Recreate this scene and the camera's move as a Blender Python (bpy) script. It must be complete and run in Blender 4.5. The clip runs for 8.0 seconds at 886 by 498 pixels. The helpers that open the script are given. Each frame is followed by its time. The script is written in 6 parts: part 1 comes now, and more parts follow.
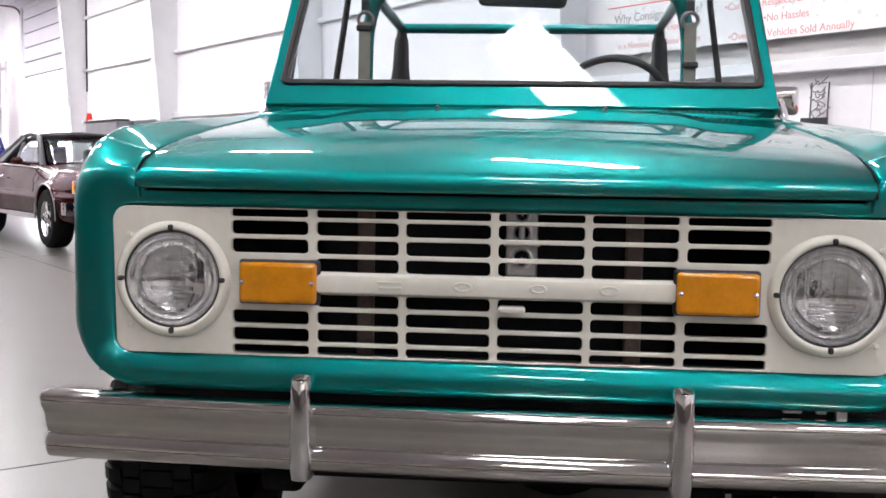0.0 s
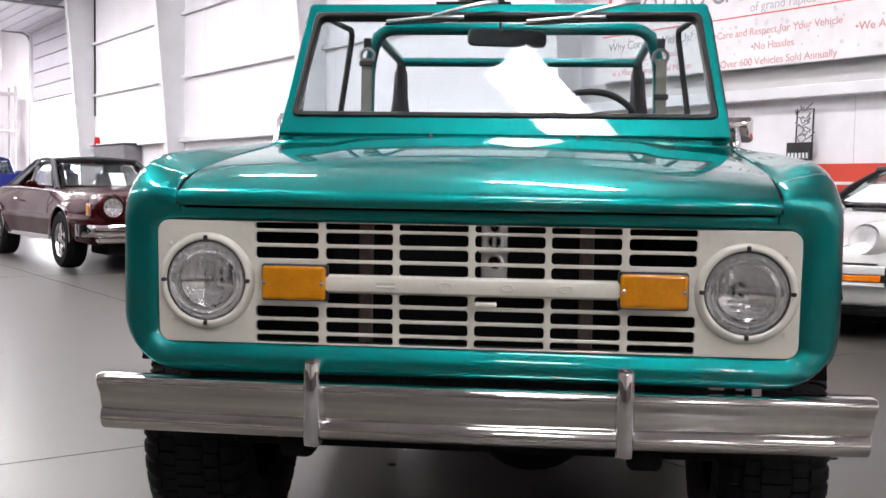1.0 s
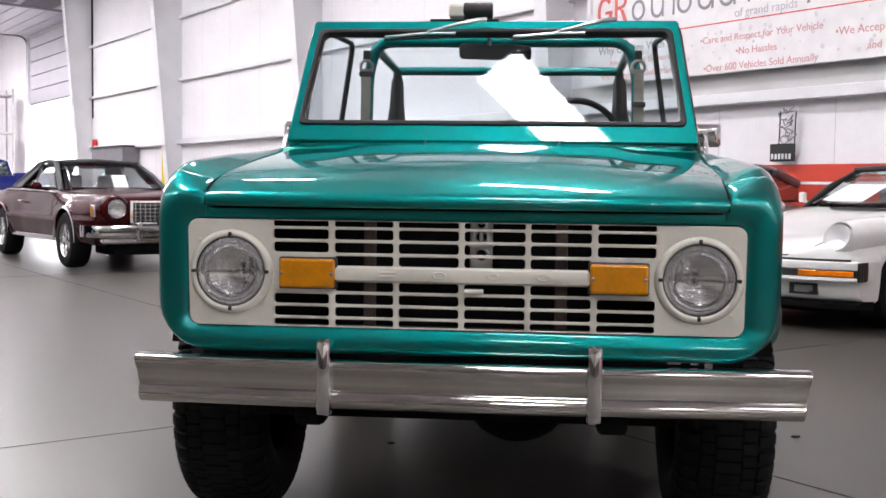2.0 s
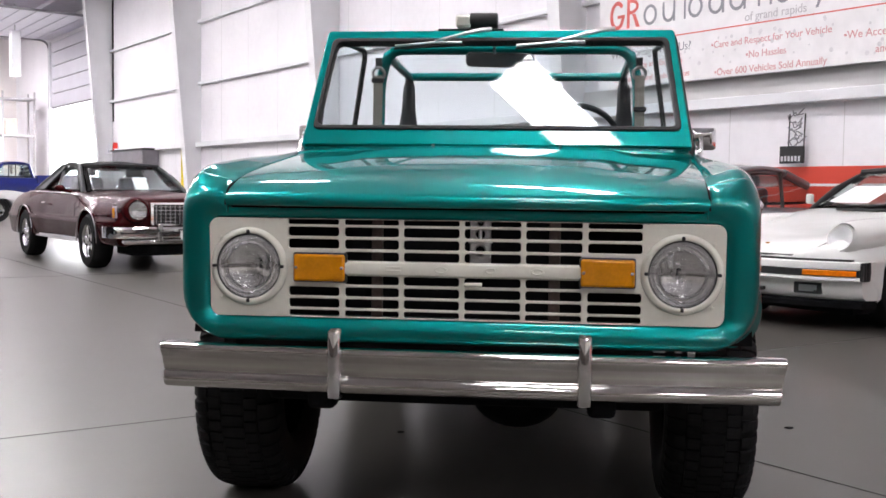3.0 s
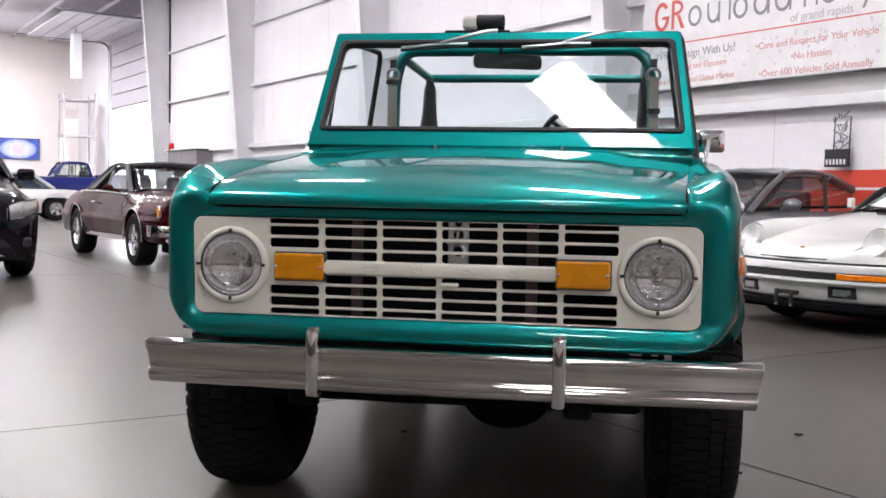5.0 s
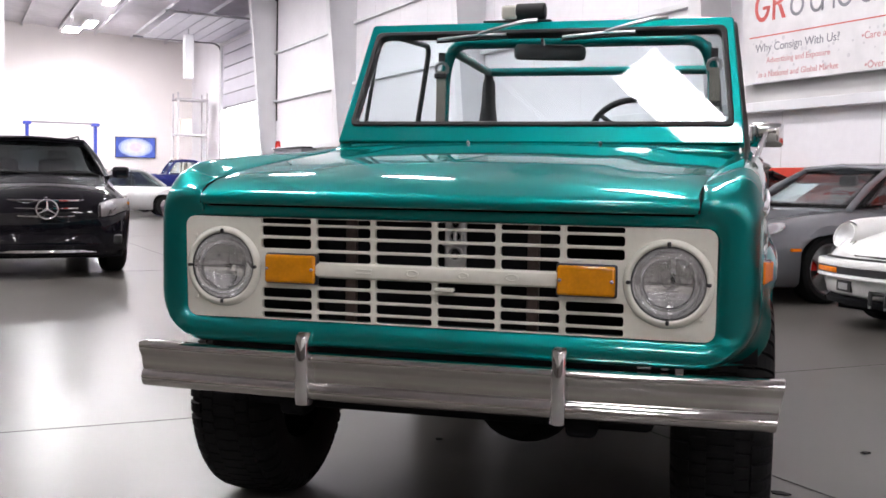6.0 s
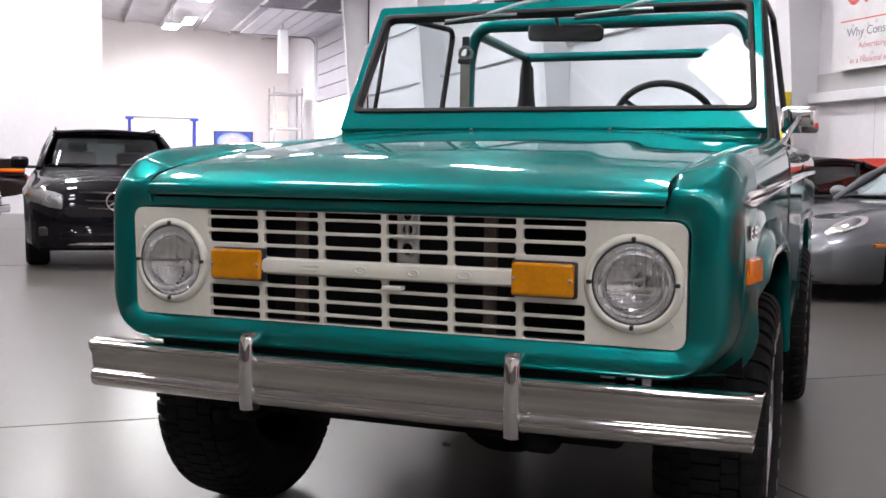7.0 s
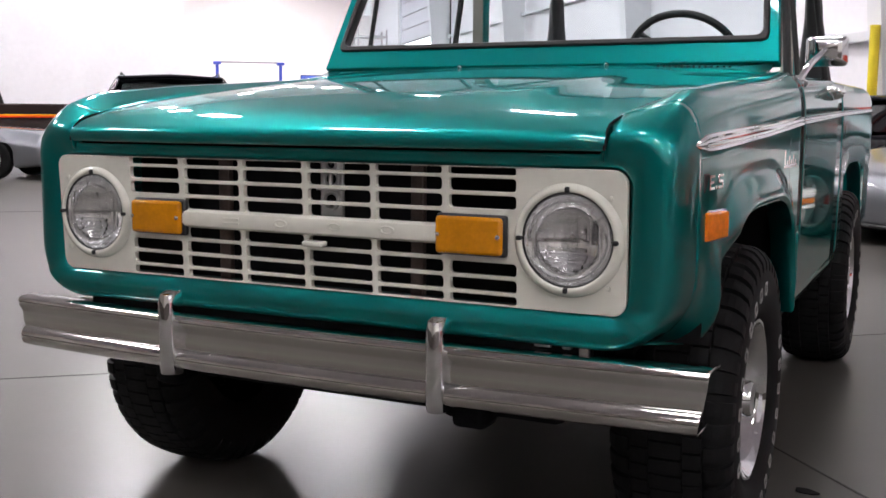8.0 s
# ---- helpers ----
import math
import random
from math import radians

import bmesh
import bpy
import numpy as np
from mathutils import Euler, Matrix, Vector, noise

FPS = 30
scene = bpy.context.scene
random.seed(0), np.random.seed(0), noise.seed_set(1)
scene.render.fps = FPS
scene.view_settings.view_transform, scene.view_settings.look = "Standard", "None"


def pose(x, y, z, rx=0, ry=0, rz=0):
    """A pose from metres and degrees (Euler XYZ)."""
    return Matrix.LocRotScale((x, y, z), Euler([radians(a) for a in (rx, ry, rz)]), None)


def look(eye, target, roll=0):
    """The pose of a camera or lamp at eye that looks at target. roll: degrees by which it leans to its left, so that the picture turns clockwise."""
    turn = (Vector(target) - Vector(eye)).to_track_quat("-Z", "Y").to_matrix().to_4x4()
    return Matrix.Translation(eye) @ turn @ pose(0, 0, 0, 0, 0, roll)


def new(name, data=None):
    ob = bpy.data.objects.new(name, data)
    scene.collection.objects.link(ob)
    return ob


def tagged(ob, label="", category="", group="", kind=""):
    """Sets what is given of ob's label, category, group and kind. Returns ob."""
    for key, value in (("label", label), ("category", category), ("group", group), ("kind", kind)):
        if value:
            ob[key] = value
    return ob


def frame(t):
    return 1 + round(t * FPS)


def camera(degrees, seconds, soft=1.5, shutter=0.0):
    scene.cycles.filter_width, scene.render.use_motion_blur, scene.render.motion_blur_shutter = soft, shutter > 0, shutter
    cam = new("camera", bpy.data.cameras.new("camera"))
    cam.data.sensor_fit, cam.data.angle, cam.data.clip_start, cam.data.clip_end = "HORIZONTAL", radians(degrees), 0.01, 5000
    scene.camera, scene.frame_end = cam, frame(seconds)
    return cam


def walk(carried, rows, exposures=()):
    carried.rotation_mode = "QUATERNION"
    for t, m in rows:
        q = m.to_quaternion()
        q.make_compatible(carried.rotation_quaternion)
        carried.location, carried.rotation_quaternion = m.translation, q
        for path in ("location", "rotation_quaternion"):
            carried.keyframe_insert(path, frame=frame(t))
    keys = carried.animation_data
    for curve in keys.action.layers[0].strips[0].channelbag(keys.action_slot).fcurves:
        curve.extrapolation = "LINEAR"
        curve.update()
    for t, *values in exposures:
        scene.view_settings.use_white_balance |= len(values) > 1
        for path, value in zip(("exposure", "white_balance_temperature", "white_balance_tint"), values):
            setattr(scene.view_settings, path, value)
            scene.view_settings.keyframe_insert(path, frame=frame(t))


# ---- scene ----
cam = camera(45.8, 8.0, soft=1.6)
PATH = [
    (0, (0.055, -1.938, 1.04), (-0.097, 0.05, 0.88), 0.9),
    (0.5, (0.087, -2.156, 1.038), (-0.065, -0.167, 0.9), 0.9),
    (1, (0.126, -2.36, 1.036), (-0.033, -0.37, 0.92), 0.9),
    (1.5, (0.139, -2.554, 1.042), (-0.003, -0.562, 0.926), 0.7),
    (3, (0.219, -2.934, 1.037), (0.036, -0.945, 0.926), 0.7),
    (3.5, (0.247, -2.978, 1.039), (0.056, -0.99, 0.929), 0.6),
    (4, (0.282, -2.995, 1.042), (0.09, -1.008, 0.931), 0.7),
    (5.5, (0.572, -2.822, 1.036), (0.181, -0.864, 0.924), 1.1),
    (6, (0.72, -2.676, 1.047), (0.219, -0.743, 0.928), 1.0),
    (6.5, (0.868, -2.509, 1.042), (0.279, -0.601, 0.926), 0.9),
    (7, (1.01, -2.337, 1.042), (0.325, -0.463, 0.907), 0.9),
    (7.5, (1.139, -2.146, 1.043), (0.376, -0.31, 0.83), 0.5),
    (8, (1.256, -1.947, 1.046), (0.41, -0.152, 0.801), 0.4),
]
walk(cam, [(t, look(eye, target, roll)) for t, eye, target, roll in PATH],
     exposures=[(0.0, 0.35), (1.0, 0.2), (3.0, 0.0), (8.0, 0.0)])
# ---- world ----
world = bpy.data.worlds.new("world")
scene.world = world
world.use_nodes = True
sky = world.node_tree.nodes.new("ShaderNodeTexSky")
sky.sky_type, sky.sun_disc = "NISHITA", False
sky.sun_elevation, sky.sun_rotation = radians(40), radians(200)
world.node_tree.links.new(sky.outputs[0], world.node_tree.nodes["Background"].inputs["Color"])
world.node_tree.nodes["Background"].inputs["Strength"].default_value = 0.12
LAMP_GLOW = 122.0
DAY_GLOW = 5.0
DOOR_WATTS = 330.0


# ---- materials ----
def mat(name, col, rough=0.5, metal=0.0, var=0.12, scale=6.0, bump=0.0, bscale=80.0, coat=0.0, rvar=0.0, flake=0.0, glow=0.0, stretch=None, spec=0.5, edge=None):
    """A surface with colour variation at two scales, uneven gloss and fine relief."""
    m = bpy.data.materials.new(name)
    m.use_nodes = True
    n, l = m.node_tree.nodes, m.node_tree.links
    b = n["Principled BSDF"]
    b.inputs["Metallic"].default_value = metal
    b.inputs["Roughness"].default_value = rough
    b.inputs["Coat Weight"].default_value = coat
    b.inputs["Coat Roughness"].default_value = 0.03
    b.inputs["Specular IOR Level"].default_value = spec
    if edge:
        b.inputs["Specular Tint"].default_value = (*edge, 1)
    geo = n.new("ShaderNodeTexCoord")
    src = geo.outputs["Object"]
    if stretch:
        mp = n.new("ShaderNodeMapping")
        mp.inputs["Scale"].default_value = stretch
        l.new(src, mp.inputs["Vector"])
        src = mp.outputs[0]
    big = n.new("ShaderNodeTexNoise")
    big.inputs["Scale"].default_value, big.inputs["Detail"].default_value = scale, 5
    l.new(src, big.inputs["Vector"])
    fine = n.new("ShaderNodeTexNoise")
    fine.inputs["Scale"].default_value, fine.inputs["Detail"].default_value = bscale, 3
    l.new(src, fine.inputs["Vector"])
    ramp = n.new("ShaderNodeMapRange")
    ramp.inputs["From Min"].default_value, ramp.inputs["From Max"].default_value = 0.3, 0.7
    ramp.inputs["To Min"].default_value, ramp.inputs["To Max"].default_value = 1 - var, 1 + var
    l.new(big.outputs["Fac"], ramp.inputs["Value"])
    ramp2 = n.new("ShaderNodeMapRange")
    ramp2.inputs["From Min"].default_value, ramp2.inputs["From Max"].default_value = 0.3, 0.7
    fv = flake if flake else var * 0.5
    ramp2.inputs["To Min"].default_value, ramp2.inputs["To Max"].default_value = 1 - fv, 1 + fv
    l.new(fine.outputs["Fac"], ramp2.inputs["Value"])
    mul = n.new("ShaderNodeMath")
    mul.operation = "MULTIPLY"
    l.new(ramp.outputs[0], mul.inputs[0])
    l.new(ramp2.outputs[0], mul.inputs[1])
    tint = n.new("ShaderNodeVectorMath")
    tint.operation = "SCALE"
    tint.inputs[0].default_value = col
    l.new(mul.outputs[0], tint.inputs["Scale"])
    l.new(tint.outputs[0], b.inputs["Base Color"])
    if rvar:
        rr = n.new("ShaderNodeMapRange")
        rr.inputs["From Min"].default_value, rr.inputs["From Max"].default_value = 0.3, 0.7
        rr.inputs["To Min"].default_value, rr.inputs["To Max"].default_value = max(0.02, rough - rvar), rough + rvar
        l.new(big.outputs["Fac"], rr.inputs["Value"])
        l.new(rr.outputs[0], b.inputs["Roughness"])
    if bump:
        bp = n.new("ShaderNodeBump")
        bp.inputs["Strength"].default_value, bp.inputs["Distance"].default_value = bump, 0.002
        l.new(fine.outputs["Fac"], bp.inputs["Height"])
        l.new(bp.outputs[0], b.inputs["Normal"])
    if glow:
        b.inputs["Emission Color"].default_value = (*col, 1)
        b.inputs["Emission Strength"].default_value = glow
    return m


def glass(name, col=(1, 1, 1), rough=0.0, ior=1.45):
    m = bpy.data.materials.new(name)
    m.use_nodes = True
    b = m.node_tree.nodes["Principled BSDF"]
    b.inputs["Base Color"].default_value = (*col, 1)
    b.inputs["Transmission Weight"].default_value = 1
    b.inputs["Roughness"].default_value = rough
    b.inputs["IOR"].default_value = ior
    return m


TEAL = mat("teal_metallic_paint", (0.0008, 0.222, 0.214), 0.4, 0.92, 0.04, 2.0, coat=1.0, bscale=900, flake=0.12, spec=0.2, edge=(0.003, 0.34, 0.33))
CREAM = mat("cream_paint", (0.74, 0.725, 0.645), 0.26, 0, 0.05, 5, bump=0.04, bscale=50, coat=0.9)
CHROME = mat("chrome", (0.80, 0.80, 0.81), 0.06, 1.0, 0.03, 9, rvar=0.02)
BUMPER_CHROME = mat("worn_chrome", (0.72, 0.70, 0.68), 0.055, 1.0, 0.05, 5, rvar=0.02)
STEEL = mat("brushed_steel", (0.45, 0.45, 0.46), 0.35, 1.0, 0.1, 12, rvar=0.1)
RUBBER = mat("tyre_rubber", (0.0075, 0.0075, 0.008), 0.75, 0, 0.25, 14, bump=0.25, bscale=160, spec=0.22)
BLACK = mat("black_plastic", (0.015, 0.015, 0.016), 0.5, 0, 0.2, 10, bump=0.1, bscale=200)
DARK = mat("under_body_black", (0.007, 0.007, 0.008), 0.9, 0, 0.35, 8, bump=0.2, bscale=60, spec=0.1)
GASKET = mat("rubber_gasket", (0.010, 0.009, 0.009), 0.5, 0, 0.15, 20, bump=0.05)
AMBER = mat("amber_lens", (0.60, 0.225, 0.003), 0.22, 0, 0.12, 25, bump=0.15, bscale=120, coat=0.6)
ORANGE = mat("orange_lens", (0.95, 0.23, 0.006), 0.2, 0, 0.15, 25, bump=0.4, bscale=120, coat=0.25)
RED_LENS = mat("red_lens", (0.55, 0.02, 0.015), 0.2, 0, 0.1, 25, coat=0.6)
SATIN = mat("satin_metal", (0.66, 0.66, 0.67), 0.33, 0.9, 0.08, 20)
BOWL = mat("pale_lamp_bowl", (0.90, 0.90, 0.91), 0.36, 0.85, 0.03, 20)
REFLECTOR = mat("lamp_reflector", (0.95, 0.95, 0.96), 0.09, 0.96, 0.03, 20)
# a reddish-brown reflection is put into the supports' base colour
SUPPORT = mat("brown_dull_steel", (0.085, 0.062, 0.055), 0.5, 0.5, 0.3, 12)
LENS = glass("lamp_glass", (0.96, 0.96, 0.96), 0.0)


def fluted(name, scale, strength):
    """Clear lamp glass with pressed upright flutes and a few cross ribs."""
    m = glass(name, (0.97, 0.97, 0.97))
    n, l = m.node_tree.nodes, m.node_tree.links
    co = n.new("ShaderNodeTexCoord").outputs["Object"]
    heights = []
    for axis, k in (("X", 1.0), ("Z", 0.37)):
        w = n.new("ShaderNodeTexWave")
        w.bands_direction = axis
        w.inputs["Scale"].default_value, w.inputs["Distortion"].default_value = scale * k, 0.6
        l.new(co, w.inputs["Vector"])
        heights.append(w.outputs["Fac"])
    add = n.new("ShaderNodeMath")
    add.operation = "ADD"
    l.new(heights[0], add.inputs[0])
    l.new(heights[1], add.inputs[1])
    bp = n.new("ShaderNodeBump")
    bp.inputs["Strength"].default_value, bp.inputs["Distance"].default_value = strength, 0.0015
    l.new(add.outputs[0], bp.inputs["Height"])
    l.new(bp.outputs[0], n["Principled BSDF"].inputs["Normal"])
    return m


FLUTED = fluted("fluted_lamp_glass", 22.0, 0.3)
WINDOW = glass("window_glass", (0.82, 0.915, 0.935), 0.0)
WEB = mat("seat_belt_webbing", (0.32, 0.29, 0.25), 0.8, 0, 0.15, 30, bump=0.3, bscale=300)
VINYL = mat("black_vinyl", (0.02, 0.021, 0.024), 0.5, 0, 0.2, 10, bump=0.15, bscale=140)


def concrete():
    """Polished slab with a cloudy trowel tone at two scales."""
    m = bpy.data.materials.new("polished_concrete")
    m.use_nodes = True
    n, l = m.node_tree.nodes, m.node_tree.links
    b = n["Principled BSDF"]
    b.inputs["Specular IOR Level"].default_value = 0.27
    co = n.new("ShaderNodeTexCoord").outputs["Object"]

    def cloud(scale, detail, lo, hi):
        t = n.new("ShaderNodeTexNoise")
        t.inputs["Scale"].default_value, t.inputs["Detail"].default_value = scale, detail
        l.new(co, t.inputs["Vector"])
        r = n.new("ShaderNodeMapRange")
        r.inputs["From Min"].default_value, r.inputs["From Max"].default_value = 0.1, 0.9
        r.inputs["To Min"].default_value, r.inputs["To Max"].default_value = lo, hi
        l.new(t.outputs["Fac"], r.inputs["Value"])
        return r.outputs[0]

    def times(a, c):
        q = n.new("ShaderNodeMath")
        q.operation = "MULTIPLY"
        l.new(a, q.inputs[0])
        l.new(c, q.inputs[1])
        return q.outputs[0]

    tone = times(cloud(0.5, 1, 0.9, 1.1), cloud(4.0, 1, 0.95, 1.05))
    tint = n.new("ShaderNodeVectorMath")
    tint.operation = "SCALE"
    tint.inputs[0].default_value = FLOOR_TONE
    l.new(tone, tint.inputs["Scale"])
    l.new(tint.outputs[0], b.inputs["Base Color"])
    b.inputs["Roughness"].default_value = 0.28
    return m


FLOOR_TONE = (0.088, 0.082, 0.073)
CONCRETE = concrete()
SIDEWALL = mat("pale_sidewall_print", (0.34, 0.33, 0.32), 0.7, 0, 0.1, 12)
JOINT = mat("joint_filler", (0.06, 0.058, 0.055), 0.8, 0, 0.3, 5)
PANEL = mat("white_wall_sheeting", (0.82, 0.80, 0.83), 0.55, 0, 0.04, 0.7, bump=0.05, bscale=9)
SHEET_DARK = mat("grey_wall_strip", (0.55, 0.54, 0.54), 0.55, 0, 0.06, 1.2)
FRAME_WHITE = mat("white_steel_frame", (0.74, 0.74, 0.76), 0.45, 0, 0.05, 1.5)
WARM_WALL = mat("cream_wall", (0.84, 0.785, 0.77), 0.6, 0, 0.04, 0.5)
DARK_BAND = mat("dark_brown_band", (0.085, 0.07, 0.062), 0.5, 0, 0.2, 1.2)
REAR_WALL = mat("warm_grey_wall", (0.66, 0.63, 0.58), 0.7, 0, 0.15, 0.6)
ROOF_SHEET = mat("roof_insulation", (0.78, 0.75, 0.79), 0.6, 0, 0.08, 0.8, bump=0.1, bscale=5)
LAMP_BRIGHT = mat("bright_lamp_diffuser", (1.0, 0.965, 1.0), 0.5, 0, 0.0, 3, glow=LAMP_GLOW * 2.0)
LAMP_FILL = mat("fill_lamp_diffuser", (1.0, 0.965, 1.0), 0.5, 0, 0.0, 3, glow=LAMP_GLOW * 0.75)
LAMP_ON = mat("lamp_diffuser", (1.0, 0.965, 1.0), 0.5, 0, 0.0, 3, glow=LAMP_GLOW)
LAMP_SOFT = mat("dimmed_lamp_diffuser", (1.0, 0.965, 1.0), 0.5, 0, 0.0, 3, glow=LAMP_GLOW * 0.36)
DAYLIGHT = mat("daylight_backdrop", (1.0, 1.0, 1.0), 0.9, 0, 0.0, 1, glow=DAY_GLOW)
# ---- mesh tools ----
def thing(name, label, category, group="", at=(0, 0, 0), turn=0.0, kind=""):
    ob = new(name)
    ob.matrix_world = pose(*at, 0, 0, turn)
    return tagged(ob, label, category, group, kind)


def part(name, bm, material, parent=None, label="", smooth=38.0, bevel=0.0, seg=2):
    """Links a bmesh as one mesh object under a thing or part, in the thing's own axes."""
    bmesh.ops.recalc_face_normals(bm, faces=bm.faces)
    me = bpy.data.meshes.new(name)
    bm.to_mesh(me)
    bm.free()
    me.materials.append(material)
    ob = new(name, me)
    if parent is not None:
        ob.parent = parent
    if label:
        ob["label"] = label
    if smooth:
        me.polygons.foreach_set("use_smooth", [True] * len(me.polygons))
        me.set_sharp_from_angle(angle=radians(smooth))
    if bevel:
        md = ob.modifiers.new("bevel", "BEVEL")
        md.width, md.segments, md.limit_method, md.angle_limit = bevel, seg, "ANGLE", radians(40)
        md.harden_normals = False
    return ob


def box(bm, x0, x1, y0, y1, z0, z1, m=None):
    v = [bm.verts.new(Vector((x, y, z)) if m is None else m @ Vector((x, y, z))) for x in (x0, x1) for y in (y0, y1) for z in (z0, z1)]
    for f in ((0, 1, 3, 2), (4, 6, 7, 5), (0, 4, 5, 1), (2, 3, 7, 6), (0, 2, 6, 4), (1, 5, 7, 3)):
        bm.faces.new([v[i] for i in f])
    return bm


def boxm(x0, x1, y0, y1, z0, z1):
    return box(bmesh.new(), x0, x1, y0, y1, z0, z1)


def loft(bm, rings, close=True, cap0=False, cap1=False):
    """Skins rings of equally many points; close joins each ring's ends."""
    vs = [[bm.verts.new(p) for p in r] for r in rings]
    k = len(rings[0])
    for a, b in zip(vs, vs[1:]):
        for i in range(k if close else k - 1):
            j = (i + 1) % k
            bm.faces.new((a[i], a[j], b[j], b[i]))
    if cap0:
        bm.faces.new(vs[0][::-1])
    if cap1:
        bm.faces.new(vs[-1])
    return bm


def circle(c, axis, r, seg=20, start=0.0):
    axis = Vector(axis).normalized()
    a = axis.orthogonal().normalized()
    b = axis.cross(a)
    return [Vector(c) + r * (math.cos(start + 2 * math.pi * i / seg) * a + math.sin(start + 2 * math.pi * i / seg) * b) for i in range(seg)]


def lathe(bm, c, axis, profile, seg=32, cap0=False, cap1=False):
    """Turns (radius, along) pairs about an axis through c."""
    axis = Vector(axis).normalized()
    return loft(bm, [circle(Vector(c) + axis * a, axis, max(r, 1e-4), seg) for r, a in profile], True, cap0, cap1)


def rod(bm, p, q, r, r2=None, seg=14):
    p, q = Vector(p), Vector(q)
    return loft(bm, [circle(p, q - p, r, seg), circle(q, q - p, r if r2 is None else r2, seg)], True, True, True)


def tube(bm, pts, r, seg=12):
    """A bent round tube through points, corners rounded by resampling."""
    pts = [Vector(p) for p in pts]
    rings, ref = [], None
    for i, p in enumerate(pts):
        d = (pts[min(i + 1, len(pts) - 1)] - pts[max(i - 1, 0)]).normalized()
        if ref is None:
            ref = d.orthogonal().normalized()
        ref = (ref - d * ref.dot(d)).normalized()
        b = d.cross(ref)
        rings.append([p + r * (math.cos(2 * math.pi * k / seg) * ref + math.sin(2 * math.pi * k / seg) * b) for k in range(seg)])
    return loft(bm, rings, True, True, True)


def bent(pts, rad, n=6):
    """Points of a polyline with its corners rounded."""
    pts = [Vector(p) for p in pts]
    out = [pts[0]]
    for a, b, c in zip(pts, pts[1:], pts[2:]):
        u, v = (a - b), (c - b)
        k = min(rad, u.length * 0.49, v.length * 0.49)
        p, q = b + u.normalized() * k, b + v.normalized() * k
        for i in range(n + 1):
            t = i / n
            out.append(p * (1 - t) ** 2 + b * 2 * t * (1 - t) + q * t * t)
    out.append(pts[-1])
    return out


def rrect(x0, x1, z0, z1, r, n=6, rt=None):
    """A rounded rectangle as 2D points, counter-clockwise; rt: another radius for its upper corners."""
    rt = r if rt is None else rt
    out = []
    for cx, cz, a, q in ((x1 - r, z0 + r, -90, r), (x1 - rt, z1 - rt, 0, rt), (x0 + rt, z1 - rt, 90, rt), (x0 + r, z0 + r, 180, r)):
        out += [(cx + q * math.cos(radians(a + 90 * i / n)), cz + q * math.sin(radians(a + 90 * i / n))) for i in range(n + 1)]
    return out


def plate(outer, holes, place, thick):
    """A sheet with holes: 2D outlines, place maps (u, v, depth) into space."""
    bm = bmesh.new()
    edges = []
    for loop in (outer, *holes):
        vs = [bm.verts.new((a, b, 0)) for a, b in loop]
        edges += [bm.edges.new((vs[i], vs[(i + 1) % len(vs)])) for i in range(len(vs))]
    bmesh.ops.triangle_fill(bm, use_beauty=True, use_dissolve=False, edges=edges)
    got = bmesh.ops.extrude_face_region(bm, geom=list(bm.faces))
    for v in got["geom"]:
        if isinstance(v, bmesh.types.BMVert):
            v.co.z = thick
    for v in bm.verts:
        v.co = place(*v.co)
    return bm


def ease(x, xs, ys):
    """Smooth monotone cubic interpolation through a table."""
    if x <= xs[0]:
        return ys[0]
    if x >= xs[-1]:
        return ys[-1]
    i = next(k for k in range(len(xs) - 1) if x <= xs[k + 1])

    def rise(k):
        return (ys[k + 1] - ys[k]) / (xs[k + 1] - xs[k])

    def slope(k):
        if k == 0 or k == len(xs) - 1:
            return rise(min(k, len(xs) - 2))
        a, c = rise(k - 1), rise(k)
        return 0.0 if a * c <= 0 else 2 * a * c / (a + c)

    h = xs[i + 1] - xs[i]
    t = (x - xs[i]) / h
    return ys[i] * (1 + 2 * t) * (1 - t) ** 2 + h * slope(i) * t * (1 - t) ** 2 + ys[i + 1] * t * t * (3 - 2 * t) + h * slope(i + 1) * t * t * (t - 1)


def solid(ob, t, offset=-1):
    md = ob.modifiers.new("thickness", "SOLIDIFY")
    md.thickness, md.offset = t, offset
    return ob


# ---- the hall: s runs along the side wall, lat across it (negative: into the hall) ----
WALL_O = Vector((1.15, 12.05, 0))
WALL_U = Vector((-0.639, 0.769, 0)).normalized()
WALL_N = Vector((0.769, 0.639, 0)).normalized()
HALL = Matrix.Translation(WALL_O) @ Matrix((WALL_N, WALL_U, (0, 0, 1))).transposed().to_4x4()
S0, S1, LAT0 = -26.0, 36.0, -27.0


def hall_box(lat0, lat1, s0, s1, z0, z1, bm=None):
    return box(bm or bmesh.new(), lat0, lat1, s0, s1, z0, z1, HALL)


def hall_part(name, bm, material, parent=None, label="", **kw):
    return part(name, bm, material, parent, label, **kw)


def setting(ob, label, category):
    return tagged(ob, label, category, kind="structure")


def roof_z(lat):
    return 7.1 - 0.057 * lat


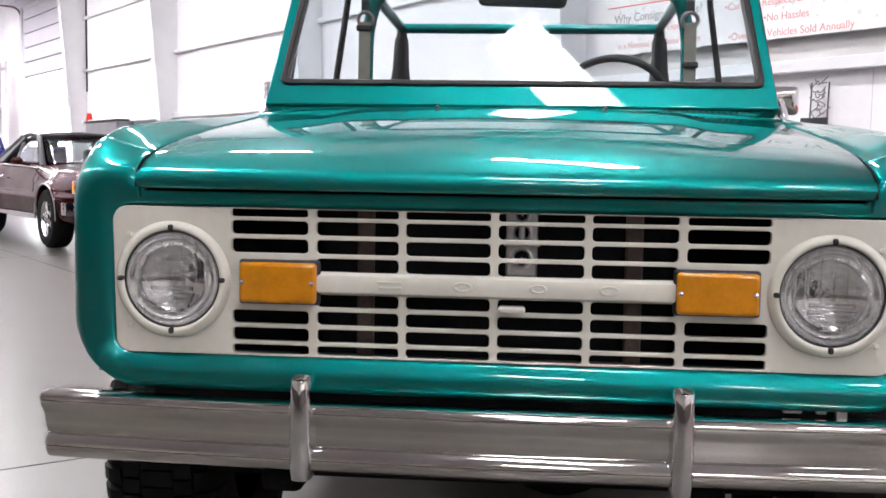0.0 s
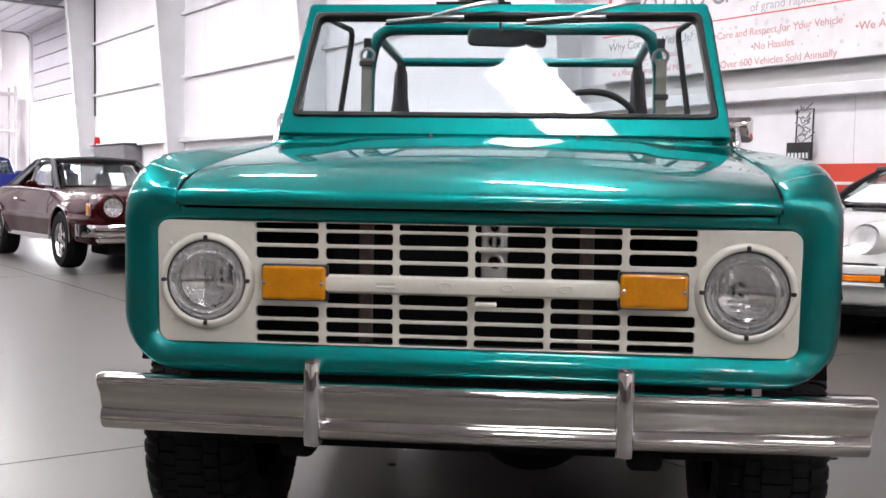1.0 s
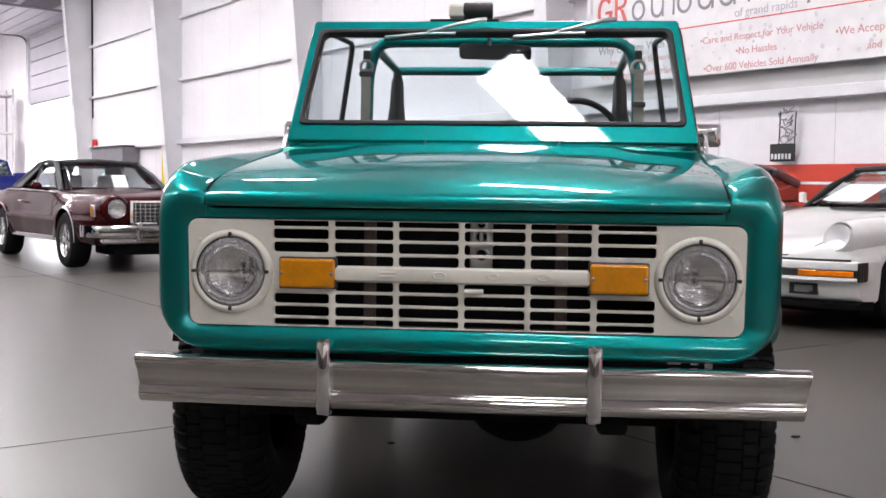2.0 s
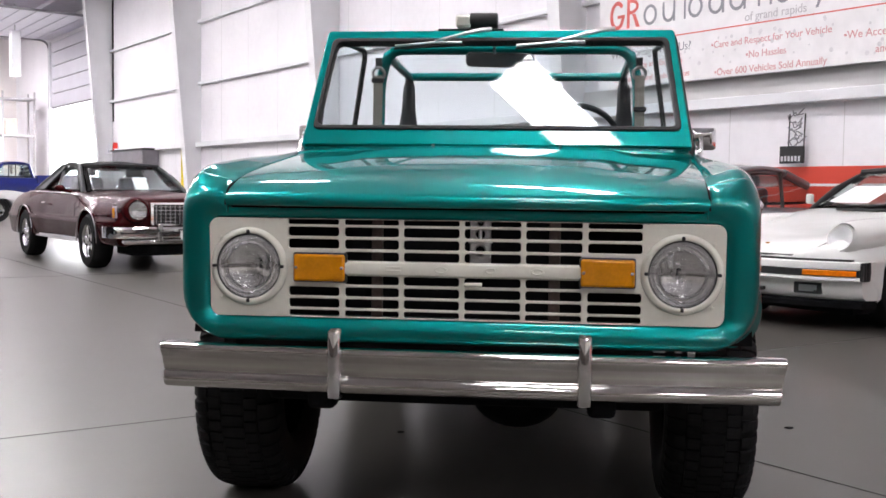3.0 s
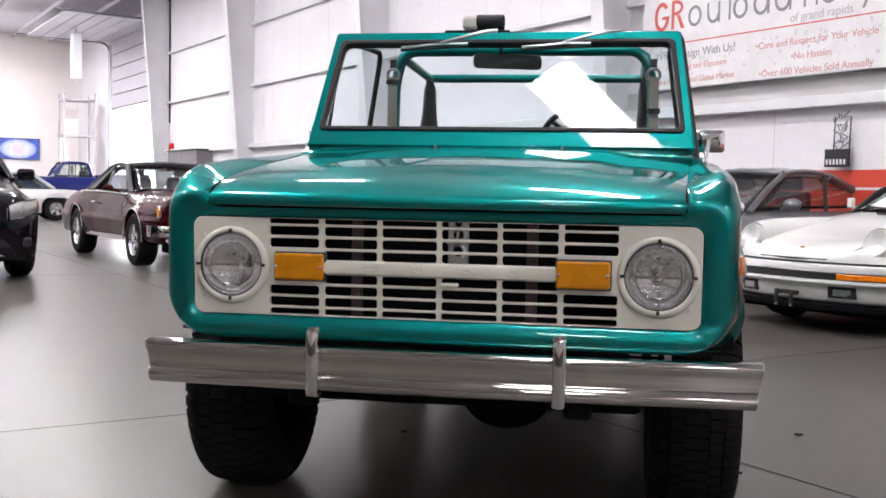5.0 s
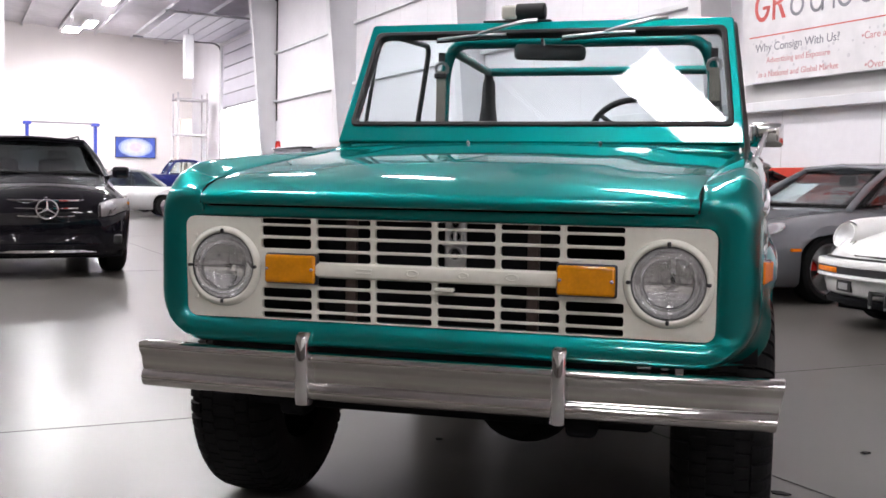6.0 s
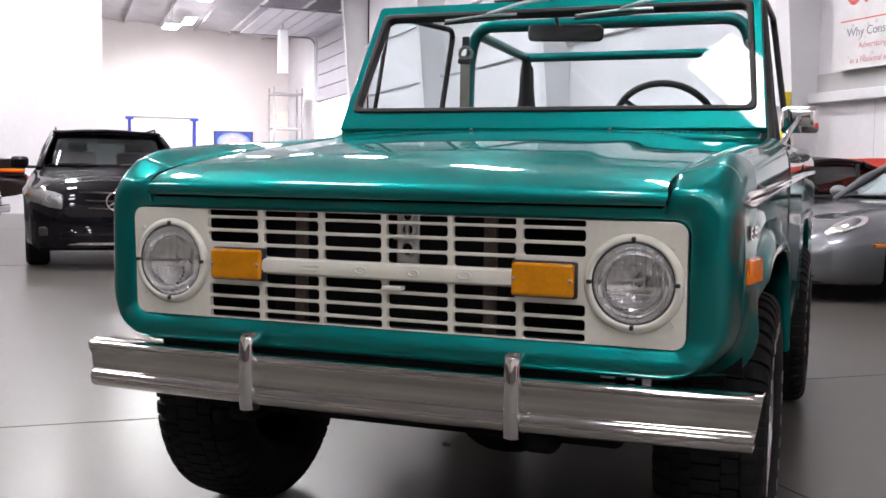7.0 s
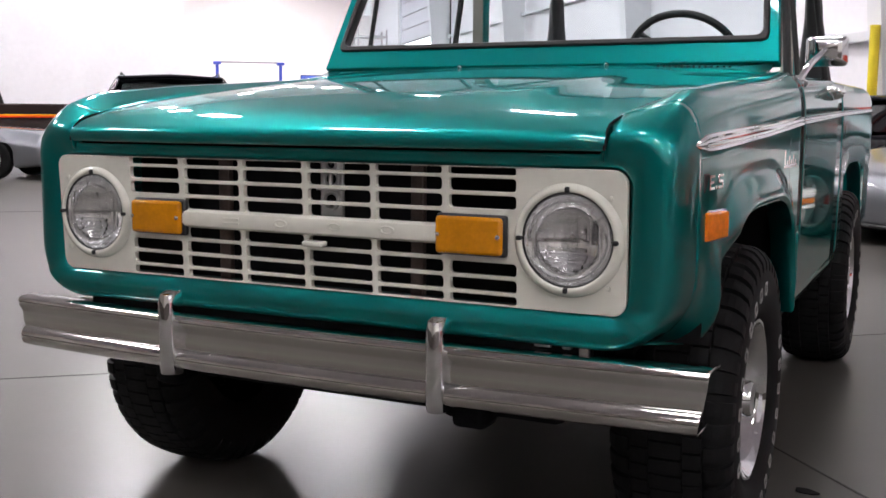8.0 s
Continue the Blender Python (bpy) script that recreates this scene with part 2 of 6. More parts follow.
floor = setting(hall_part("floor", hall_box(LAT0 - 0.3, 0.3, S0 - 0.3, S1 + 0.3, -0.2, 0), CONCRETE, smooth=0), "polished grey concrete showroom floor", "floor")
OPEN0, OPEN1, OPEN_Z = 23.9, 30.3, 6.4
wall_side = setting(hall_part("wall_east", hall_box(0, 0.2, S0, OPEN0, 0, 7.1), PANEL, smooth=0), "white sheet-metal hall wall on steel girts", "wall")
setting(hall_part("wall_east_end", hall_box(0, 0.2, OPEN1, S1, 0, 7.1), PANEL, smooth=0), "white sheet-metal wall beside the door opening", "wall")
setting(hall_part("wall_east_head", hall_box(0, 0.2, OPEN0, OPEN1, OPEN_Z, 7.1), PANEL, smooth=0), "white wall above the door opening", "wall")
setting(hall_part("wall_north", hall_box(LAT0, 0.2, S1, S1 + 0.2, 0, 9), WARM_WALL, smooth=0), "cream-white end wall of the hall", "wall")
setting(hall_part("wall_south", hall_box(LAT0, 0.2, S0 - 0.2, S0, 0, 9), REAR_WALL, smooth=0), "warm grey end wall of the hall", "wall")
setting(hall_part("wall_west", hall_box(LAT0 - 0.2, LAT0, S0, S1, 0, 9), REAR_WALL, smooth=0), "warm grey side wall of the hall", "wall")
# dark band added low on the two unseen walls, for the chrome to reflect
setting(hall_part("dark_band_south", hall_box(LAT0, 0, S0, S0 + 0.02, 0, 2.4), DARK_BAND, smooth=0), "unseen dark band added along the foot of the end wall", "wall")
setting(hall_part("dark_band_west", hall_box(LAT0, LAT0 + 0.02, S0 + 0.02, 10, 0, 2.4), DARK_BAND, smooth=0), "unseen dark band added along the foot of the side wall", "wall")
setting(hall_part("wall_partition", hall_box(LAT0, -8.5, 17.0, 17.2, 0, 8.6), PANEL, smooth=0), "plain white partition wall", "wall")

bm = bmesh.new()
for s0, s1 in ((S0, S1),):
    v = [bm.verts.new(HALL @ Vector((lat, s, roof_z(lat) + dz))) for dz in (0, 0.2) for lat, s in ((LAT0, s0), (0.2, s0), (0.2, s1), (LAT0, s1))]
    for f in ((0, 1, 2, 3), (7, 6, 5, 4), (0, 4, 5, 1), (1, 5, 6, 2), (2, 6, 7, 3), (3, 7, 4, 0)):
        bm.faces.new([v[i] for i in f])
# purlins under the sheet
for k in range(18):
    lat = -1.2 - 1.45 * k
    box(bm, lat - 0.035, lat + 0.035, S0, S1, roof_z(lat) - 0.12, roof_z(lat) + 0.02, HALL)
setting(part("ceiling", bm, ROOF_SHEET, smooth=0), "pale insulated roof sheet with purlins", "ceiling")

# girts along the side wall
for z0, z1, out in ((2.09, 2.22, 0.16), (3.69, 3.77, 0.10), (5.27, 5.35, 0.10)):
    for s0, s1 in ((S0, OPEN0 - 0.25),):
        setting(part("trim", hall_box(-out, 0, s0, s1, z0, z1), FRAME_WHITE, smooth=0, bevel=0.008), "white steel girt along the wall", "girt")
setting(part("trim", hall_box(-0.02, 0, S0, 0.9, 2.22, 2.47), SHEET_DARK, smooth=0), "grey wall strip above the girt", "wall strip")


def column(s):
    """A tapered steel rigid-frame column: web, inner flange, base plate."""
    ob = thing("column", "white tapered steel column against the side wall", "column", "frame columns", kind="structure")
    d0, d1 = 0.30, 0.30 + 0.085 * 7.0
    bm = bmesh.new()
    for a, b in ((s - 0.012, s + 0.012),):
        v = [bm.verts.new(HALL @ Vector(p)) for p in ((0, a, 0), (-d0, a, 0), (-d1, a, 7.0), (0, a, 7.0), (0, b, 0), (-d0, b, 0), (-d1, b, 7.0), (0, b, 7.0))]
        for f in ((0, 1, 2, 3), (7, 6, 5, 4), (0, 4, 5, 1), (1, 5, 6, 2), (2, 6, 7, 3), (3, 7, 4, 0)):
            bm.faces.new([v[i] for i in f])
    part("web", bm, FRAME_WHITE, ob, smooth=0)
    bm = bmesh.new()
    v = [bm.verts.new(HALL @ Vector(p)) for p in ((-d0, s - 0.13, 0), (-d0, s + 0.13, 0), (-d1, s + 0.13, 7.0), (-d1, s - 0.13, 7.0),
         (-d0 - 0.02, s - 0.13, 0), (-d0 - 0.02, s + 0.13, 0), (-d1 - 0.02, s + 0.13, 7.0), (-d1 - 0.02, s - 0.13, 7.0))]
    for f in ((0, 1, 2, 3), (7, 6, 5, 4), (0, 4, 5, 1), (1, 5, 6, 2), (2, 6, 7, 3), (3, 7, 4, 0)):
        bm.faces.new([v[i] for i in f])
    part("flange", bm, FRAME_WHITE, ob, smooth=0)
    part("base_plate", hall_box(-d0 - 0.06, 0, s - 0.16, s + 0.16, 0, 0.02), STEEL, ob, smooth=0)
    return ob


# near-black strip laid on the wall for the shade in one column's gap
setting(hall_part("gap_shade", hall_box(-0.012, -0.001, 22.60, 22.92, 3.1, 8.6), DARK, smooth=0), "near-black strip standing in for the shaded gap beside a column", "gap")
for s in (22.75, 15.25, 7.85, 0.5, -6.9, -14.4):
    column(s)

# daylight behind the roller opening
setting(part("backdrop", hall_box(3.0, 3.05, OPEN0 - 8, OPEN1 + 40, -0.2, 8), DAYLIGHT, smooth=0), "overexposed daylight outside the door", "backdrop")


def ceiling_lamp(lat, s, z=7.5, length=1.8, glow=LAMP_ON, half=0.19):
    ob = thing("ceiling_light", "long white fluorescent high-bay light, switched on", "ceiling light", "high-bay lights")
    part("diffuser", hall_box(lat - half, lat + half, s - length / 2, s + length / 2, z, z + 0.02), glow, ob, smooth=0)
    part("housing", hall_box(lat - half - 0.02, lat + half + 0.02, s - length / 2 - 0.02, s + length / 2 + 0.02, z + 0.022, z + 0.1), FRAME_WHITE, ob, smooth=0, bevel=0.01)
    for k in (-0.4, 0.4):
        part("hanger", rod(bmesh.new(), HALL @ Vector((lat, s + k * length, z + 0.1)), HALL @ Vector((lat, s + k * length, roof_z(lat) + 0.01)), 0.006, seg=6), STEEL, ob)
    return ob


# the lamp over the car's nose has its near corner at (-0.1, -1.6)
here = HALL.inverted() @ Vector((-0.10, -1.60, 0))
LAMP_LAT, LAMP_S = here.x - 0.28, here.y - 0.9
# rows with j < 0 are unseen, added as fill light on the truck's front
for i in range(-1, 2):
    for j in range(-2, 8):
        lat, s = LAMP_LAT + 5.2 * i, LAMP_S + 6.1 * j
        if s > S1 - 1 or (s > 16 and lat < -8.5) or (j == 0 and i != 0):
            continue
        ceiling_lamp(lat, s, min(7.5, roof_z(lat) - 0.3), glow=LAMP_SOFT if j == 0 else LAMP_FILL if j < 0 else LAMP_ON, half=0.27 if j == 0 else 0.19)
for lat, s, z in ((-7.3, 22.0, 6.9), (-5.6, 30.5, 6.6)):
    ceiling_lamp(lat, s, z, 1.3, LAMP_BRIGHT, 0.27)

# daylight through the overhead door
day = bpy.data.lights.new("door_daylight", "AREA")
day.shape, day.size, day.size_y, day.energy, day.color = "RECTANGLE", 6.2, 3.8, DOOR_WATTS, (1.0, 0.98, 1.0)
new("door_daylight", day).matrix_world = look(HALL @ Vector((0.25, 27.1, 2.0)), HALL @ Vector((-8.0, 27.1, 1.2)))

# upright joints between the wall sheets
for k in range(-11, 15):
    s0 = -0.57 - 1.607 * k
    if s0 < S0 + 0.2 or s0 > OPEN0 - 0.3:
        continue
    for z0, z1 in ((1.37, 2.088), (2.225, 3.688), (3.775, 5.268), (5.355, 7.0)):
        part("sheet_joint", hall_box(-0.0015, 0, s0 - 0.004, s0 + 0.004, z0, z1), SHEET_DARK, wall_side, smooth=0)

def wheel(parent, x, y, r, w, side, rim_r, rim_mat, spokes=5, name="wheel"):
    hub = new(name)
    hub.parent = parent
    hub.location = (x, y, r)
    o = side * w / 2
    bm = lathe(bmesh.new(), (0, 0, 0), (side, 0, 0), [(rim_r, -w / 2), (r * 0.9, -w / 2), (r * 0.985, -w * 0.38), (r, -w * 0.2), (r, w * 0.2), (r * 0.985, w * 0.38), (r * 0.9, w / 2), (rim_r * 1.02, w * 0.48), (rim_r, w * 0.4)], 36)
    part("tyre", bm, RUBBER, hub)
    bm = lathe(bmesh.new(), (0, 0, 0), (side, 0, 0), [(rim_r, w * 0.42), (rim_r * 0.96, w * 0.46), (rim_r * 0.9, w * 0.4), (rim_r * 0.86, w * 0.1), (0.02, w * 0.08)], 36)
    lathe(bm, (0, 0, 0), (side, 0, 0), [(0.07, w * 0.1), (0.065, w * 0.36), (0.03, w * 0.4), (0.001, w * 0.4)], 16)
    for k in range(spokes):
        a = 2 * math.pi * k / spokes
        d = Vector((0, math.cos(a), math.sin(a)))
        e = Vector((0, -math.sin(a), math.cos(a)))
        s = Vector((side, 0, 0))
        rings = []
        for q, wd, ax in ((0.05, 0.04, w * 0.34), (rim_r * 0.5, 0.03, w * 0.36), (rim_r * 0.93, 0.035, w * 0.38)):
            c = d * q + s * ax
            rings.append([c + e * wd, c + e * wd - s * 0.03, c - e * wd - s * 0.03, c - e * wd])
        loft(bm, rings, True, True, True)
    part("rim", bm, rim_mat, hub)
    return hub


# ---- the teal off-road vehicle: nose at y = 0, facing -y ----
truck = thing("off_road_vehicle", "teal metallic vintage off-road vehicle with cream grille and chrome bumper", "car", turn=-1.1)
AX_F, AX_R, TYRE_R = 0.64, 2.977, 0.38


def fender_top(y):
    """Height of the fender's crest."""
    return ease(y, (0.07, 0.08, 0.1, 0.13, 0.2, 0.3, 0.55, 0.95, 1.3), (1.072, 1.0755, 1.083, 1.092, 1.107, 1.1165, 1.137, 1.162, 1.19))


def seam_x(y):
    """Half width of the hood."""
    return ease(y, (0.03, 0.25, 1.25), (0.679, 0.693, 0.762))


def seam_z(y):
    """Height of the hood's side edge."""
    return ease(y, (0.02, 0.05, 0.1, 0.2, 0.3, 0.5, 0.73, 1.0, 1.25), (1.0385, 1.048, 1.059, 1.0755, 1.089, 1.1115, 1.134, 1.159, 1.184))


def side_x(y):
    return ease(y, (0.07, 0.3, 0.8, 1.33), (0.832, 0.845, 0.857, 0.862))


def arch_z(y, axle, z_top=0.862, half=0.44):
    """Lower edge of the side skin over a wheel: a flat-topped arch with round shoulders."""
    d = abs(y - axle)
    if d >= half:
        return 0.0
    return 0.50 + (z_top - 0.50) * (1 - (d / half) ** 4.0) ** 0.4


ARCH = [(AX_F + 0.44 * math.sin(math.pi * (i / 60 - 0.5)), arch_z(AX_F + 0.4399 * math.sin(math.pi * (i / 60 - 0.5)), AX_F)) for i in range(61)]


def flare(y, z):
    """How far the skin swells towards the wheel opening."""
    d = min(math.hypot(y - a, z - b) for a, b in ARCH)
    k = max(0.0, 1 - d / 0.085)
    return 0.032 * k * k * (3 - 2 * k)


def fender_section(y):
    """Upper outline of a fender slice: from the hood seam over the crest to the side."""
    zt, w = fender_top(y), side_x(y)
    x0, zs = seam_x(y) + 0.0045, seam_z(y)
    xc = 0.785
    if y > 1.2:
        x0, zs = 0.772, zt - 0.003
        xc = 0.792
    pts = [(x0, zs - 0.006), (x0 + 0.003, zs)]
    for t in (0.25, 0.5, 0.78, 1.0):
        pts.append((x0 + 0.003 + (xc - x0 - 0.003) * t, zs + (zt - zs) * (0.9 * t + 0.1 * math.sin(t * math.pi / 2))))
    g = w - xc
    return pts + [(xc + g * 0.3, zt - 0.004), (xc + g * 0.58, zt - 0.016), (xc + g * 0.8, zt - 0.036), (xc + g * 0.93, zt - 0.062), (w, zt - 0.1)]


NOSE_Z = 1.070


def nose_lift(x):
    """How far the fender's outline differs from the front panel's plain round corner."""
    x = min(max(abs(x), 0.69), 0.824)
    plain = NOSE_Z if x < 0.757 else NOSE_Z - 0.075 + math.sqrt(0.075 ** 2 - (x - 0.757) ** 2)
    sec = fender_section(0.08)
    for (a, za), (b, zb) in zip(sec, sec[1:]):
        if a <= x <= b:
            return za + (zb - za) * (x - a) / max(b - a, 1e-6) - plain
    return 0.0


# front panel round the grille: rings from the opening outwards
rings = []
for n, (hw, z0, z1, rb, rt, y) in enumerate(((0.728, 0.670, 0.953, 0.038, 0.038, 0.03), (0.734, 0.665, 0.958, 0.041, 0.041, 0.002), (0.739, 0.660, 0.963, 0.046, 0.044, -0.003),
                              (0.760, 0.643, 0.990, 0.055, 0.045, -0.007), (0.789, 0.622, 1.008, 0.083, 0.058, -0.010), (0.804, 0.611, 1.0195, 0.118, 0.066, -0.007), (0.815, 0.604, 1.0295, 0.135, 0.070, 0.003), (0.823, 0.599, 1.0415, 0.144, 0.073, 0.022), (0.829, 0.597, 1.057, 0.149, 0.0745, 0.049), (0.8328, 0.5955, NOSE_Z + 0.0008, 0.15, 0.075, 0.08), (0.8348, 0.595, NOSE_Z + 0.0012 + fender_top(0.090) - fender_top(0.08), 0.15, 0.075, 0.090))):
    ring = []
    for x, z in rrect(-hw, hw, z0, z1, rb, 8, rt):
        q = Vector((x, y + 0.028 * (abs(x) / 0.83) ** 4, z))
        # the sill under the grille leans out
        if z < 0.668 and 2 < n < 8:
            q.y -= (0, 0, 0, 0.006, 0.007, 0.003, 0, 0)[n]
        ring.append(q)
    # the upper edge: points along it, dipping towards the hood and flat under it
    out = []
    for a, c in zip(ring, ring[1:] + ring[:1]):
        out.append(a)
        if a.z > z1 - 1e-4 and c.z > z1 - 1e-4:
            for k in (0.012, 0.022, 0.032, 0.042, 0.0465, 0.05, 0.055, 0.5, 0.945, 0.95, 0.9535, 0.958, 0.968, 0.978, 0.988):
                out.append(a.lerp(c, k))
    for q in out:
        if q.z > 0.985 and abs(q.x) < 0.826:
            q.z += (0, 0, 0, 0, 0.05, 0.12, 0.22, 0.4, 0.7, 1.0, 1.0)[n] * nose_lift(q.x)
        k = min(1, max(0, (0.686 - abs(q.x)) / 0.004))
        if q.z > 0.979 and k > 0:
            q.y += 0.5 * (q.z - 0.979) * k
            q.z = q.z * (1 - k) + (0.979 + 0.002 * (q.z - 0.979)) * k
    rings.append(out)
solid(part("front_panel", loft(bmesh.new(), rings), TEAL, truck, smooth=60), 0.004, 1)


def fender(side):
    ys = [0.08, 0.105, 0.135, 0.165, 0.19] + [AX_F - 0.44 + 0.88 * (0.5 - 0.5 * math.cos(math.pi * i / 30)) for i in range(31)] + [1.12, 1.18, 1.25, 1.3]
    bm = bmesh.new()
    rings = []
    for y in ys:
        zt = fender_top(y)
        zb = max(arch_z(y, AX_F), (0.598 if y < AX_F else 0.53))
        w = side_x(y)
        pts = fender_section(y)
        pts.insert(0, (pts[0][0] - 0.001, pts[0][1] - 0.034))
        low = zt - 0.1
        for t in (0.15, 0.32, 0.48, 0.6, 0.68, 0.76, 0.83, 0.89, 0.94, 0.975, 1.0):
            z = low + (zb - low) * t
            pts.append((w + 0.002 * math.sin(math.pi * t) + flare(y, z), z))
        # rolled arch lip
        pts.append((pts[-1][0] - 0.004, zb - 0.006))
        pts.append((w - 0.03, zb - 0.004))
        # the front panel's round lower corner runs out along the fender
        k = max(0.0, min(1.0, (0.30 - y) / 0.22))
        row = []
        for x, z in pts:
            h = min(max(z - zb, 0.0), 0.15)
            row.append(Vector((side * (x - k * (0.15 - math.sqrt(0.0225 - (0.15 - h) ** 2))), y + 0.028 * (x / 0.83) ** 4 * max(0, (0.25 - y) / 0.17), z)))
        rings.append(row)
    loft(bm, rings, False)
    f = part("fender", bm, TEAL, truck, smooth=45)
    solid(f, 0.004, 1)
    # dark wheel well
    bm = bmesh.new()
    loft(bm, [[Vector((side * x, y, max(arch_z(y, AX_F, 0.85, 0.475), 0.40))) for x in (0.35, 0.6, 0.835)] for y in [AX_F - 0.47 + 0.94 * i / 20 for i in range(21)]], False)
    solid(part("wheel_well", bm, DARK, f), 0.01)
    return f


fenders = {s: fender(s) for s in (1, -1)}

# hood: a square rolled lip, then a slow rise with a shallow raised middle
prof = [(-0.006, 0.991), (-0.023, 0.9915), (-0.028, 0.994), (-0.0305, 1.000), (-0.0305, 1.0065), (-0.028, 1.0125), (-0.0235, 1.018), (-0.017, 1.0228), (-0.009, 1.0268), (0.001, 1.0309), (0.02, 1.0385)]
prof += [(y, seam_z(y)) for y in (0.045, 0.075, 0.12, 0.2, 0.32, 0.46, 0.6, 0.75, 0.9, 1.05, 1.14, 1.205, 1.213)]
bm = bmesh.new()
rings = []
for y, z in prof:
    row = []
    hw = seam_x(y)
    for i in range(37):
        q = -1 + i / 18
        x = q * hw
        up = ease(y, (-0.01, 0.08, 0.3, 0.8, 1.25), (0.0, 0.009, 0.020, 0.024, 0.02)) * (1 - q * q)
        if y > 0.1:
            w = 0.40 + 0.10 * (y - 0.1)
            up += 0.006 * min(1, (y - 0.1) / 0.35) * min(1, max(0, (w - abs(x)) / 0.06 + 0.5))
        row.append(Vector((x, y + 0.027 * abs(q) ** 4 * max(0, 1 - max(y, 0) / 0.25) - (0.03 * q * q if y > 1.2 else 0), z + up - (0.002 if abs(q) > 0.99 else 0))))
    row.insert(0, row[0] + Vector((0.0, 0, -0.022)))
    row.append(row[-1] + Vector((0.0, 0, -0.022)))
    rings.append(row)
rings.append([q + Vector((0, 0.002, -0.02)) for q in rings[-1]])
hood = solid(part("hood", loft(bm, rings, False), TEAL, truck, smooth=50), 0.004, 1)
# near-black boxes fill the space under the hood seams, standing in for shade
part("hood_shade_fill", boxm(-0.672, 0.672, 0.02, 0.13, 0.962, 0.992), DARK, truck, smooth=0)
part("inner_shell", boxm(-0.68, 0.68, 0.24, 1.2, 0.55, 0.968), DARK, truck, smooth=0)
part("inner_panel", boxm(-0.56, -0.335, 0.26, 0.27, 0.62, 0.962), TEAL, truck, smooth=0)
part("inner_panel", boxm(0.335, 0.56, 0.26, 0.27, 0.62, 0.962), TEAL, truck, smooth=0)
for s in (1, -1):
    bm = loft(bmesh.new(), [[Vector((s * (seam_x(y) - 0.03), y, seam_z(y) - 0.03)), Vector((s * (seam_x(y) + 0.03), y, seam_z(y) - 0.032))] for y in (0.045, 0.1, 0.2, 0.5, 0.9, 1.2)], False)
    solid(part("hood_gutter", bm, DARK, truck), 0.006)

# black tube in the seam between hood and fender stands in for its shade
for s in (1, -1):
    pts = [(s * 0.6815, -0.004, 0.990), (s * 0.6815, -0.002, 1.0), (s * 0.6815, 0.002, 1.014), (s * 0.6815, 0.012, 1.026)]
    pts += [(s * (seam_x(y) + 0.0023), y, seam_z(y) - 0.003) for y in (0.03, 0.05, 0.08, 0.12, 0.2, 0.28, 0.4, 0.5, 0.6, 0.73, 0.85, 1.0, 1.1, 1.19)]
    part("hood_seam", tube(bmesh.new(), pts, 0.0028, 8), DARK, truck)

# cowl with louvres in front of the windshield
bm = bmesh.new()
rows = []
for y, z in ((1.2165, 1.17), (1.219, 1.205), (1.223, 1.2105), (1.25, 1.214), (1.30, 1.219), (1.335, 1.224)):
    rows.append([Vector((0.7715 * q, y - (0.03 * q * q if y < 1.23 else 0), z - (0.003 + 0.2 * max(0.0, 1.335 - y)) * abs(q) ** 2.5)) for q in [-1 + i / 12 for i in range(25)]])
loft(bm, rows, False)
cowl = solid(part("cowl", bm, TEAL, truck), 0.006)
for i in range(13):
    x = 0.44 + 0.018 * i
    z = 1.2165 - 0.0145 * (x / 0.7715) ** 2.5
    part("louvre", box(bmesh.new(), x - 0.0036, x + 0.0036, 1.266, 1.285, z - 0.004, z + 0.0018), GASKET, cowl, smooth=0)

# windshield frame in its own raked plane
WS0, WS1 = Vector((0, 1.318, 1.222)), Vector((0, 1.572, 1.722))
RISE = WS1 - WS0
UPV, OUTV = RISE.normalized(), Vector((0, RISE.z, -RISE.y)).normalized()
H = RISE.length


def ws(u, v, d):
    """u across, v up the screen, d towards the front."""
    return Vector((u, 0, 0)) + WS0 + UPV * v + OUTV * -d


outer = [(-0.79, 0.0), (0.79, 0.0), (0.735, H - 0.012), (0.725, H), (-0.725, H), (-0.735, H - 0.012)]
g0, g1 = 0.078, H - 0.048


def glass_line(grow, r=0.03, n=5):
    lo, hi = 0.745 + grow, 0.702 + grow
    c = [(-lo, g0 - grow), (lo, g0 - grow), (hi, g1 + grow), (-hi, g1 + grow)]
    out = bent([Vector((*c[3], 0)), *[Vector((*p, 0)) for p in c], Vector((*c[0], 0))], r, n)
    return [(p.x, p.y) for p in out[1:-1]]


frame_ob = part("windshield_frame", plate(outer, [glass_line(0.004)], lambda u, v, d: ws(u, v, -d), 0.038), TEAL, truck, smooth=35, bevel=0.006, seg=3)
part("gasket", plate(glass_line(0.007), [glass_line(-0.013)], lambda u, v, d: ws(u, v, 0.007 - d), 0.042), GASKET, frame_ob, "black rubber gasket", bevel=0.005)
pane = part("windshield", plate(glass_line(-0.012), [], lambda u, v, d: ws(u, v, -d - 0.036), 0.005), WINDOW, frame_ob, "clear windshield glass", smooth=0)
pane.visible_shadow = False
for x in (-0.24, 0.27):
    part("screw", lathe(bmesh.new(), (x, 1.29, 1.2165), (0, -0.3, 1), [(0.008, 0), (0.0075, 0.007), (0.001, 0.010)], 10), CHROME, cowl)

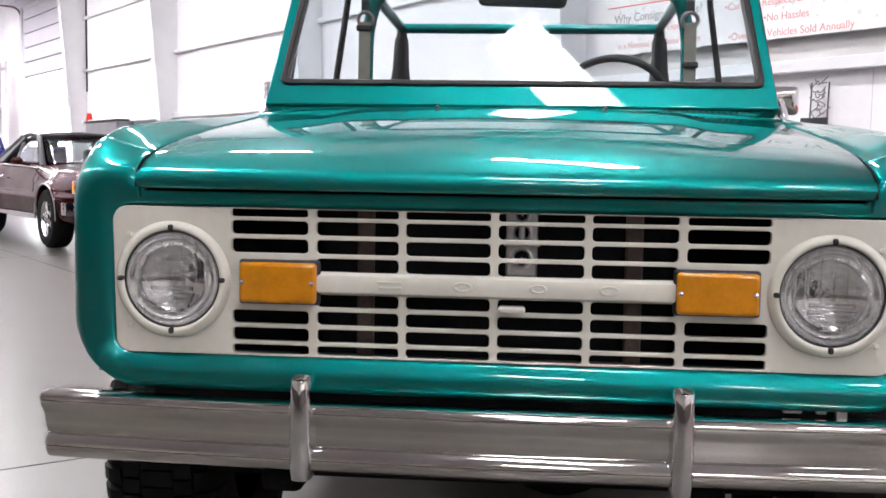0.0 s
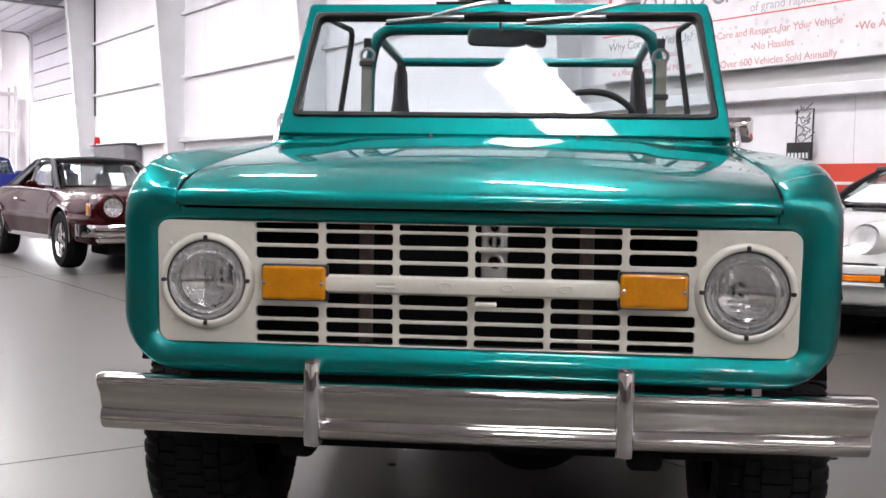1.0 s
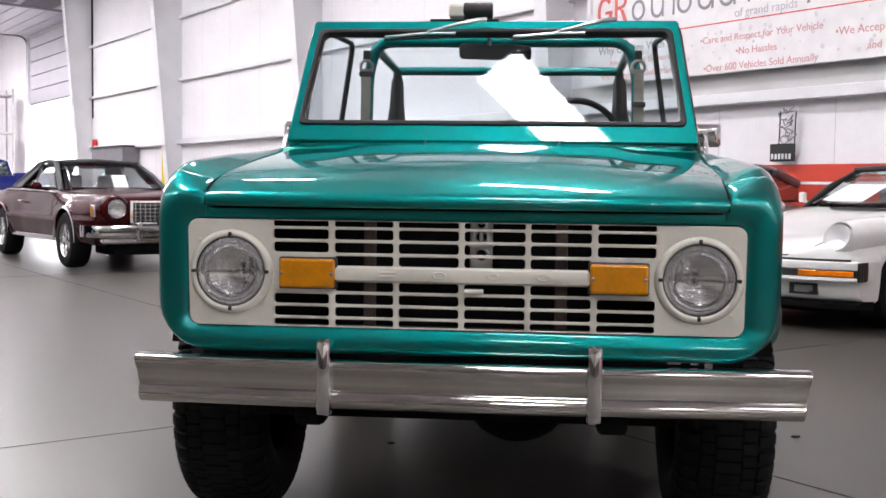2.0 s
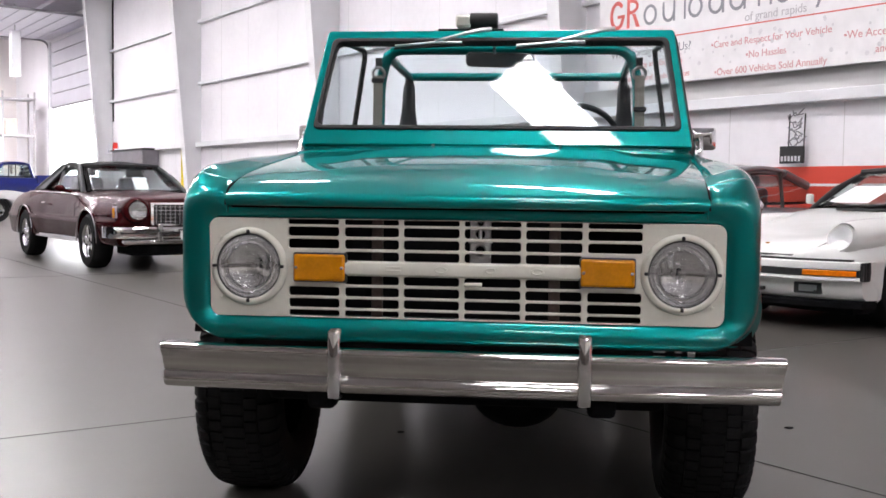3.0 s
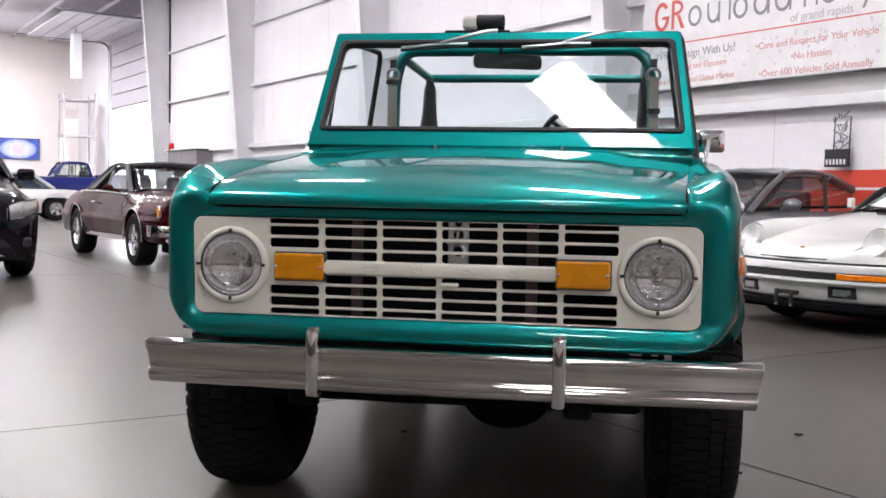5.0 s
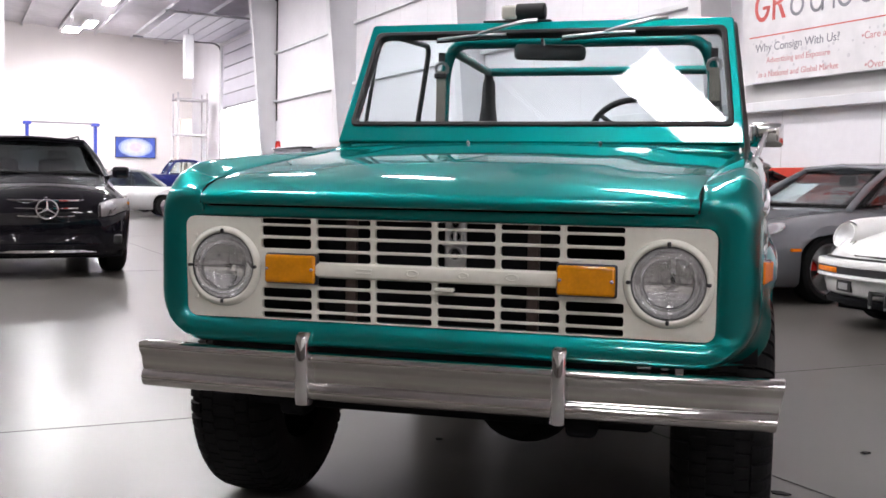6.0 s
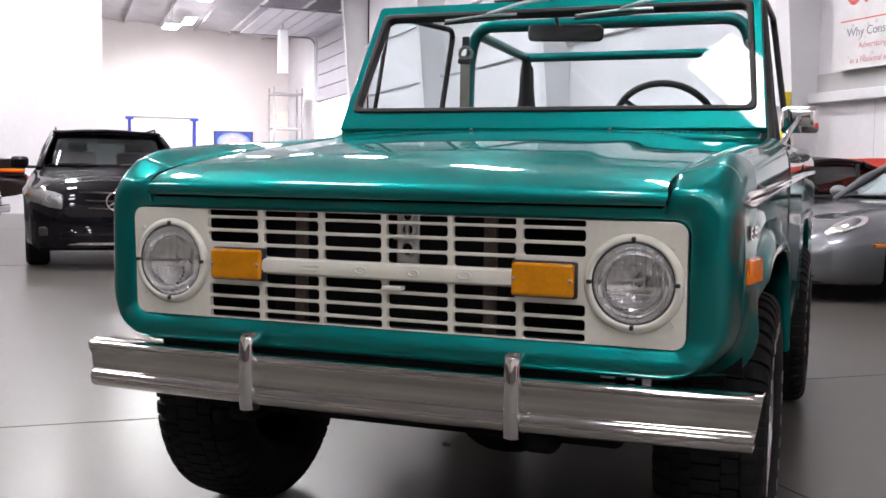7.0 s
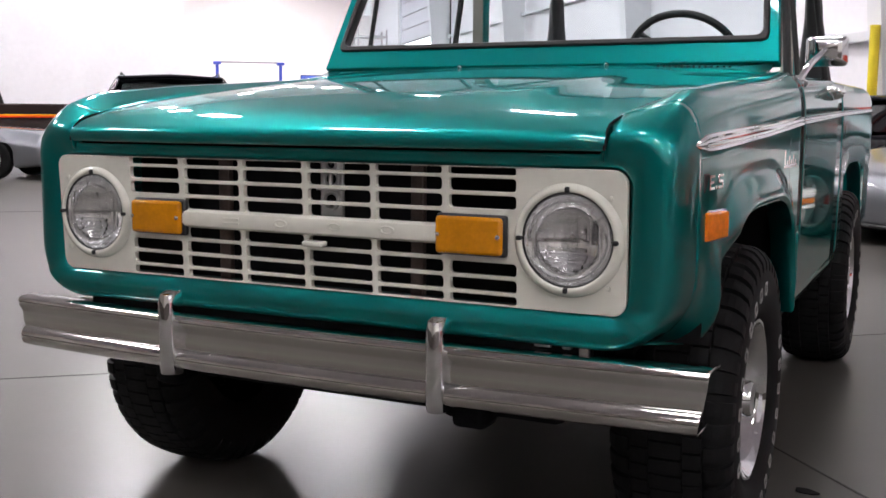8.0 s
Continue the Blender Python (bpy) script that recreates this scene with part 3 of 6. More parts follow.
# grille
slots = []
COLS = [(-0.496, -0.350), (-0.332, -0.178), (-0.162, -0.006), (0.011, 0.167), (0.183, 0.337), (0.355, 0.501)]
ROWS_UP = [(0.836, 0.859), (0.870, 0.894), (0.905, 0.9285), (0.9385, 0.9503)]
ROWS_DN = [(0.768, 0.790), (0.7335, 0.757), (0.700, 0.723), (0.675, 0.690)]
for i, (a, b) in enumerate(COLS):
    for j, (z0, z1) in enumerate(ROWS_UP + ROWS_DN):
        if i in (0, 5) and j in (0, 4):
            continue
        slots.append(rrect(a - 0.0012, b + 0.0012, z0 - 0.0012, z1 + 0.0012, min(0.0075, (z1 - z0) * 0.4), 4))
for s in (1, -1):
    slots.append([(s * 0.612 + 0.094 * math.cos(2 * math.pi * i / 40), 0.816 + 0.094 * math.sin(2 * math.pi * i / 40)) for i in range(40)])
LEAN = 0.05


def face(u, v, d):
    return Vector((u, 0.004 + d - LEAN * (v - 0.815) * 1.0, v))


grille = part("grille", plate(rrect(-0.7285, 0.7285, 0.6695, 0.9535, 0.028, 5), slots, face, 0.014), CREAM, truck, "cream painted slotted steel grille", smooth=30, bevel=0.0024, seg=2)
bm = bmesh.new()
rings = [[Vector((x, y, z)) for y, z in ((0.003, 0.792), (-0.009, 0.797), (-0.012, 0.814), (-0.009, 0.830), (0.003, 0.835))] for x in (-0.335, 0.335)]
bar = part("centre_bar", loft(bm, rings, True, True, True), CREAM, grille, smooth=30, bevel=0.002)
# raised maker's marks: plain rings and a double bar
for x, w, h in ((-0.055, 0.019, 0.0095), (0.085, 0.016, 0.0085), (0.215, 0.019, 0.0095)):
    ring = [[(x + k * w * math.cos(a), 0.8145 + k * h * math.sin(a)) for a in [math.pi * i / 14 for i in range(28)]] for k in (1.0, 0.62)]
    part("embossed_mark", plate(ring[0], ring[1:], lambda u, v, d: Vector((u, -0.0115 - d, v)), 0.0035), CREAM, bar, smooth=0, bevel=0.0012)
for z in (0.8095, 0.8195):
    part("embossed_mark", boxm(-0.212, -0.168, -0.015, -0.0115, z - 0.0025, z + 0.0025), CREAM, bar, smooth=0, bevel=0.0012)
part("latch_lever", boxm(0.012, 0.062, -0.03, 0.0, 0.770, 0.782), CREAM, grille, bevel=0.004)

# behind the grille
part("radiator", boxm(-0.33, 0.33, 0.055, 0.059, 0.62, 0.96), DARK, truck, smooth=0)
for x in (-0.245, 0.262):
    part("radiator_support", boxm(x - 0.016, x + 0.016, 0.035, 0.052, 0.62, 0.962), SUPPORT, truck, bevel=0.004)
latch = part("hood_latch", boxm(0.022, 0.082, 0.032, 0.04, 0.832, 0.958), SATIN, truck, "bare steel hood latch", bevel=0.004)
for z, r in ((0.948, 0.012), (0.915, 0.016), (0.868, 0.017)):
    part("latch_cup", lathe(bmesh.new(), (0.052, 0.032, z), (0, -1, 0), [(r * 1.3, 0), (r * 1.25, 0.006), (r, 0.007), (r * 0.8, 0.002)], 18), SATIN, latch)
    part("latch_hole", lathe(bmesh.new(), (0.052, 0.032, z), (0, -1, 0), [(r * 0.8, 0.0005), (r * 0.7, 0.0025), (0.001, 0.0025)], 14), DARK, latch)
part("latch_rod", rod(bmesh.new(), (0.052, 0.028, 0.89), (0.052, 0.028, 0.93), 0.006), STEEL, latch)
part("latch_lip", boxm(0.018, 0.086, 0.02, 0.036, 0.89, 0.897), SATIN, latch, bevel=0.002)


def headlight(s):
    x, z = s * 0.612, 0.815
    hub = new("headlight")
    hub.parent = truck
    hub["label"] = "round sealed-beam headlight in cream bezel"
    c = (x, 0.0, z)
    part("bezel", lathe(bmesh.new(), c, (0, -1, 0), [(0.0925, -0.03), (0.0925, 0.003), (0.0945, 0.0075), (0.0975, 0.0095), (0.102, 0.009), (0.107, 0.006), (0.111, 0.0015), (0.1135, -0.004), (0.115, -0.014)], 48), CREAM, hub, "cream dished bezel", smooth=60)
    part("retaining_ring", lathe(bmesh.new(), c, (0, -1, 0), [(0.0905, -0.01), (0.0905, 0.004), (0.092, 0.0065), (0.0938, 0.005), (0.0938, -0.01)], 48), GASKET, hub)
    for k in range(4):
        a = math.pi / 2 * k
        q = Vector((x + 0.0985 * math.cos(a), -0.006, z + 0.0985 * math.sin(a)))
        m = Matrix.Translation(q) @ Matrix.Rotation(-a, 4, "Y")
        part("tab", box(bmesh.new(), -0.0055, 0.006, -0.009, 0.004, -0.0048, 0.0048, m), BLACK, hub, bevel=0.003)
    part("reflector", lathe(bmesh.new(), c, (0, -1, 0), [(0.0905, 0.0), (0.088, -0.012), (0.076, -0.034), (0.056, -0.05), (0.03, -0.06), (0.001, -0.064)], 40), REFLECTOR, hub, smooth=70)
    part("bulb_shield", lathe(bmesh.new(), (x, 0.036, z), (0, -1, 0), [(0.008, 0), (0.009, 0.008), (0.007, 0.012), (0.001, 0.013)], 16), CHROME, hub)
    lens = lathe(bmesh.new(), c, (0, -1, 0), [(0.0908, 0.001), (0.0895, 0.0045), (0.081, 0.0095), (0.062, 0.0155), (0.036, 0.0195), (0.001, 0.021), (0.001, 0.018), (0.036, 0.0165), (0.061, 0.0127), (0.08, 0.0070), (0.0885, 0.0025), (0.0898, 0.001), (0.0908, 0.001)], 48)
    glass_ob = part("lens", lens, FLUTED, hub, "ribbed clear glass lens", smooth=70)
    glass_ob.visible_shadow = False
    # pressed glass: upright flutes, and bars across the lower half
    bars = [((x - half, z + h), (x + half, z + h)) for h, half in ((-0.060, 0.022), (-0.050, 0.032), (-0.040, 0.038), (-0.030, 0.042), (-0.018, 0.040))]
    for k in range(-3, 4):
        u = 0.0225 * k
        top = math.sqrt(0.083 ** 2 - u * u)
        low = -0.008 if abs(k) < 3 else -0.8 * top
        bars.append(((x + u, z + low), (x + u, z + top)))
    for (xa, za), (xb, zb) in bars:
        rib = part("lens_rib", rod(bmesh.new(), (xa, -0.0035, za), (xb, -0.0035, zb), 0.0042, seg=10), LENS, glass_ob)
        rib.visible_shadow = False
    for dx, dz in ((0.085, 0.083), (0.083, -0.09)):
        part("screw", lathe(bmesh.new(), (x + s * dx, 0.0, z + dz), (0, -1, 0), [(0.006, 0), (0.0055, 0.003), (0.001, 0.004)], 10), CREAM, hub)
    return hub


for s in (1, -1):
    headlight(s)


def turn_signal(s):
    x0, x1 = sorted((s * 0.331 + 0.003, s * 0.479 + 0.003))
    housing = part("turn_signal", boxm(x0 - 0.004, x1 + 0.004, -0.010, 0.006, 0.772, 0.857), BLACK, truck, "amber turn signal in black housing", bevel=0.006)
    lens = part("lens", boxm(x0, x1, -0.026, -0.0105, 0.776, 0.853), AMBER, housing, bevel=0.008, seg=3)
    for x in (x0 + 0.008, x1 - 0.008):
        part("screw", lathe(bmesh.new(), (x, -0.0265, 0.815), (0, -1, 0), [(0.005, 0), (0.0045, 0.002), (0.001, 0.003)], 10), CHROME, lens)


for s in (1, -1):
    turn_signal(s)

# bumper: a rolled channel, ends swept back a little
bm = bmesh.new()
sec = [(0.05, 0.578), (0.0, 0.5835), (-0.040, 0.583), (-0.046, 0.577), (-0.045, 0.563), (-0.0395, 0.555), (-0.0368, 0.546), (-0.0380, 0.527), (-0.0362, 0.508), (-0.041, 0.5045), (-0.050, 0.497), (-0.0545, 0.487), (-0.0545, 0.479), (-0.051, 0.471), (-0.044, 0.466), (0.0, 0.463), (0.04, 0.468)]
rings = []
for x in [-0.874, -0.871] + [-0.874 + 1.772 * i / 40 for i in range(1, 40)] + [0.895, 0.898]:
    q = abs(x - 0.012) / 0.886
    back = 0.034 * q ** 2
    rings.append([Vector((x * (1 - 0.022 * (0.583 - z) / 0.12), y + back, z)) for y, z in sec])
bumper = solid(part("bumper", loft(bm, rings, False), BUMPER_CHROME, truck, "chrome channel bumper with faint pitting", smooth=50), 0.004, 1)
for s in (1, -1):
    x = s * 0.35
    bm = bmesh.new()
    rr = []
    for z, w, y in ((0.445, 0.016, -0.052), (0.45, 0.0195, -0.066), (0.47, 0.0205, -0.070), (0.62, 0.0215, -0.070), (0.638, 0.0205, -0.064), (0.645, 0.016, -0.052)):
        rr.append([Vector((x - w, -0.02, z))] + [Vector((x - w * math.cos(math.pi * k / 10), y + 0.022 - 0.022 * math.sin(math.pi * k / 10), z)) for k in range(11)] + [Vector((x + w, -0.02, z))])
    guard = part("bumper_guard", loft(bm, rr, True, True, True), CHROME, bumper, "upright chrome guard", smooth=40)
    part("bracket", boxm(x - 0.012, x + 0.012, 0.0, 0.12, 0.5, 0.56), DARK, bumper, smooth=0)
# valance between bumper and front panel
part("frame_horn", boxm(-0.66, 0.66, 0.03, 0.10, 0.52, 0.602), DARK, truck, smooth=0)
for x, w, h in ((0.556, 0.017, 0.012), (0.608, 0.009, 0.012), (0.644, 0.010, 0.019)):
    part("panel_clip", boxm(x - w, x + w, 0.016, 0.03, 0.606 - h, 0.608), STEEL, truck, "bare steel clip under the front panel", bevel=0.002)


def tub_side(s):
    """Door and rear quarter as one skin each side, above the sill."""
    ys = [1.308, 1.35] + [1.4 + 0.2 * i for i in range(6)] + [AX_R - 0.46 + 0.92 * (0.5 - 0.5 * math.cos(math.pi * i / 24)) for i in range(25)] + [3.5, 3.6, 3.7, 3.76]
    out = []
    for nm, sel in (("door", [y for y in ys if y < 2.35] + [2.35]), ("rear_quarter", [2.358] + [y for y in ys if y > 2.358])):
        bm = bmesh.new()
        rings = []
        for y in sel:
            zt = ease(y, (1.3, 2.4, 3.76), (1.187, 1.205, 1.215))
            zb = max(arch_z(y, AX_R, 0.88, 0.46), 0.53 + 0.02 * (y - 1.3))
            pts = [(0.775, zt - 0.03), (0.78, zt - 0.006), (0.79, zt), (0.815, zt - 0.006), (0.838, zt - 0.022), (0.853, zt - 0.05), (0.860, zt - 0.085), (0.8625, zt - 0.12)]
            for t in (0.1, 0.3, 0.6, 0.9, 1.0):
                pts.append((0.8635 - 0.012 * max(0, t - 0.5), zt - 0.12 + (zb - zt + 0.12) * t))
            pts.append((0.80, zb))
            rings.append([Vector((s * x, y, z)) for x, z in pts])
        ob = solid(part(nm, loft(bm, rings, False), TEAL, truck, smooth=45), 0.004, 1)
        out.append(ob)
    return out


doors = {s: tub_side(s) for s in (1, -1)}
for s in (1, -1):
    part("door_seam", tube(bmesh.new(), [(s * x, 1.3035, z) for x, z in ((0.79, 1.1885), (0.816, 1.183), (0.839, 1.167), (0.8545, 1.139), (0.8618, 1.103), (0.8645, 1.067), (0.8645, 0.95), (0.8635, 0.78), (0.858, 0.54))], 0.0046, 8), GASKET, doors[s][0])
part("tailgate", boxm(-0.78, 0.78, 3.72, 3.76, 0.55, 1.19), TEAL, truck, bevel=0.01)
part("cab_floor", boxm(-0.80, 0.80, 1.26, 3.72, 0.5, 0.56), DARK, truck, smooth=0)
part("firewall", boxm(-0.80, 0.80, 1.245, 1.26, 0.5, 1.17), DARK, truck, smooth=0)
part("dashboard", boxm(-0.76, 0.76, 1.33, 1.52, 1.0, 1.2), TEAL, truck, bevel=0.02)

for s in (1, -1):
    # bright side moulding: a ribbed spear with a pointed tip, and the crease below it
    def ribbed(stations):
        rings = []
        for y, h, x, z in stations:
            rings.append([Vector((s * (x + 0.001 + d * min(1, h / 0.01)), y, z + h * k)) for k, d in ((1, 0), (0.9, 0.006), (0.72, 0.010), (0.5, 0.009), (0.4, 0.0055), (0, 0.0075), (-0.4, 0.0055), (-0.5, 0.009), (-0.72, 0.010), (-0.9, 0.006), (-1, 0))])
        return loft(bmesh.new(), rings, True, True, True)

    st = [(y, h, side_x(y), 0.999 + 0.042 * (y - 0.09)) for y, h in ((0.088, 0.001), (0.097, 0.006), (0.115, 0.011), (0.15, 0.018), (0.22, 0.0205), (0.4, 0.0205), (0.7, 0.019), (1.0, 0.0165), (1.298, 0.014))]
    part("moulding", ribbed(st), CHROME, fenders[s], "chrome side moulding", smooth=30)
    part("moulding", ribbed([(y, 0.0125 - 0.002 * (y - 1.3), 0.863, 1.05 + 0.028 * (y - 1.3)) for y in (1.31, 1.8, 2.345)]), CHROME, doors[s][0], "chrome side moulding", smooth=30)
    part("moulding", ribbed([(y, 0.0105 - 0.002 * (y - 2.3), 0.863, 1.079 + 0.02 * (y - 2.35)) for y in (2.365, 3.0, 3.7)]), CHROME, doors[s][1], "chrome side moulding", smooth=30)
    part("crease", tube(bmesh.new(), [(s * (side_x(y) - 0.001), y, 0.973 + 0.037 * (y - 0.12)) for y in (0.12, 0.3, 0.6, 0.9, 1.12)], 0.005, 8), TEAL, fenders[s])
    # wedge-shaped marker lamp facing forward and out
    def wedge(grow, d0, d1):
        bm = bmesh.new()
        rings = []
        for y, a, c in ((0.154 - grow, 0.0, 0.0), (0.157 - grow, d0, d1), (0.256 + grow, d0, d1 + 0.016), (0.26 + grow, 0.0, 0.01)):
            rings.append([Vector((s * (side_x(y) - 0.004 + e), y, z)) for z, e in ((0.807 - grow, a), (0.811 - grow, c), (0.864 + grow, c), (0.868 + grow, a))])
        return loft(bm, rings, True, True, True)

    base = part("side_marker", wedge(0.004, 0.004, 0.007), CHROME, fenders[s], "orange side marker lamp", bevel=0.002)
    part("lens", wedge(0.0, 0.010, 0.014), ORANGE, base, bevel=0.004)

# wheels: round-shouldered all-terrain tyres on deep chrome wheels
def big_wheel(x, y, s):
    hub = new("wheel")
    hub.parent = truck
    hub.location = (x, y, TYRE_R - 0.004)
    ax = (s, 0, 0)
    prof = [(0.192, -0.105), (0.215, -0.126), (0.255, -0.138), (0.30, -0.1395), (0.330, -0.131), (0.347, -0.117), (0.3585, -0.10), (0.364, -0.06), (0.3655, 0)]
    prof = prof + [(r, -o) for r, o in prof[-2::-1]]
    tyre = part("tyre", lathe(bmesh.new(), (0, 0, 0), ax, prof, 64), RUBBER, hub, smooth=50)
    def lug(bm, k, n, off, half, rows):
        """A tread block wrapped over the carcass: rows of (across, base radius, top radius)."""
        loft(bm, [[Matrix.Rotation(2 * math.pi * (k + off + e) / n, 4, "X") @ Vector((x + skew, 0, r)) for e, r, skew in
                   ((-half, lo, 0), (-half * 0.92, hi, 0), (half * 0.92, hi, 0), (half, lo, 0))] for x, lo, hi in rows], True, True, True)

    bm = bmesh.new()
    for k in range(60):
        lug(bm, k, 60, 0.0, 0.47, ((-0.036, 0.36, 0.378), (0.0, 0.36, TYRE_R - 0.001), (0.036, 0.36, 0.378)))
        for e in (-1, 1):
            lug(bm, k, 60, 0.5, 0.465, tuple((e * x, lo, hi) for x, lo, hi in ((0.0385, 0.36, 0.378), (0.06, 0.36, 0.3765), (0.078, 0.36, 0.374))))
    tagged(part("tread", bm, RUBBER, tyre, smooth=0), kind="stuff")
    # shoulder lugs folded over on to the sidewall
    bm = bmesh.new()
    for k in range(46):
        for e in (-1, 1):
            lug(bm, k, 46, 0.25, 0.33, tuple((e * x, lo, hi) for x, lo, hi in ((0.084, 0.355, 0.373), (0.100, 0.35, 0.3705), (0.114, 0.34, 0.3645), (0.1255, 0.33, 0.353), (0.1345, 0.318, 0.338), (0.1365, 0.312, 0.324))))
    tagged(part("shoulder_tread", bm, RUBBER, tyre, smooth=0), kind="stuff")
    # outlined letters round the sidewall, as plain open frames
    bars = plate(rrect(-0.0145, 0.0145, 0.258, 0.290, 0.006, 3), [rrect(-0.0095, 0.0095, 0.264, 0.284, 0.004, 3)], lambda u, v, d: Vector((s * (0.1385 + d), u, v)), 0.002)
    first = part("sidewall_mark", bars, SIDEWALL, tyre, smooth=0)
    for k in range(1, 26):
        if k % 13 in (9, 10, 11, 12):
            continue
        mark = new("sidewall_mark", first.data)
        mark.parent = tyre
        mark.matrix_basis = Matrix.Rotation(2 * math.pi * k / 26, 4, "X")
    rim = part("rim", lathe(bmesh.new(), (0, 0, 0), ax, [(0.198, 0.10), (0.2, 0.114), (0.196, 0.121), (0.189, 0.121), (0.184, 0.113), (0.178, 0.106), (0.168, 0.09), (0.164, 0.035), (0.155, 0.022), (0.14, 0.026), (0.11, 0.034), (0.085, 0.036), (0.06, 0.03), (0.001, 0.03)], 48), CHROME, hub, "deep-dished chrome rim", smooth=50)
    for k in range(8):
        m = Matrix.Rotation(2 * math.pi * k / 8, 4, "X")
        part("slot", box(bmesh.new(), *sorted((s * 0.026, s * 0.0345)), -0.028, 0.028, 0.112, 0.138, m), BLACK, rim, bevel=0.003)
    part("hub_cap", lathe(bmesh.new(), (0, 0, 0), ax, [(0.058, 0.028), (0.056, 0.065), (0.046, 0.07), (0.045, 0.112), (0.040, 0.12), (0.001, 0.122)], 28), CHROME, rim)
    for k in range(5):
        a = 2 * math.pi * k / 5
        part("lug_nut", rod(bmesh.new(), (s * 0.03, 0.072 * math.cos(a), 0.072 * math.sin(a)), (s * 0.058, 0.072 * math.cos(a), 0.072 * math.sin(a)), 0.011, 0.008, 8), CHROME, rim)
    return hub


for s in (1, -1):
    for y in (AX_F, AX_R):
        big_wheel(s * 0.748, y, s)

# roll bar
R = 0.027
for pts in (((-0.67, 2.42, 0.56), (-0.645, 2.38, 1.60), (-0.595, 2.36, 1.745), (0.595, 2.36, 1.745), (0.645, 2.38, 1.60), (0.67, 2.42, 0.56)),):
    roll = part("roll_bar", tube(bmesh.new(), bent(pts, 0.13, 7), R, 14), TEAL, truck, "teal tubular roll bar")
for s in (1, -1):
    part("brace", tube(bmesh.new(), [(s * 0.61, 2.38, 1.715), (s * 0.62, 3.22, 1.70)], R * 0.9, 12), TEAL, roll)
    part("rear_leg", tube(bmesh.new(), [(s * 0.62, 3.22, 1.70), (s * 0.65, 3.34, 0.56)], R * 0.95, 12), BLACK, roll)
    part("padding", lathe(bmesh.new(), (s * 0.625, 3.25, 1.66), (s * 0.035, 0.12, -1.14), [(0.03, 0), (0.036, 0.02), (0.042, 0.15), (0.082, 0.45), (0.082, 0.46)], 14), VINYL, roll)
    # shoulder loop, webbing that leans a little, and a slide buckle
    ring = circle((s * 0.648, 2.335, 1.622), (0, 1, 0.2), 0.030, 20)
    loop = part("belt_loop", tube(bmesh.new(), ring + ring[:1], 0.008, 8), STEEL, roll, "steel belt loop")
    part("loop_strap", boxm(s * 0.648 - 0.016, s * 0.648 + 0.016, 2.33, 2.338, 1.645, 1.70), BLACK, loop, smooth=0)
    web = [[Vector((s * (0.65 + 0.012 * k) + dx, 2.334 + 0.03 * k, 1.612 - 0.72 * k)) for dx in (-0.0235, 0.0235)] for k in (0.0, 0.25, 0.5, 0.75, 1.0)]
    solid(part("seat_belt", loft(bmesh.new(), web, False), WEB, roll, smooth=0), 0.003)
    part("buckle", boxm(s * 0.652 - 0.032, s * 0.652 + 0.032, 2.322, 2.334, 1.575 - 0.14 * (s > 0), 1.60 - 0.14 * (s > 0)), BLACK, roll, bevel=0.005)
part("rear_crossbar", tube(bmesh.new(), [(-0.62, 3.22, 1.70), (0.62, 3.22, 1.70)], R * 0.9, 12), TEAL, roll)

# door window frames and vent windows
for s in (1, -1):
    d = doors[s][0]
    part("window_frame", tube(bmesh.new(), bent([(s * 0.80, 1.40, 1.19), (s * 0.735, 1.60, 1.70), (s * 0.72, 2.36, 1.735), (s * 0.80, 2.36, 1.19)], 0.06, 5), 0.013, 8), GASKET, d)
    part("vent_post", tube(bmesh.new(), [(s * 0.80, 1.62, 1.19), (s * 0.735, 1.66, 1.70)], 0.009, 8), GASKET, d)

# mirrors
for s in (1, -1):
    rings = []
    for k, g in ((0.0, 0.55), (0.010, 0.82), (0.022, 0.95), (0.034, 1.0), (0.044, 0.99), (0.046, 0.94)):
        rings.append([Vector((s * (0.872 if s > 0 else 0.852) + a * (0.066 if s > 0 else 0.044) * g, 1.692 + k + (0.0 if s > 0 else 0.03 * a), 1.274 + b * 0.049 * g)) for a, b in [(u / 0.5, v / 0.5) for u, v in rrect(-0.5, 0.5, -0.5, 0.5, 0.14, 5)]])
    head = part("door_mirror", loft(bmesh.new(), rings, True, True, True), CHROME, doors[s][0], "square chrome door mirror", smooth=60)
    part("arm", tube(bmesh.new(), bent([(s * 0.83, 1.44, 1.17), (s * 0.845, 1.5, 1.215), (s * 0.87, 1.69, 1.275)], 0.05), 0.011, 10), CHROME, head)
    part("foot", lathe(bmesh.new(), (s * 0.828, 1.44, 1.165), (s * 0.4, 0, 1), [(0.03, 0), (0.028, 0.012), (0.012, 0.02), (0.001, 0.02)], 16), CHROME, head)

# interior mirror, steering wheel
back = [[Vector((0.003 + u * k, 1.67 + d, 1.606 + v * k - 0.03 * u)) for u, v in rrect(-0.15, 0.15, -0.032, 0.032, 0.022, 5)] for k, d in ((0.9, -0.022), (0.98, -0.012), (1.0, 0.0), (0.97, 0.012))]
rear = part("rear_view_mirror", loft(bmesh.new(), back, True, True, True), BLACK, truck, "black interior mirror", smooth=50)
part("stem", rod(bmesh.new(), (-0.02, 1.66, 1.63), (-0.02, 1.575, 1.68), 0.007), STEEL, rear)
C = Vector((0.335, 2.03, 1.262))
N = Vector((0, -0.80, -0.55)).normalized()
sw = part("steering_wheel", tube(bmesh.new(), circle(C, N, 0.205, 40) + [circle(C, N, 0.205, 40)[0]], 0.014, 10), BLACK, truck, "black steering wheel")
bm = bmesh.new()
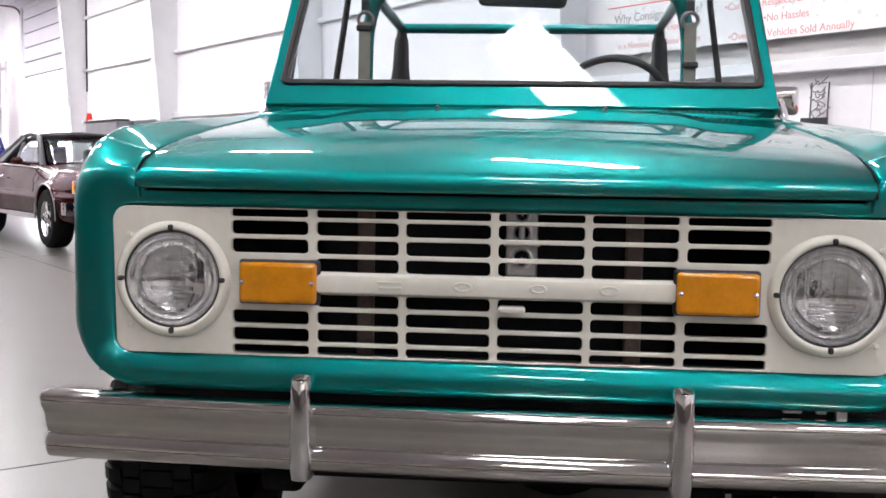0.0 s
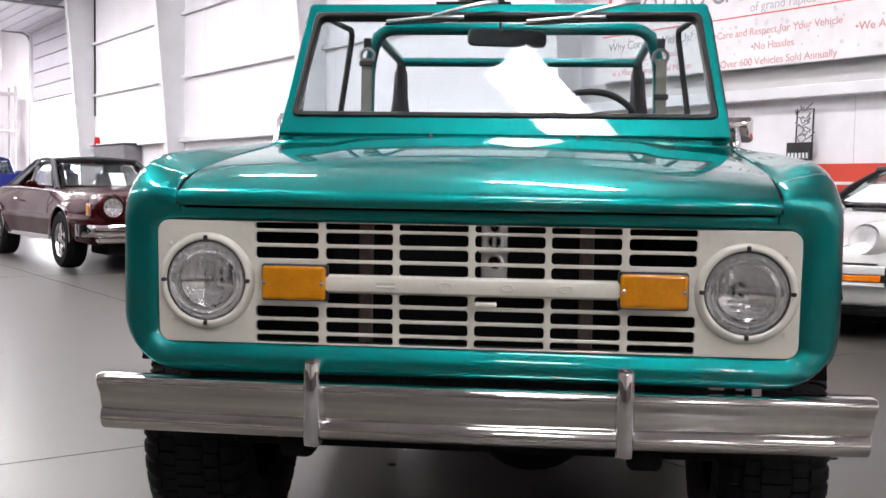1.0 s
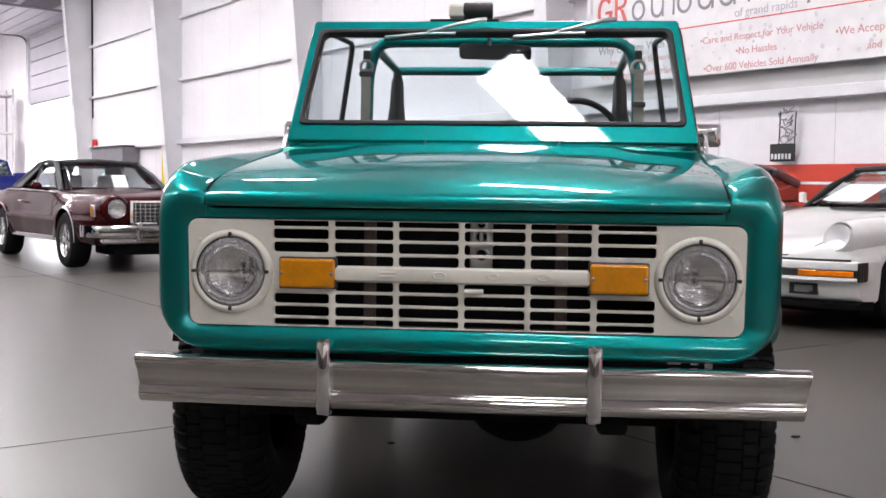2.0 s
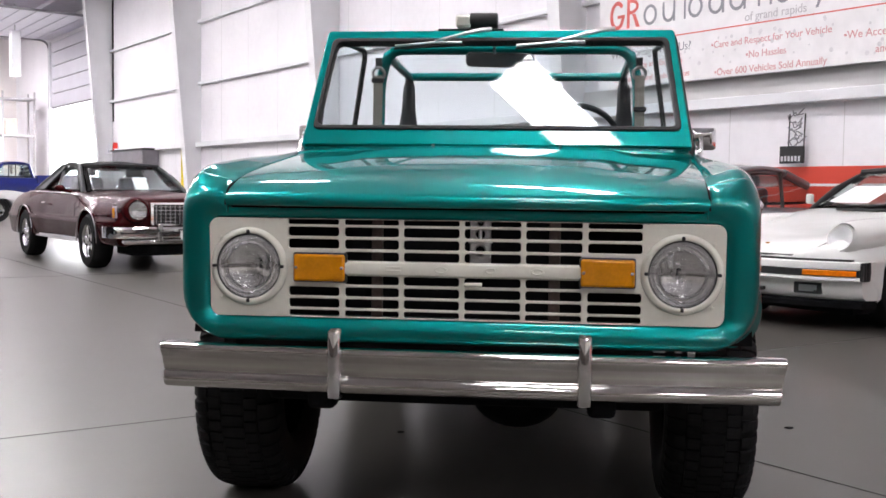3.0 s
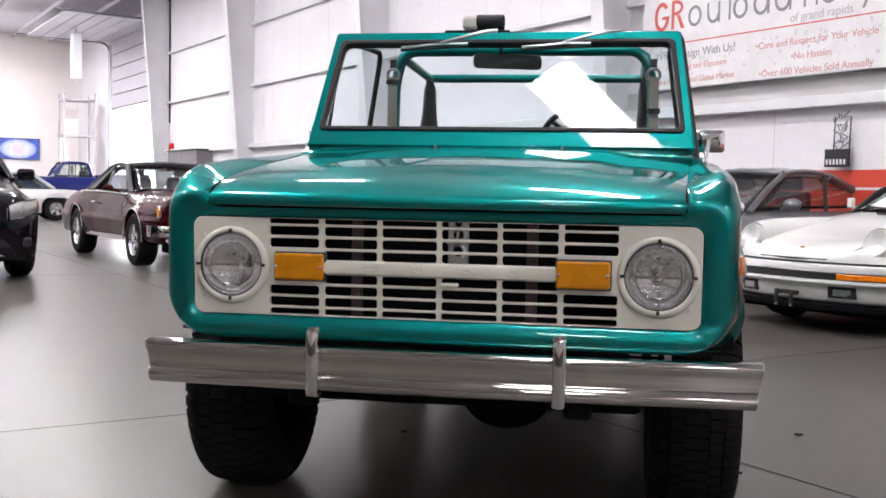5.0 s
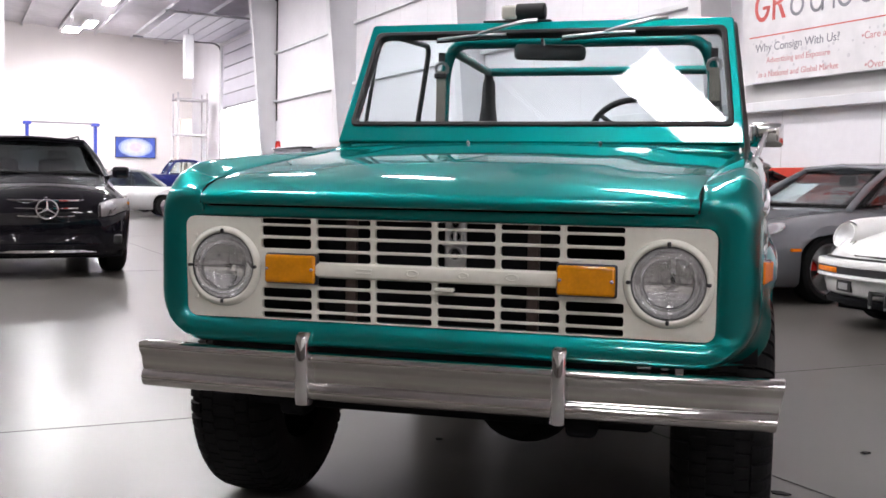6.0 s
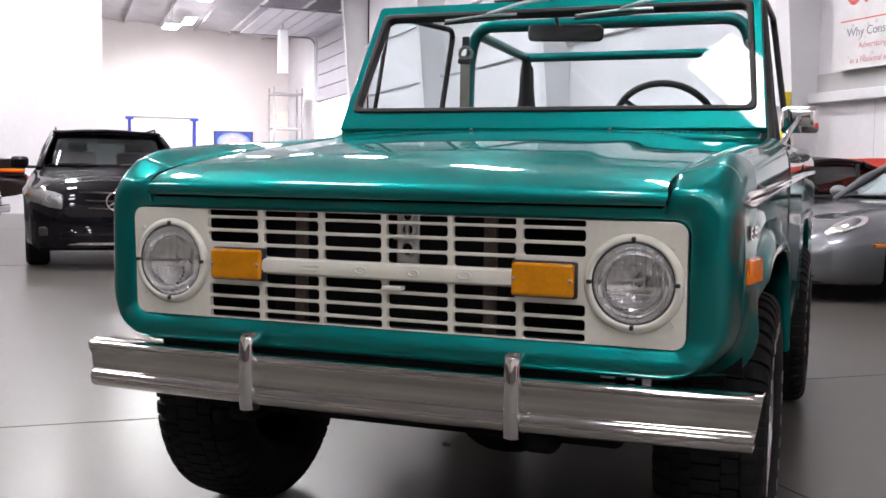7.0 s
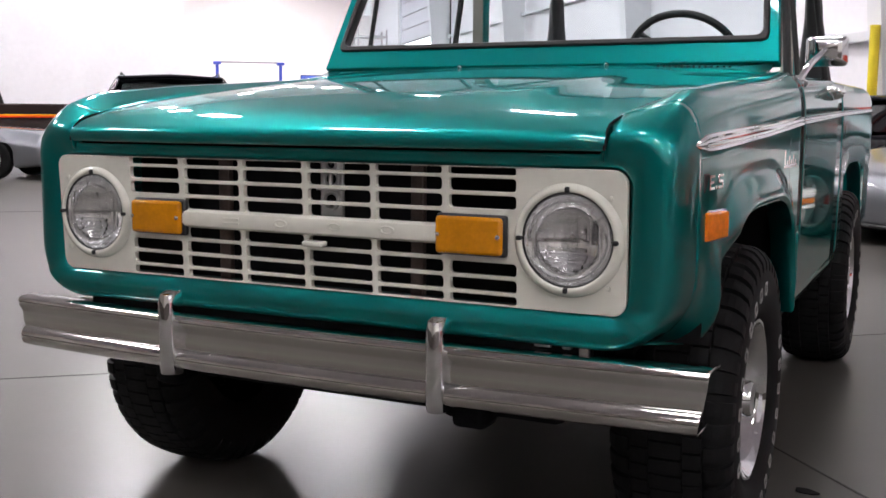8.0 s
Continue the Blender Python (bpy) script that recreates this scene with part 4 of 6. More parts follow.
for a in (0.5, 2.6, 4.7):
    e1 = N.orthogonal().normalized()
    e2 = N.cross(e1)
    rod(bm, C, C + 0.2 * (math.cos(a) * e1 + math.sin(a) * e2), 0.01)
rod(bm, C, C + N * 0.25, 0.03)
part("spokes", bm, BLACK, sw)

# wiper motor and wipers
top = ws(0, H, 0)
wm = part("wiper_motor", rod(bmesh.new(), (-0.125, 1.60, 1.765), (-0.005, 1.60, 1.765), 0.034, seg=20), BLACK, truck, "black wiper motor on the screen frame", bevel=0.006)
part("gearbox", boxm(-0.185, -0.115, 1.57, 1.63, 1.735, 1.79), CREAM, wm, bevel=0.012)
part("bracket", boxm(-0.26, 0.02, 1.575, 1.64, 1.722, 1.73), BLACK, wm, bevel=0.003)
for x in (-0.03, 0.485):
    rings = []
    for u, v, w, d in ((0.004, -0.018, 0.011, 0.03), (-0.04, -0.030, 0.011, 0.042), (-0.12, -0.052, 0.008, 0.043), (-0.235, -0.079, 0.005, 0.03)):
        rings.append([ws(x + u, H + v + w, d), ws(x + u, H + v + w * 0.6, d + 0.008), ws(x + u, H + v - w * 0.6, d + 0.008), ws(x + u, H + v - w, d)])
    wiper = part("wiper", loft(bmesh.new(), rings, True, True, True), SATIN, truck, "bright wiper arm and blade")
    part("pivot", lathe(bmesh.new(), ws(x, H - 0.018, -0.002), OUTV, [(0.018, 0), (0.016, 0.022), (0.010, 0.034), (0.001, 0.036)], 14), BLACK, wiper)
    part("blade_frame", tube(bmesh.new(), [ws(x - 0.405, H - 0.092, 0.018), ws(x - 0.235, H - 0.081, 0.027), ws(x - 0.12, H - 0.074, 0.018)], 0.006, 8), SATIN, wiper)
    part("blade", tube(bmesh.new(), [ws(x - 0.41, H - 0.099, 0.009), ws(x - 0.115, H - 0.080, 0.009)], 0.005, 8), BLACK, wiper)

# running gear
part("front_axle", rod(bmesh.new(), (-0.62, AX_F, 0.375), (0.62, AX_F, 0.375), 0.05), DARK, truck)
bm = lathe(bmesh.new(), (0.14, AX_F - 0.17, 0.365), (0, 1, 0), [(0.001, 0), (0.07, 0.01), (0.105, 0.05), (0.125, 0.12), (0.1, 0.25)], 24)
bmesh.ops.scale(bm, vec=(1.25, 1, 1), space=Matrix.Translation((-0.14, 0, 0)), verts=bm.verts)
part("differential", bm, DARK, truck)
part("steering_link", rod(bmesh.new(), (-0.55, AX_F - 0.22, 0.395), (0.55, AX_F - 0.2, 0.41), 0.018), DARK, truck)
part("crossmember", boxm(-0.58, 0.58, 0.08, 0.2, 0.412, 0.52), DARK, truck, bevel=0.02)
part("engine_sump", boxm(-0.2, 0.16, 0.34, 1.0, 0.40, 0.62), DARK, truck, bevel=0.04)
# unseen parts down to the exhaust, added to block light under the truck
part("gearbox", boxm(-0.16, 0.16, 1.0, 1.9, 0.36, 0.56), DARK, truck, bevel=0.05)
part("transfer_case_block", boxm(-0.12, 0.34, 1.9, 2.3, 0.28, 0.56), DARK, truck, bevel=0.06)
part("fuel_tank_block", boxm(-0.52, 0.52, 3.12, 3.68, 0.22, 0.56), DARK, truck, bevel=0.05)
part("side_tank_block", boxm(-0.74, -0.46, 1.6, 2.4, 0.30, 0.56), DARK, truck, bevel=0.05)
part("rear_axle", rod(bmesh.new(), (-0.62, AX_R, 0.375), (0.62, AX_R, 0.375), 0.05), DARK, truck)
part("rear_differential", lathe(bmesh.new(), (0, AX_R - 0.17, 0.375), (0, 1, 0), [(0.001, 0), (0.08, 0.015), (0.12, 0.06), (0.13, 0.17), (0.12, 0.28), (0.001, 0.33)], 20), DARK, truck)
part("exhaust_pipe", tube(bmesh.new(), bent([(0.25, 0.9, 0.5), (0.3, 1.2, 0.42), (0.5, 1.8, 0.40), (0.52, 3.6, 0.42)], 0.12), 0.028, 10), DARK, truck)
for s in (1, -1):
    part("frame_rail", boxm(*sorted((s * 0.36, s * 0.44)), 0.02, 3.6, 0.43, 0.58), DARK, truck, smooth=0)
    part("spring", rod(bmesh.new(), (s * 0.42, AX_F, 0.40), (s * 0.42, AX_F, 0.75), 0.06), DARK, truck)
    part("radius_arm", boxm(*sorted((s * 0.37, s * 0.45)), AX_F - 0.12, 1.6, 0.33, 0.42), DARK, truck, bevel=0.02)
    part("axle_clamp", boxm(*sorted((s * 0.46, s * 0.56)), AX_F - 0.24, AX_F - 0.04, 0.36, 0.44), DARK, truck, bevel=0.02)
    part("tow_foot", boxm(s * 0.40 - 0.04, s * 0.40 + 0.04, 0.0, 0.08, 0.405, 0.47), DARK, truck, bevel=0.015)
    part("floor_side", boxm(*sorted((s * 0.44, s * 0.82)), 1.1, 2.5, 0.46, 0.53), DARK, truck, smooth=0)

# badges, door handles, sill brackets
for s in (1, -1):
    def plaque(name, y0, y1, z0, z1, d0, d1, material, parent, label=""):
        bm = bmesh.new()
        rings = [[Vector((s * (side_x(y) + d), y, z)) for d, z in ((d0, z0), (d1, z0), (d1, z1), (d0, z1))] for y in (y0, (y0 + y1) / 2, y1)]
        return part(name, loft(bm, rings, True, True, True), material, parent, label, smooth=0, bevel=0.001)

    badge = plaque("badge", 0.14, 0.30, 0.905, 0.944, -0.003, 0.004, BLACK, fenders[s], "black and chrome badge")
    for y0, y1, z0, z1 in ((0.172, 0.178, 0.91, 0.94), (0.178, 0.205, 0.934, 0.94), (0.178, 0.2, 0.922, 0.928), (0.178, 0.205, 0.91, 0.916), (0.215, 0.222, 0.91, 0.918), (0.235, 0.27, 0.934, 0.94), (0.235, 0.241, 0.922, 0.934), (0.241, 0.27, 0.922, 0.928), (0.264, 0.27, 0.91, 0.922), (0.232, 0.264, 0.91, 0.916)):
        plaque("badge_bar", y0, y1, z0, z1, 0.004, 0.0075, CHROME, badge)
    script = plaque("script_badge", 0.985, 1.2, 0.922, 0.930, -0.001, 0.006, CHROME, fenders[s], "chrome script badge")
    for k in range(6):
        y = 0.99 + 0.036 * k
        plaque("badge_bar", y, y + 0.013, 0.9305, 0.955 - 0.012 * (k % 2) + (0.015 if k == 0 else 0), -0.001, 0.006, CHROME, script)
    part("sill_bracket", boxm(*sorted((s * 0.846, s * 0.893)), 1.10, 1.135, 0.645, 0.742), TEAL, truck, bevel=0.006)
    h = part("door_handle", boxm(*sorted((s * 0.882, s * 0.902)), 1.93, 2.08, 1.142, 1.162), CHROME, doors[s][0], "chrome push-button door handle", bevel=0.008, seg=3)
    part("escutcheon", lathe(bmesh.new(), (s * 0.855, 2.08, 1.152), (s, 0, 0), [(0.03, 0), (0.028, 0.015), (0.018, 0.04), (0.001, 0.042)], 18), CHROME, h)
    part("escutcheon", lathe(bmesh.new(), (s * 0.855, 1.94, 1.152), (s, 0, 0), [(0.018, 0), (0.016, 0.03), (0.001, 0.032)], 14), CHROME, h)
    part("rocker_edge", boxm(*sorted((s * 0.80, s * 0.85)), 1.09, 2.5, 0.50, 0.528), TEAL, truck, bevel=0.008)
# ---- parked cars ----
def car_section(w, zb, zs, zt, crown, wt, n=5):
    """Half outline of a body slice from the sill up over the shoulder to the middle of the top."""
    pts = [(0, zb), (w * 0.80, zb), (w * 0.93, zb + 0.012), (w * 0.975, zb + 0.05), (w * 0.99, zb + (zs - zb) * 0.4), (w, zs - (zs - zb) * 0.15), (w * 0.988, zs)]
    for i in range(1, n + 1):
        t = i / n
        pts.append((w * 0.988 + (wt - w * 0.988) * t, zs + (zt - zs) * math.sin(t * math.pi / 2)))
    for k in (0.75, 0.5, 0.25, 0):
        pts.append((wt * k, zt + crown * (1 - k * k)))
    return pts


def arch(y, zb, wheels, r, hub):
    for wy in wheels:
        d = abs(y - wy)
        if d < r:
            zb = max(zb, hub + math.sqrt(r * r - d * d))
    return zb


def car_body(T, wheels, r_arch, hub, n=70, section=car_section):
    """A closed body skin; T is a table of rows (y, half width, sill z, shoulder z, top z, crown, top half width)."""
    ys = [row[0] for row in T]
    length = ys[-1] - ys[0]
    st = [length * i / n + ys[0] for i in range(n + 1)] + [w + k * r_arch for w in wheels for k in (-1.001, -0.999, -0.97, -0.9, 0.9, 0.97, 0.999, 1.001)] + ys + [0.01, 0.02, 0.035]
    bm = bmesh.new()
    rings, last = [], -9
    for y in sorted(st):
        if y < ys[0] or y > ys[-1] or y - last < 0.0004:
            continue
        last = y
        w, zb, zs, zt, cr, wt = [ease(y, ys, [row[k] for row in T]) for k in range(1, 7)]
        half = section(w, arch(y, zb, wheels, r_arch, hub), zs, zt, cr, wt)
        rings.append([Vector((x, y, z)) for x, z in half] + [Vector((-x, y, z)) for x, z in half[-2:0:-1]])
    return loft(bm, rings, True, True, True)


def sheet(corners, n=8, bow=0.0):
    """A pane between four corners, given around; bow lifts its middle."""
    a, b, c, d = [Vector(p) for p in corners]
    nrm = (b - a).cross(d - a).normalized()
    bm = bmesh.new()
    rows = []
    for j in range(n + 1):
        v = j / n
        rows.append([a * (1 - i / n) * (1 - v) + b * (i / n) * (1 - v) + c * (i / n) * v + d * (1 - i / n) * v + nrm * bow * math.sin(math.pi * v) for i in range(n + 1)])
    return loft(bm, rows, False)


def solid_sheet(corners, t=0.012):
    """A flat panel with thickness between four corners, given around."""
    a, b, c, d = [Vector(p) for p in corners]
    nrm = (b - a).cross(d - a).normalized() * t
    return loft(bmesh.new(), [[p - nrm for p in (a, b, c, d)], [p + nrm for p in (a, b, c, d)]], True, True, True)


def blob(c, r, seg=20, rows=12, m=None):
    """An egg-shaped solid with radii r about c."""
    bm = bmesh.new()
    rings = []
    for j in range(rows + 1):
        a = math.pi * j / rows
        ring = []
        for i in range(seg):
            b = 2 * math.pi * i / seg
            p = Vector((r[0] * math.sin(a) * math.cos(b), r[1] * math.sin(a) * math.sin(b), r[2] * math.cos(a)))
            ring.append(Vector(c) + (m @ p if m else p))
        rings.append(ring)
    loft(bm, rings)
    bmesh.ops.remove_doubles(bm, verts=bm.verts, dist=1e-5)
    return bm


def seat(parent, x, y, z, material):
    s = part("seat", boxm(x - 0.22, x + 0.22, y, y + 0.14, z - 0.3, z + 0.09), material, parent, bevel=0.05, seg=3)
    part("headrest", boxm(x - 0.12, x + 0.12, y + 0.03, y + 0.12, z + 0.10, z + 0.22), material, s, bevel=0.04, seg=3)


def greenhouse(car, G, paint, glassm, bowr=0.035, roof_mat=None, trim=None, post=0.5, slim=0.75):
    """G: windscreen base, roof front, roof rear and rear glass base, each (y, z, half width)."""
    (y0, z0, w0), (y1, z1, w1), (y2, z2, w2), (y3, z3, w3) = G
    rings = []
    for i in range(15):
        t = i / 14
        y, w = y1 + (y2 - y1) * t, w1 + (w2 - w1) * t
        z = z1 + (z2 - z1) * t + bowr * math.sin(math.pi * t)
        rings.append([Vector((x * w, y, z + 0.03 - 0.085 * abs(x) ** 4)) for x in (-1, -0.97, -0.9, -0.75, -0.4, 0, 0.4, 0.75, 0.9, 0.97, 1)])
    solid(part("roof", loft(bmesh.new(), rings, False), roof_mat or paint, car, smooth=60), 0.03)
    part("roof_header", tube(bmesh.new(), [(-w1, y1, z1 - 0.01), (0, y1 - 0.02, z1 + 0.02), (w1, y1, z1 - 0.01)], 0.03, 8), roof_mat or paint, car)
    for s in (1, -1):
        rail = bent([(s * w0, y0, z0 - 0.02), (s * w1, y1, z1 - 0.01), (s * (w1 + w2) / 2, (y1 + y2) / 2, (z1 + z2) / 2 + bowr * 0.7), (s * w2, y2, z2 - 0.01), (s * w3, y3, z3 - 0.02)], 0.3, 6)
        part("roof_rail", tube(bmesh.new(), rail, 0.036 * slim, 10), paint, car)
        part("front_pillar", tube(bmesh.new(), [(s * w0, y0, z0 - 0.02), (s * (w0 + w1) / 2 + s * 0.01, (y0 + y1) / 2 - 0.02, (z0 + z1) / 2), (s * w1, y1, z1 - 0.03)], 0.045 * slim, 10), paint, car)
        part("rear_pillar", tube(bmesh.new(), [(s * w2, y2, z2 - 0.03), (s * w3, y3, z3 - 0.02)], 0.05, 10), paint, car)
        m = y0 + (y3 - y0) * post
        wb = w0 + (w3 - w0) * post
        part("door_pillar", tube(bmesh.new(), [(s * wb, m, z0 - 0.02), (s * (w1 + w2) / 2, m + 0.02, (z1 + z2) / 2 - 0.02)], 0.022, 8), trim or BLACK, car)
    inset = 0.012
    for nm, c, bow in (("windscreen", ((w0, y0 + inset, z0), (-w0, y0 + inset, z0), (-w1, y1, z1 - 0.02), (w1, y1, z1 - 0.02)), 0.03),
                       ("rear_window", ((w3, y3 - inset, z3), (-w3, y3 - inset, z3), (-w2, y2, z2 - 0.02), (w2, y2, z2 - 0.02)), -0.03),
                       ("side_window", ((w0 - inset, y0, z0), (w3 - inset, y3, z3), (w2 - inset, y2, z2 - 0.03), (w1 - inset, y1, z1 - 0.03)), 0.02),
                       ("side_window", ((-w0 + inset, y0, z0), (-w3 + inset, y3, z3), (-w2 + inset, y2, z2 - 0.03), (-w1 + inset, y1, z1 - 0.03)), -0.02)):
        ob = solid(part(nm, sheet(c, 8, bow), glassm, car), 0.005)
        ob.visible_shadow = False
    part("dashboard", boxm(-w0 * 0.92, w0 * 0.92, y0 + 0.12, y0 + 0.45, z0 - 0.06, z0 + 0.03), BLACK, car, bevel=0.03)
    part("cabin_floor", boxm(-w0 * 0.95, w0 * 0.95, y0 + 0.3, y3 - 0.25, z0 - 0.1, z0 - 0.005), BLACK, car, bevel=0.01)
    for s in (1, -1):
        seat(car, s * 0.34, y0 + 1.0, z0 + 0.12, VINYL)


def door_mirror(car, s, x, y, z, material, r=(0.11, 0.06, 0.065)):
    h = part("door_mirror", blob((s * x, y, z), r), material, car, smooth=60)
    part("arm", rod(bmesh.new(), (s * (x - 0.16), y + 0.02, z - 0.05), (s * (x - 0.05), y + 0.01, z - 0.03), 0.02), material, h)


def round_lamp(car, c, axis, r, rim, bowl=BOWL):
    hub = part("headlight", lathe(bmesh.new(), c, axis, [(r * 1.12, -0.04), (r * 1.13, 0.0), (r * 1.06, 0.012), (r, 0.008), (r, -0.03)], 32), rim, car, "round headlight")
    part("reflector", lathe(bmesh.new(), c, axis, [(r, -0.004), (r * 0.8, -0.03), (r * 0.4, -0.05), (0.001, -0.055)], 28), bowl, hub, smooth=70)
    lens = part("lens", lathe(bmesh.new(), c, axis, [(r * 0.99, -0.002), (r * 0.9, 0.016), (r * 0.6, 0.03), (0.001, 0.036), (0.001, 0.031), (r * 0.6, 0.025), (r * 0.88, 0.011), (r * 0.97, -0.002), (r * 0.99, -0.002)], 28), LENS, hub, smooth=70)
    lens.visible_shadow = False


def car_paint(name, col, metal=0.3):
    return mat(name, col, 0.4, metal, 0.05, 3, coat=1.0, bscale=700, flake=0.08, spec=0.05)


MAROON = mat("maroon_paint", (0.036, 0.0018, 0.0025), 0.25, 0.1, 0.05, 3, coat=0.28, bscale=700, flake=0.08, spec=0.05)
SUV_BLACK = mat("black_paint", (0.004, 0.0035, 0.006), 0.4, 0.0, 0.05, 3, coat=0.6, bscale=700, flake=0.08, spec=0.03)
WHITE_PAINT = car_paint("white_paint", (0.80, 0.80, 0.78), 0.0)
SILVER = car_paint("grey_metallic_paint", (0.17, 0.175, 0.19), 0.7)
PALE_SILVER = car_paint("silver_paint", (0.5, 0.5, 0.5), 0.5)
BLUE = car_paint("blue_paint", (0.008, 0.013, 0.10), 0.3)
BROWN = car_paint("dark_brown_paint", (0.02, 0.012, 0.011), 0.2)
RED = car_paint("red_paint", (0.62, 0.02, 0.012), 0.0)
ORANGE_PAINT = car_paint("orange_stripe_paint", (0.85, 0.16, 0.01), 0.0)
YELLOW_STRIPE = car_paint("yellow_stripe_paint", (0.85, 0.42, 0.02), 0.0)
TINT = glass("tinted_glass", (0.45, 0.52, 0.53))
CLEAR = glass("car_glass", (0.80, 0.88, 0.88))
SMOKED = glass("smoked_glass", (0.22, 0.26, 0.26))
DARK_TINT = glass("dark_tinted_glass", (0.10, 0.115, 0.12))
PAPER = mat("white_paper", (0.82, 0.84, 0.85), 0.7, 0, 0.05, 6)


def facing(d):
    """The turn that brings a car's nose, its -y, to the direction d."""
    return math.degrees(math.atan2(d[1], d[0])) + 90


def origin(front_wheel, side, d, y_axle, track):
    """Origin so that the front wheel on that side stands at front_wheel, nose along d."""
    a = radians(facing(d))
    ox, oy = side * track, y_axle
    return (front_wheel[0] - (ox * math.cos(a) - oy * math.sin(a)), front_wheel[1] - (ox * math.sin(a) + oy * math.cos(a)), 0)


def coupe_section(w, zb, zs, zt, crown, wt, n=5):
    """Half slice with a tucked sill, a full flank under a swage line and a hollow above it."""
    pts = [(0, zb), (w * 0.80, zb)]
    for k, z in ((0.93, 0.315), (0.955, 0.345), (0.968, 0.42), (0.984, 0.50), (0.998, 0.565), (1.0, 0.60), (0.992, 0.622), (0.966, 0.64), (0.957, 0.67)):
        pts.append((w * k, max(z, zb + 0.012 * len(pts) / 11)))
    pts.append((w * 0.952, max(zs, zb + 0.014)))
    for i in range(1, n + 1):
        t = i / n
        pts.append((w * 0.952 + (wt - w * 0.952) * t, pts[11][1] + (zt - pts[11][1]) * math.sin(t * math.pi / 2)))
    for k in (0.75, 0.5, 0.25, 0):
        pts.append((wt * k, zt + crown * (1 - k * k)))
    return pts


def arch_trim(car, s, x, y, r, hub, zb, material):
    """A bright lip round a wheel opening."""
    a0 = math.asin(max(-1, (zb - hub) / r))
    pts = [(s * x, y - r * math.cos(a), hub + r * math.sin(a)) for a in [a0 + (math.pi - 2 * a0) * i / 18 for i in range(19)]]
    part("arch_trim", tube(bmesh.new(), pts, 0.012, 8), material, car)


def coupe(at, turn):
    car = thing("coupe", "maroon seventies two-door coupe with black vinyl roof and chrome bumper", "car", "parked cars", at, turn)
    wheels, hub = (0.98, 3.90), 0.345
    T = ((0.0, 0.80, 0.36, 0.68, 0.76, 0.01, 0.72), (0.03, 0.86, 0.33, 0.70, 0.82, 0.02, 0.72), (0.12, 0.90, 0.30, 0.71, 0.87, 0.03, 0.70), (0.5, 0.945, 0.31, 0.72, 0.91, 0.035, 0.70), (0.98, 0.972, 0.305, 0.73, 0.93, 0.045, 0.70), (1.5, 0.955, 0.305, 0.73, 0.945, 0.045, 0.71), (1.8, 0.945, 0.305, 0.73, 0.955, 0.03, 0.73),
         (2.2, 0.935, 0.305, 0.735, 0.96, 0.02, 0.76), (2.9, 0.935, 0.305, 0.745, 0.96, 0.02, 0.77), (3.4, 0.965, 0.305, 0.76, 0.975, 0.02, 0.77), (3.9, 0.985, 0.31, 0.77, 0.975, 0.02, 0.76), (4.5, 0.965, 0.30, 0.75, 0.94, 0.02, 0.75), (4.9, 0.93, 0.32, 0.72, 0.89, 0.02, 0.74), (5.3, 0.84, 0.42, 0.66, 0.79, 0.01, 0.70))
    part("body", car_body(T, wheels, 0.40, hub, 90, coupe_section), MAROON, car, smooth=50)
    greenhouse(car, ((1.80, 0.96, 0.73), (2.50, 1.345, 0.57), (3.30, 1.34, 0.55), (4.25, 0.985, 0.66)), VINYL, CLEAR, 0.03, trim=CHROME, post=0.55)
    b = part("bumper", boxm(-0.90, 0.90, -0.15, -0.04, 0.415, 0.56), CHROME, car, "chrome front bumper", bevel=0.03, seg=3)
    part("bumper_lower", boxm(-0.84, 0.84, -0.12, 0.0, 0.345, 0.41), CHROME, b, bevel=0.02)
    part("bumper_strip", boxm(-0.9, 0.9, -0.158, -0.151, 0.475, 0.495), BLACK, b, bevel=0.003)
    part("under_fill", boxm(-0.70, 0.70, 0.0, 0.6, 0.20, 0.345), DARK, car, bevel=0.03)
    for s in (1, -1):
        part("bumper_guard", boxm(s * 0.42 - 0.035, s * 0.42 + 0.035, -0.18, -0.1, 0.37, 0.60), CHROME, b, bevel=0.018, seg=3)
        part("bumper_end", loft(bmesh.new(), [[Vector((s * x, y + dy, z)) for dy, z in ((0, 0.42), (-0.02, 0.44), (-0.02, 0.54), (0, 0.556), (0.03, 0.556), (0.03, 0.42))] for x, y in ((0.88, -0.12), (0.93, -0.09), (0.965, -0.03), (0.98, 0.08), (0.985, 0.24))], True, True, True), CHROME, b, smooth=50)
        part("headlight_pod", lathe(bmesh.new(), (s * 0.665, 0.04, 0.755), (0, -1, 0), [(0.14, -0.5), (0.165, -0.2), (0.165, 0.0), (0.152, 0.11), (0.128, 0.135), (0.112, 0.11)], 32), MAROON, car)
        round_lamp(car, (s * 0.665, -0.07, 0.755), (0, -1, 0), 0.105, CHROME, REFLECTOR)
        sig = part("turn_signal", boxm(*sorted((s * 0.862, s * 0.90)), 0.05, 0.15, 0.65, 0.80), CHROME, car, bevel=0.012)
        part("lens", boxm(*sorted((s * 0.885, s * 0.906)), 0.062, 0.138, 0.662, 0.788), AMBER, sig, bevel=0.008)
        part("rocker_trim", boxm(*sorted((s * 0.90, s * 0.915)), 1.42, 3.46, 0.312, 0.372), CHROME, car, bevel=0.006)
        part("belt_trim", tube(bmesh.new(), [(s * 0.80, 1.75, 0.925), (s * 0.81, 2.4, 0.945), (s * 0.815, 3.2, 0.955), (s * 0.82, 4.1, 0.955)], 0.009, 6), CHROME, car)
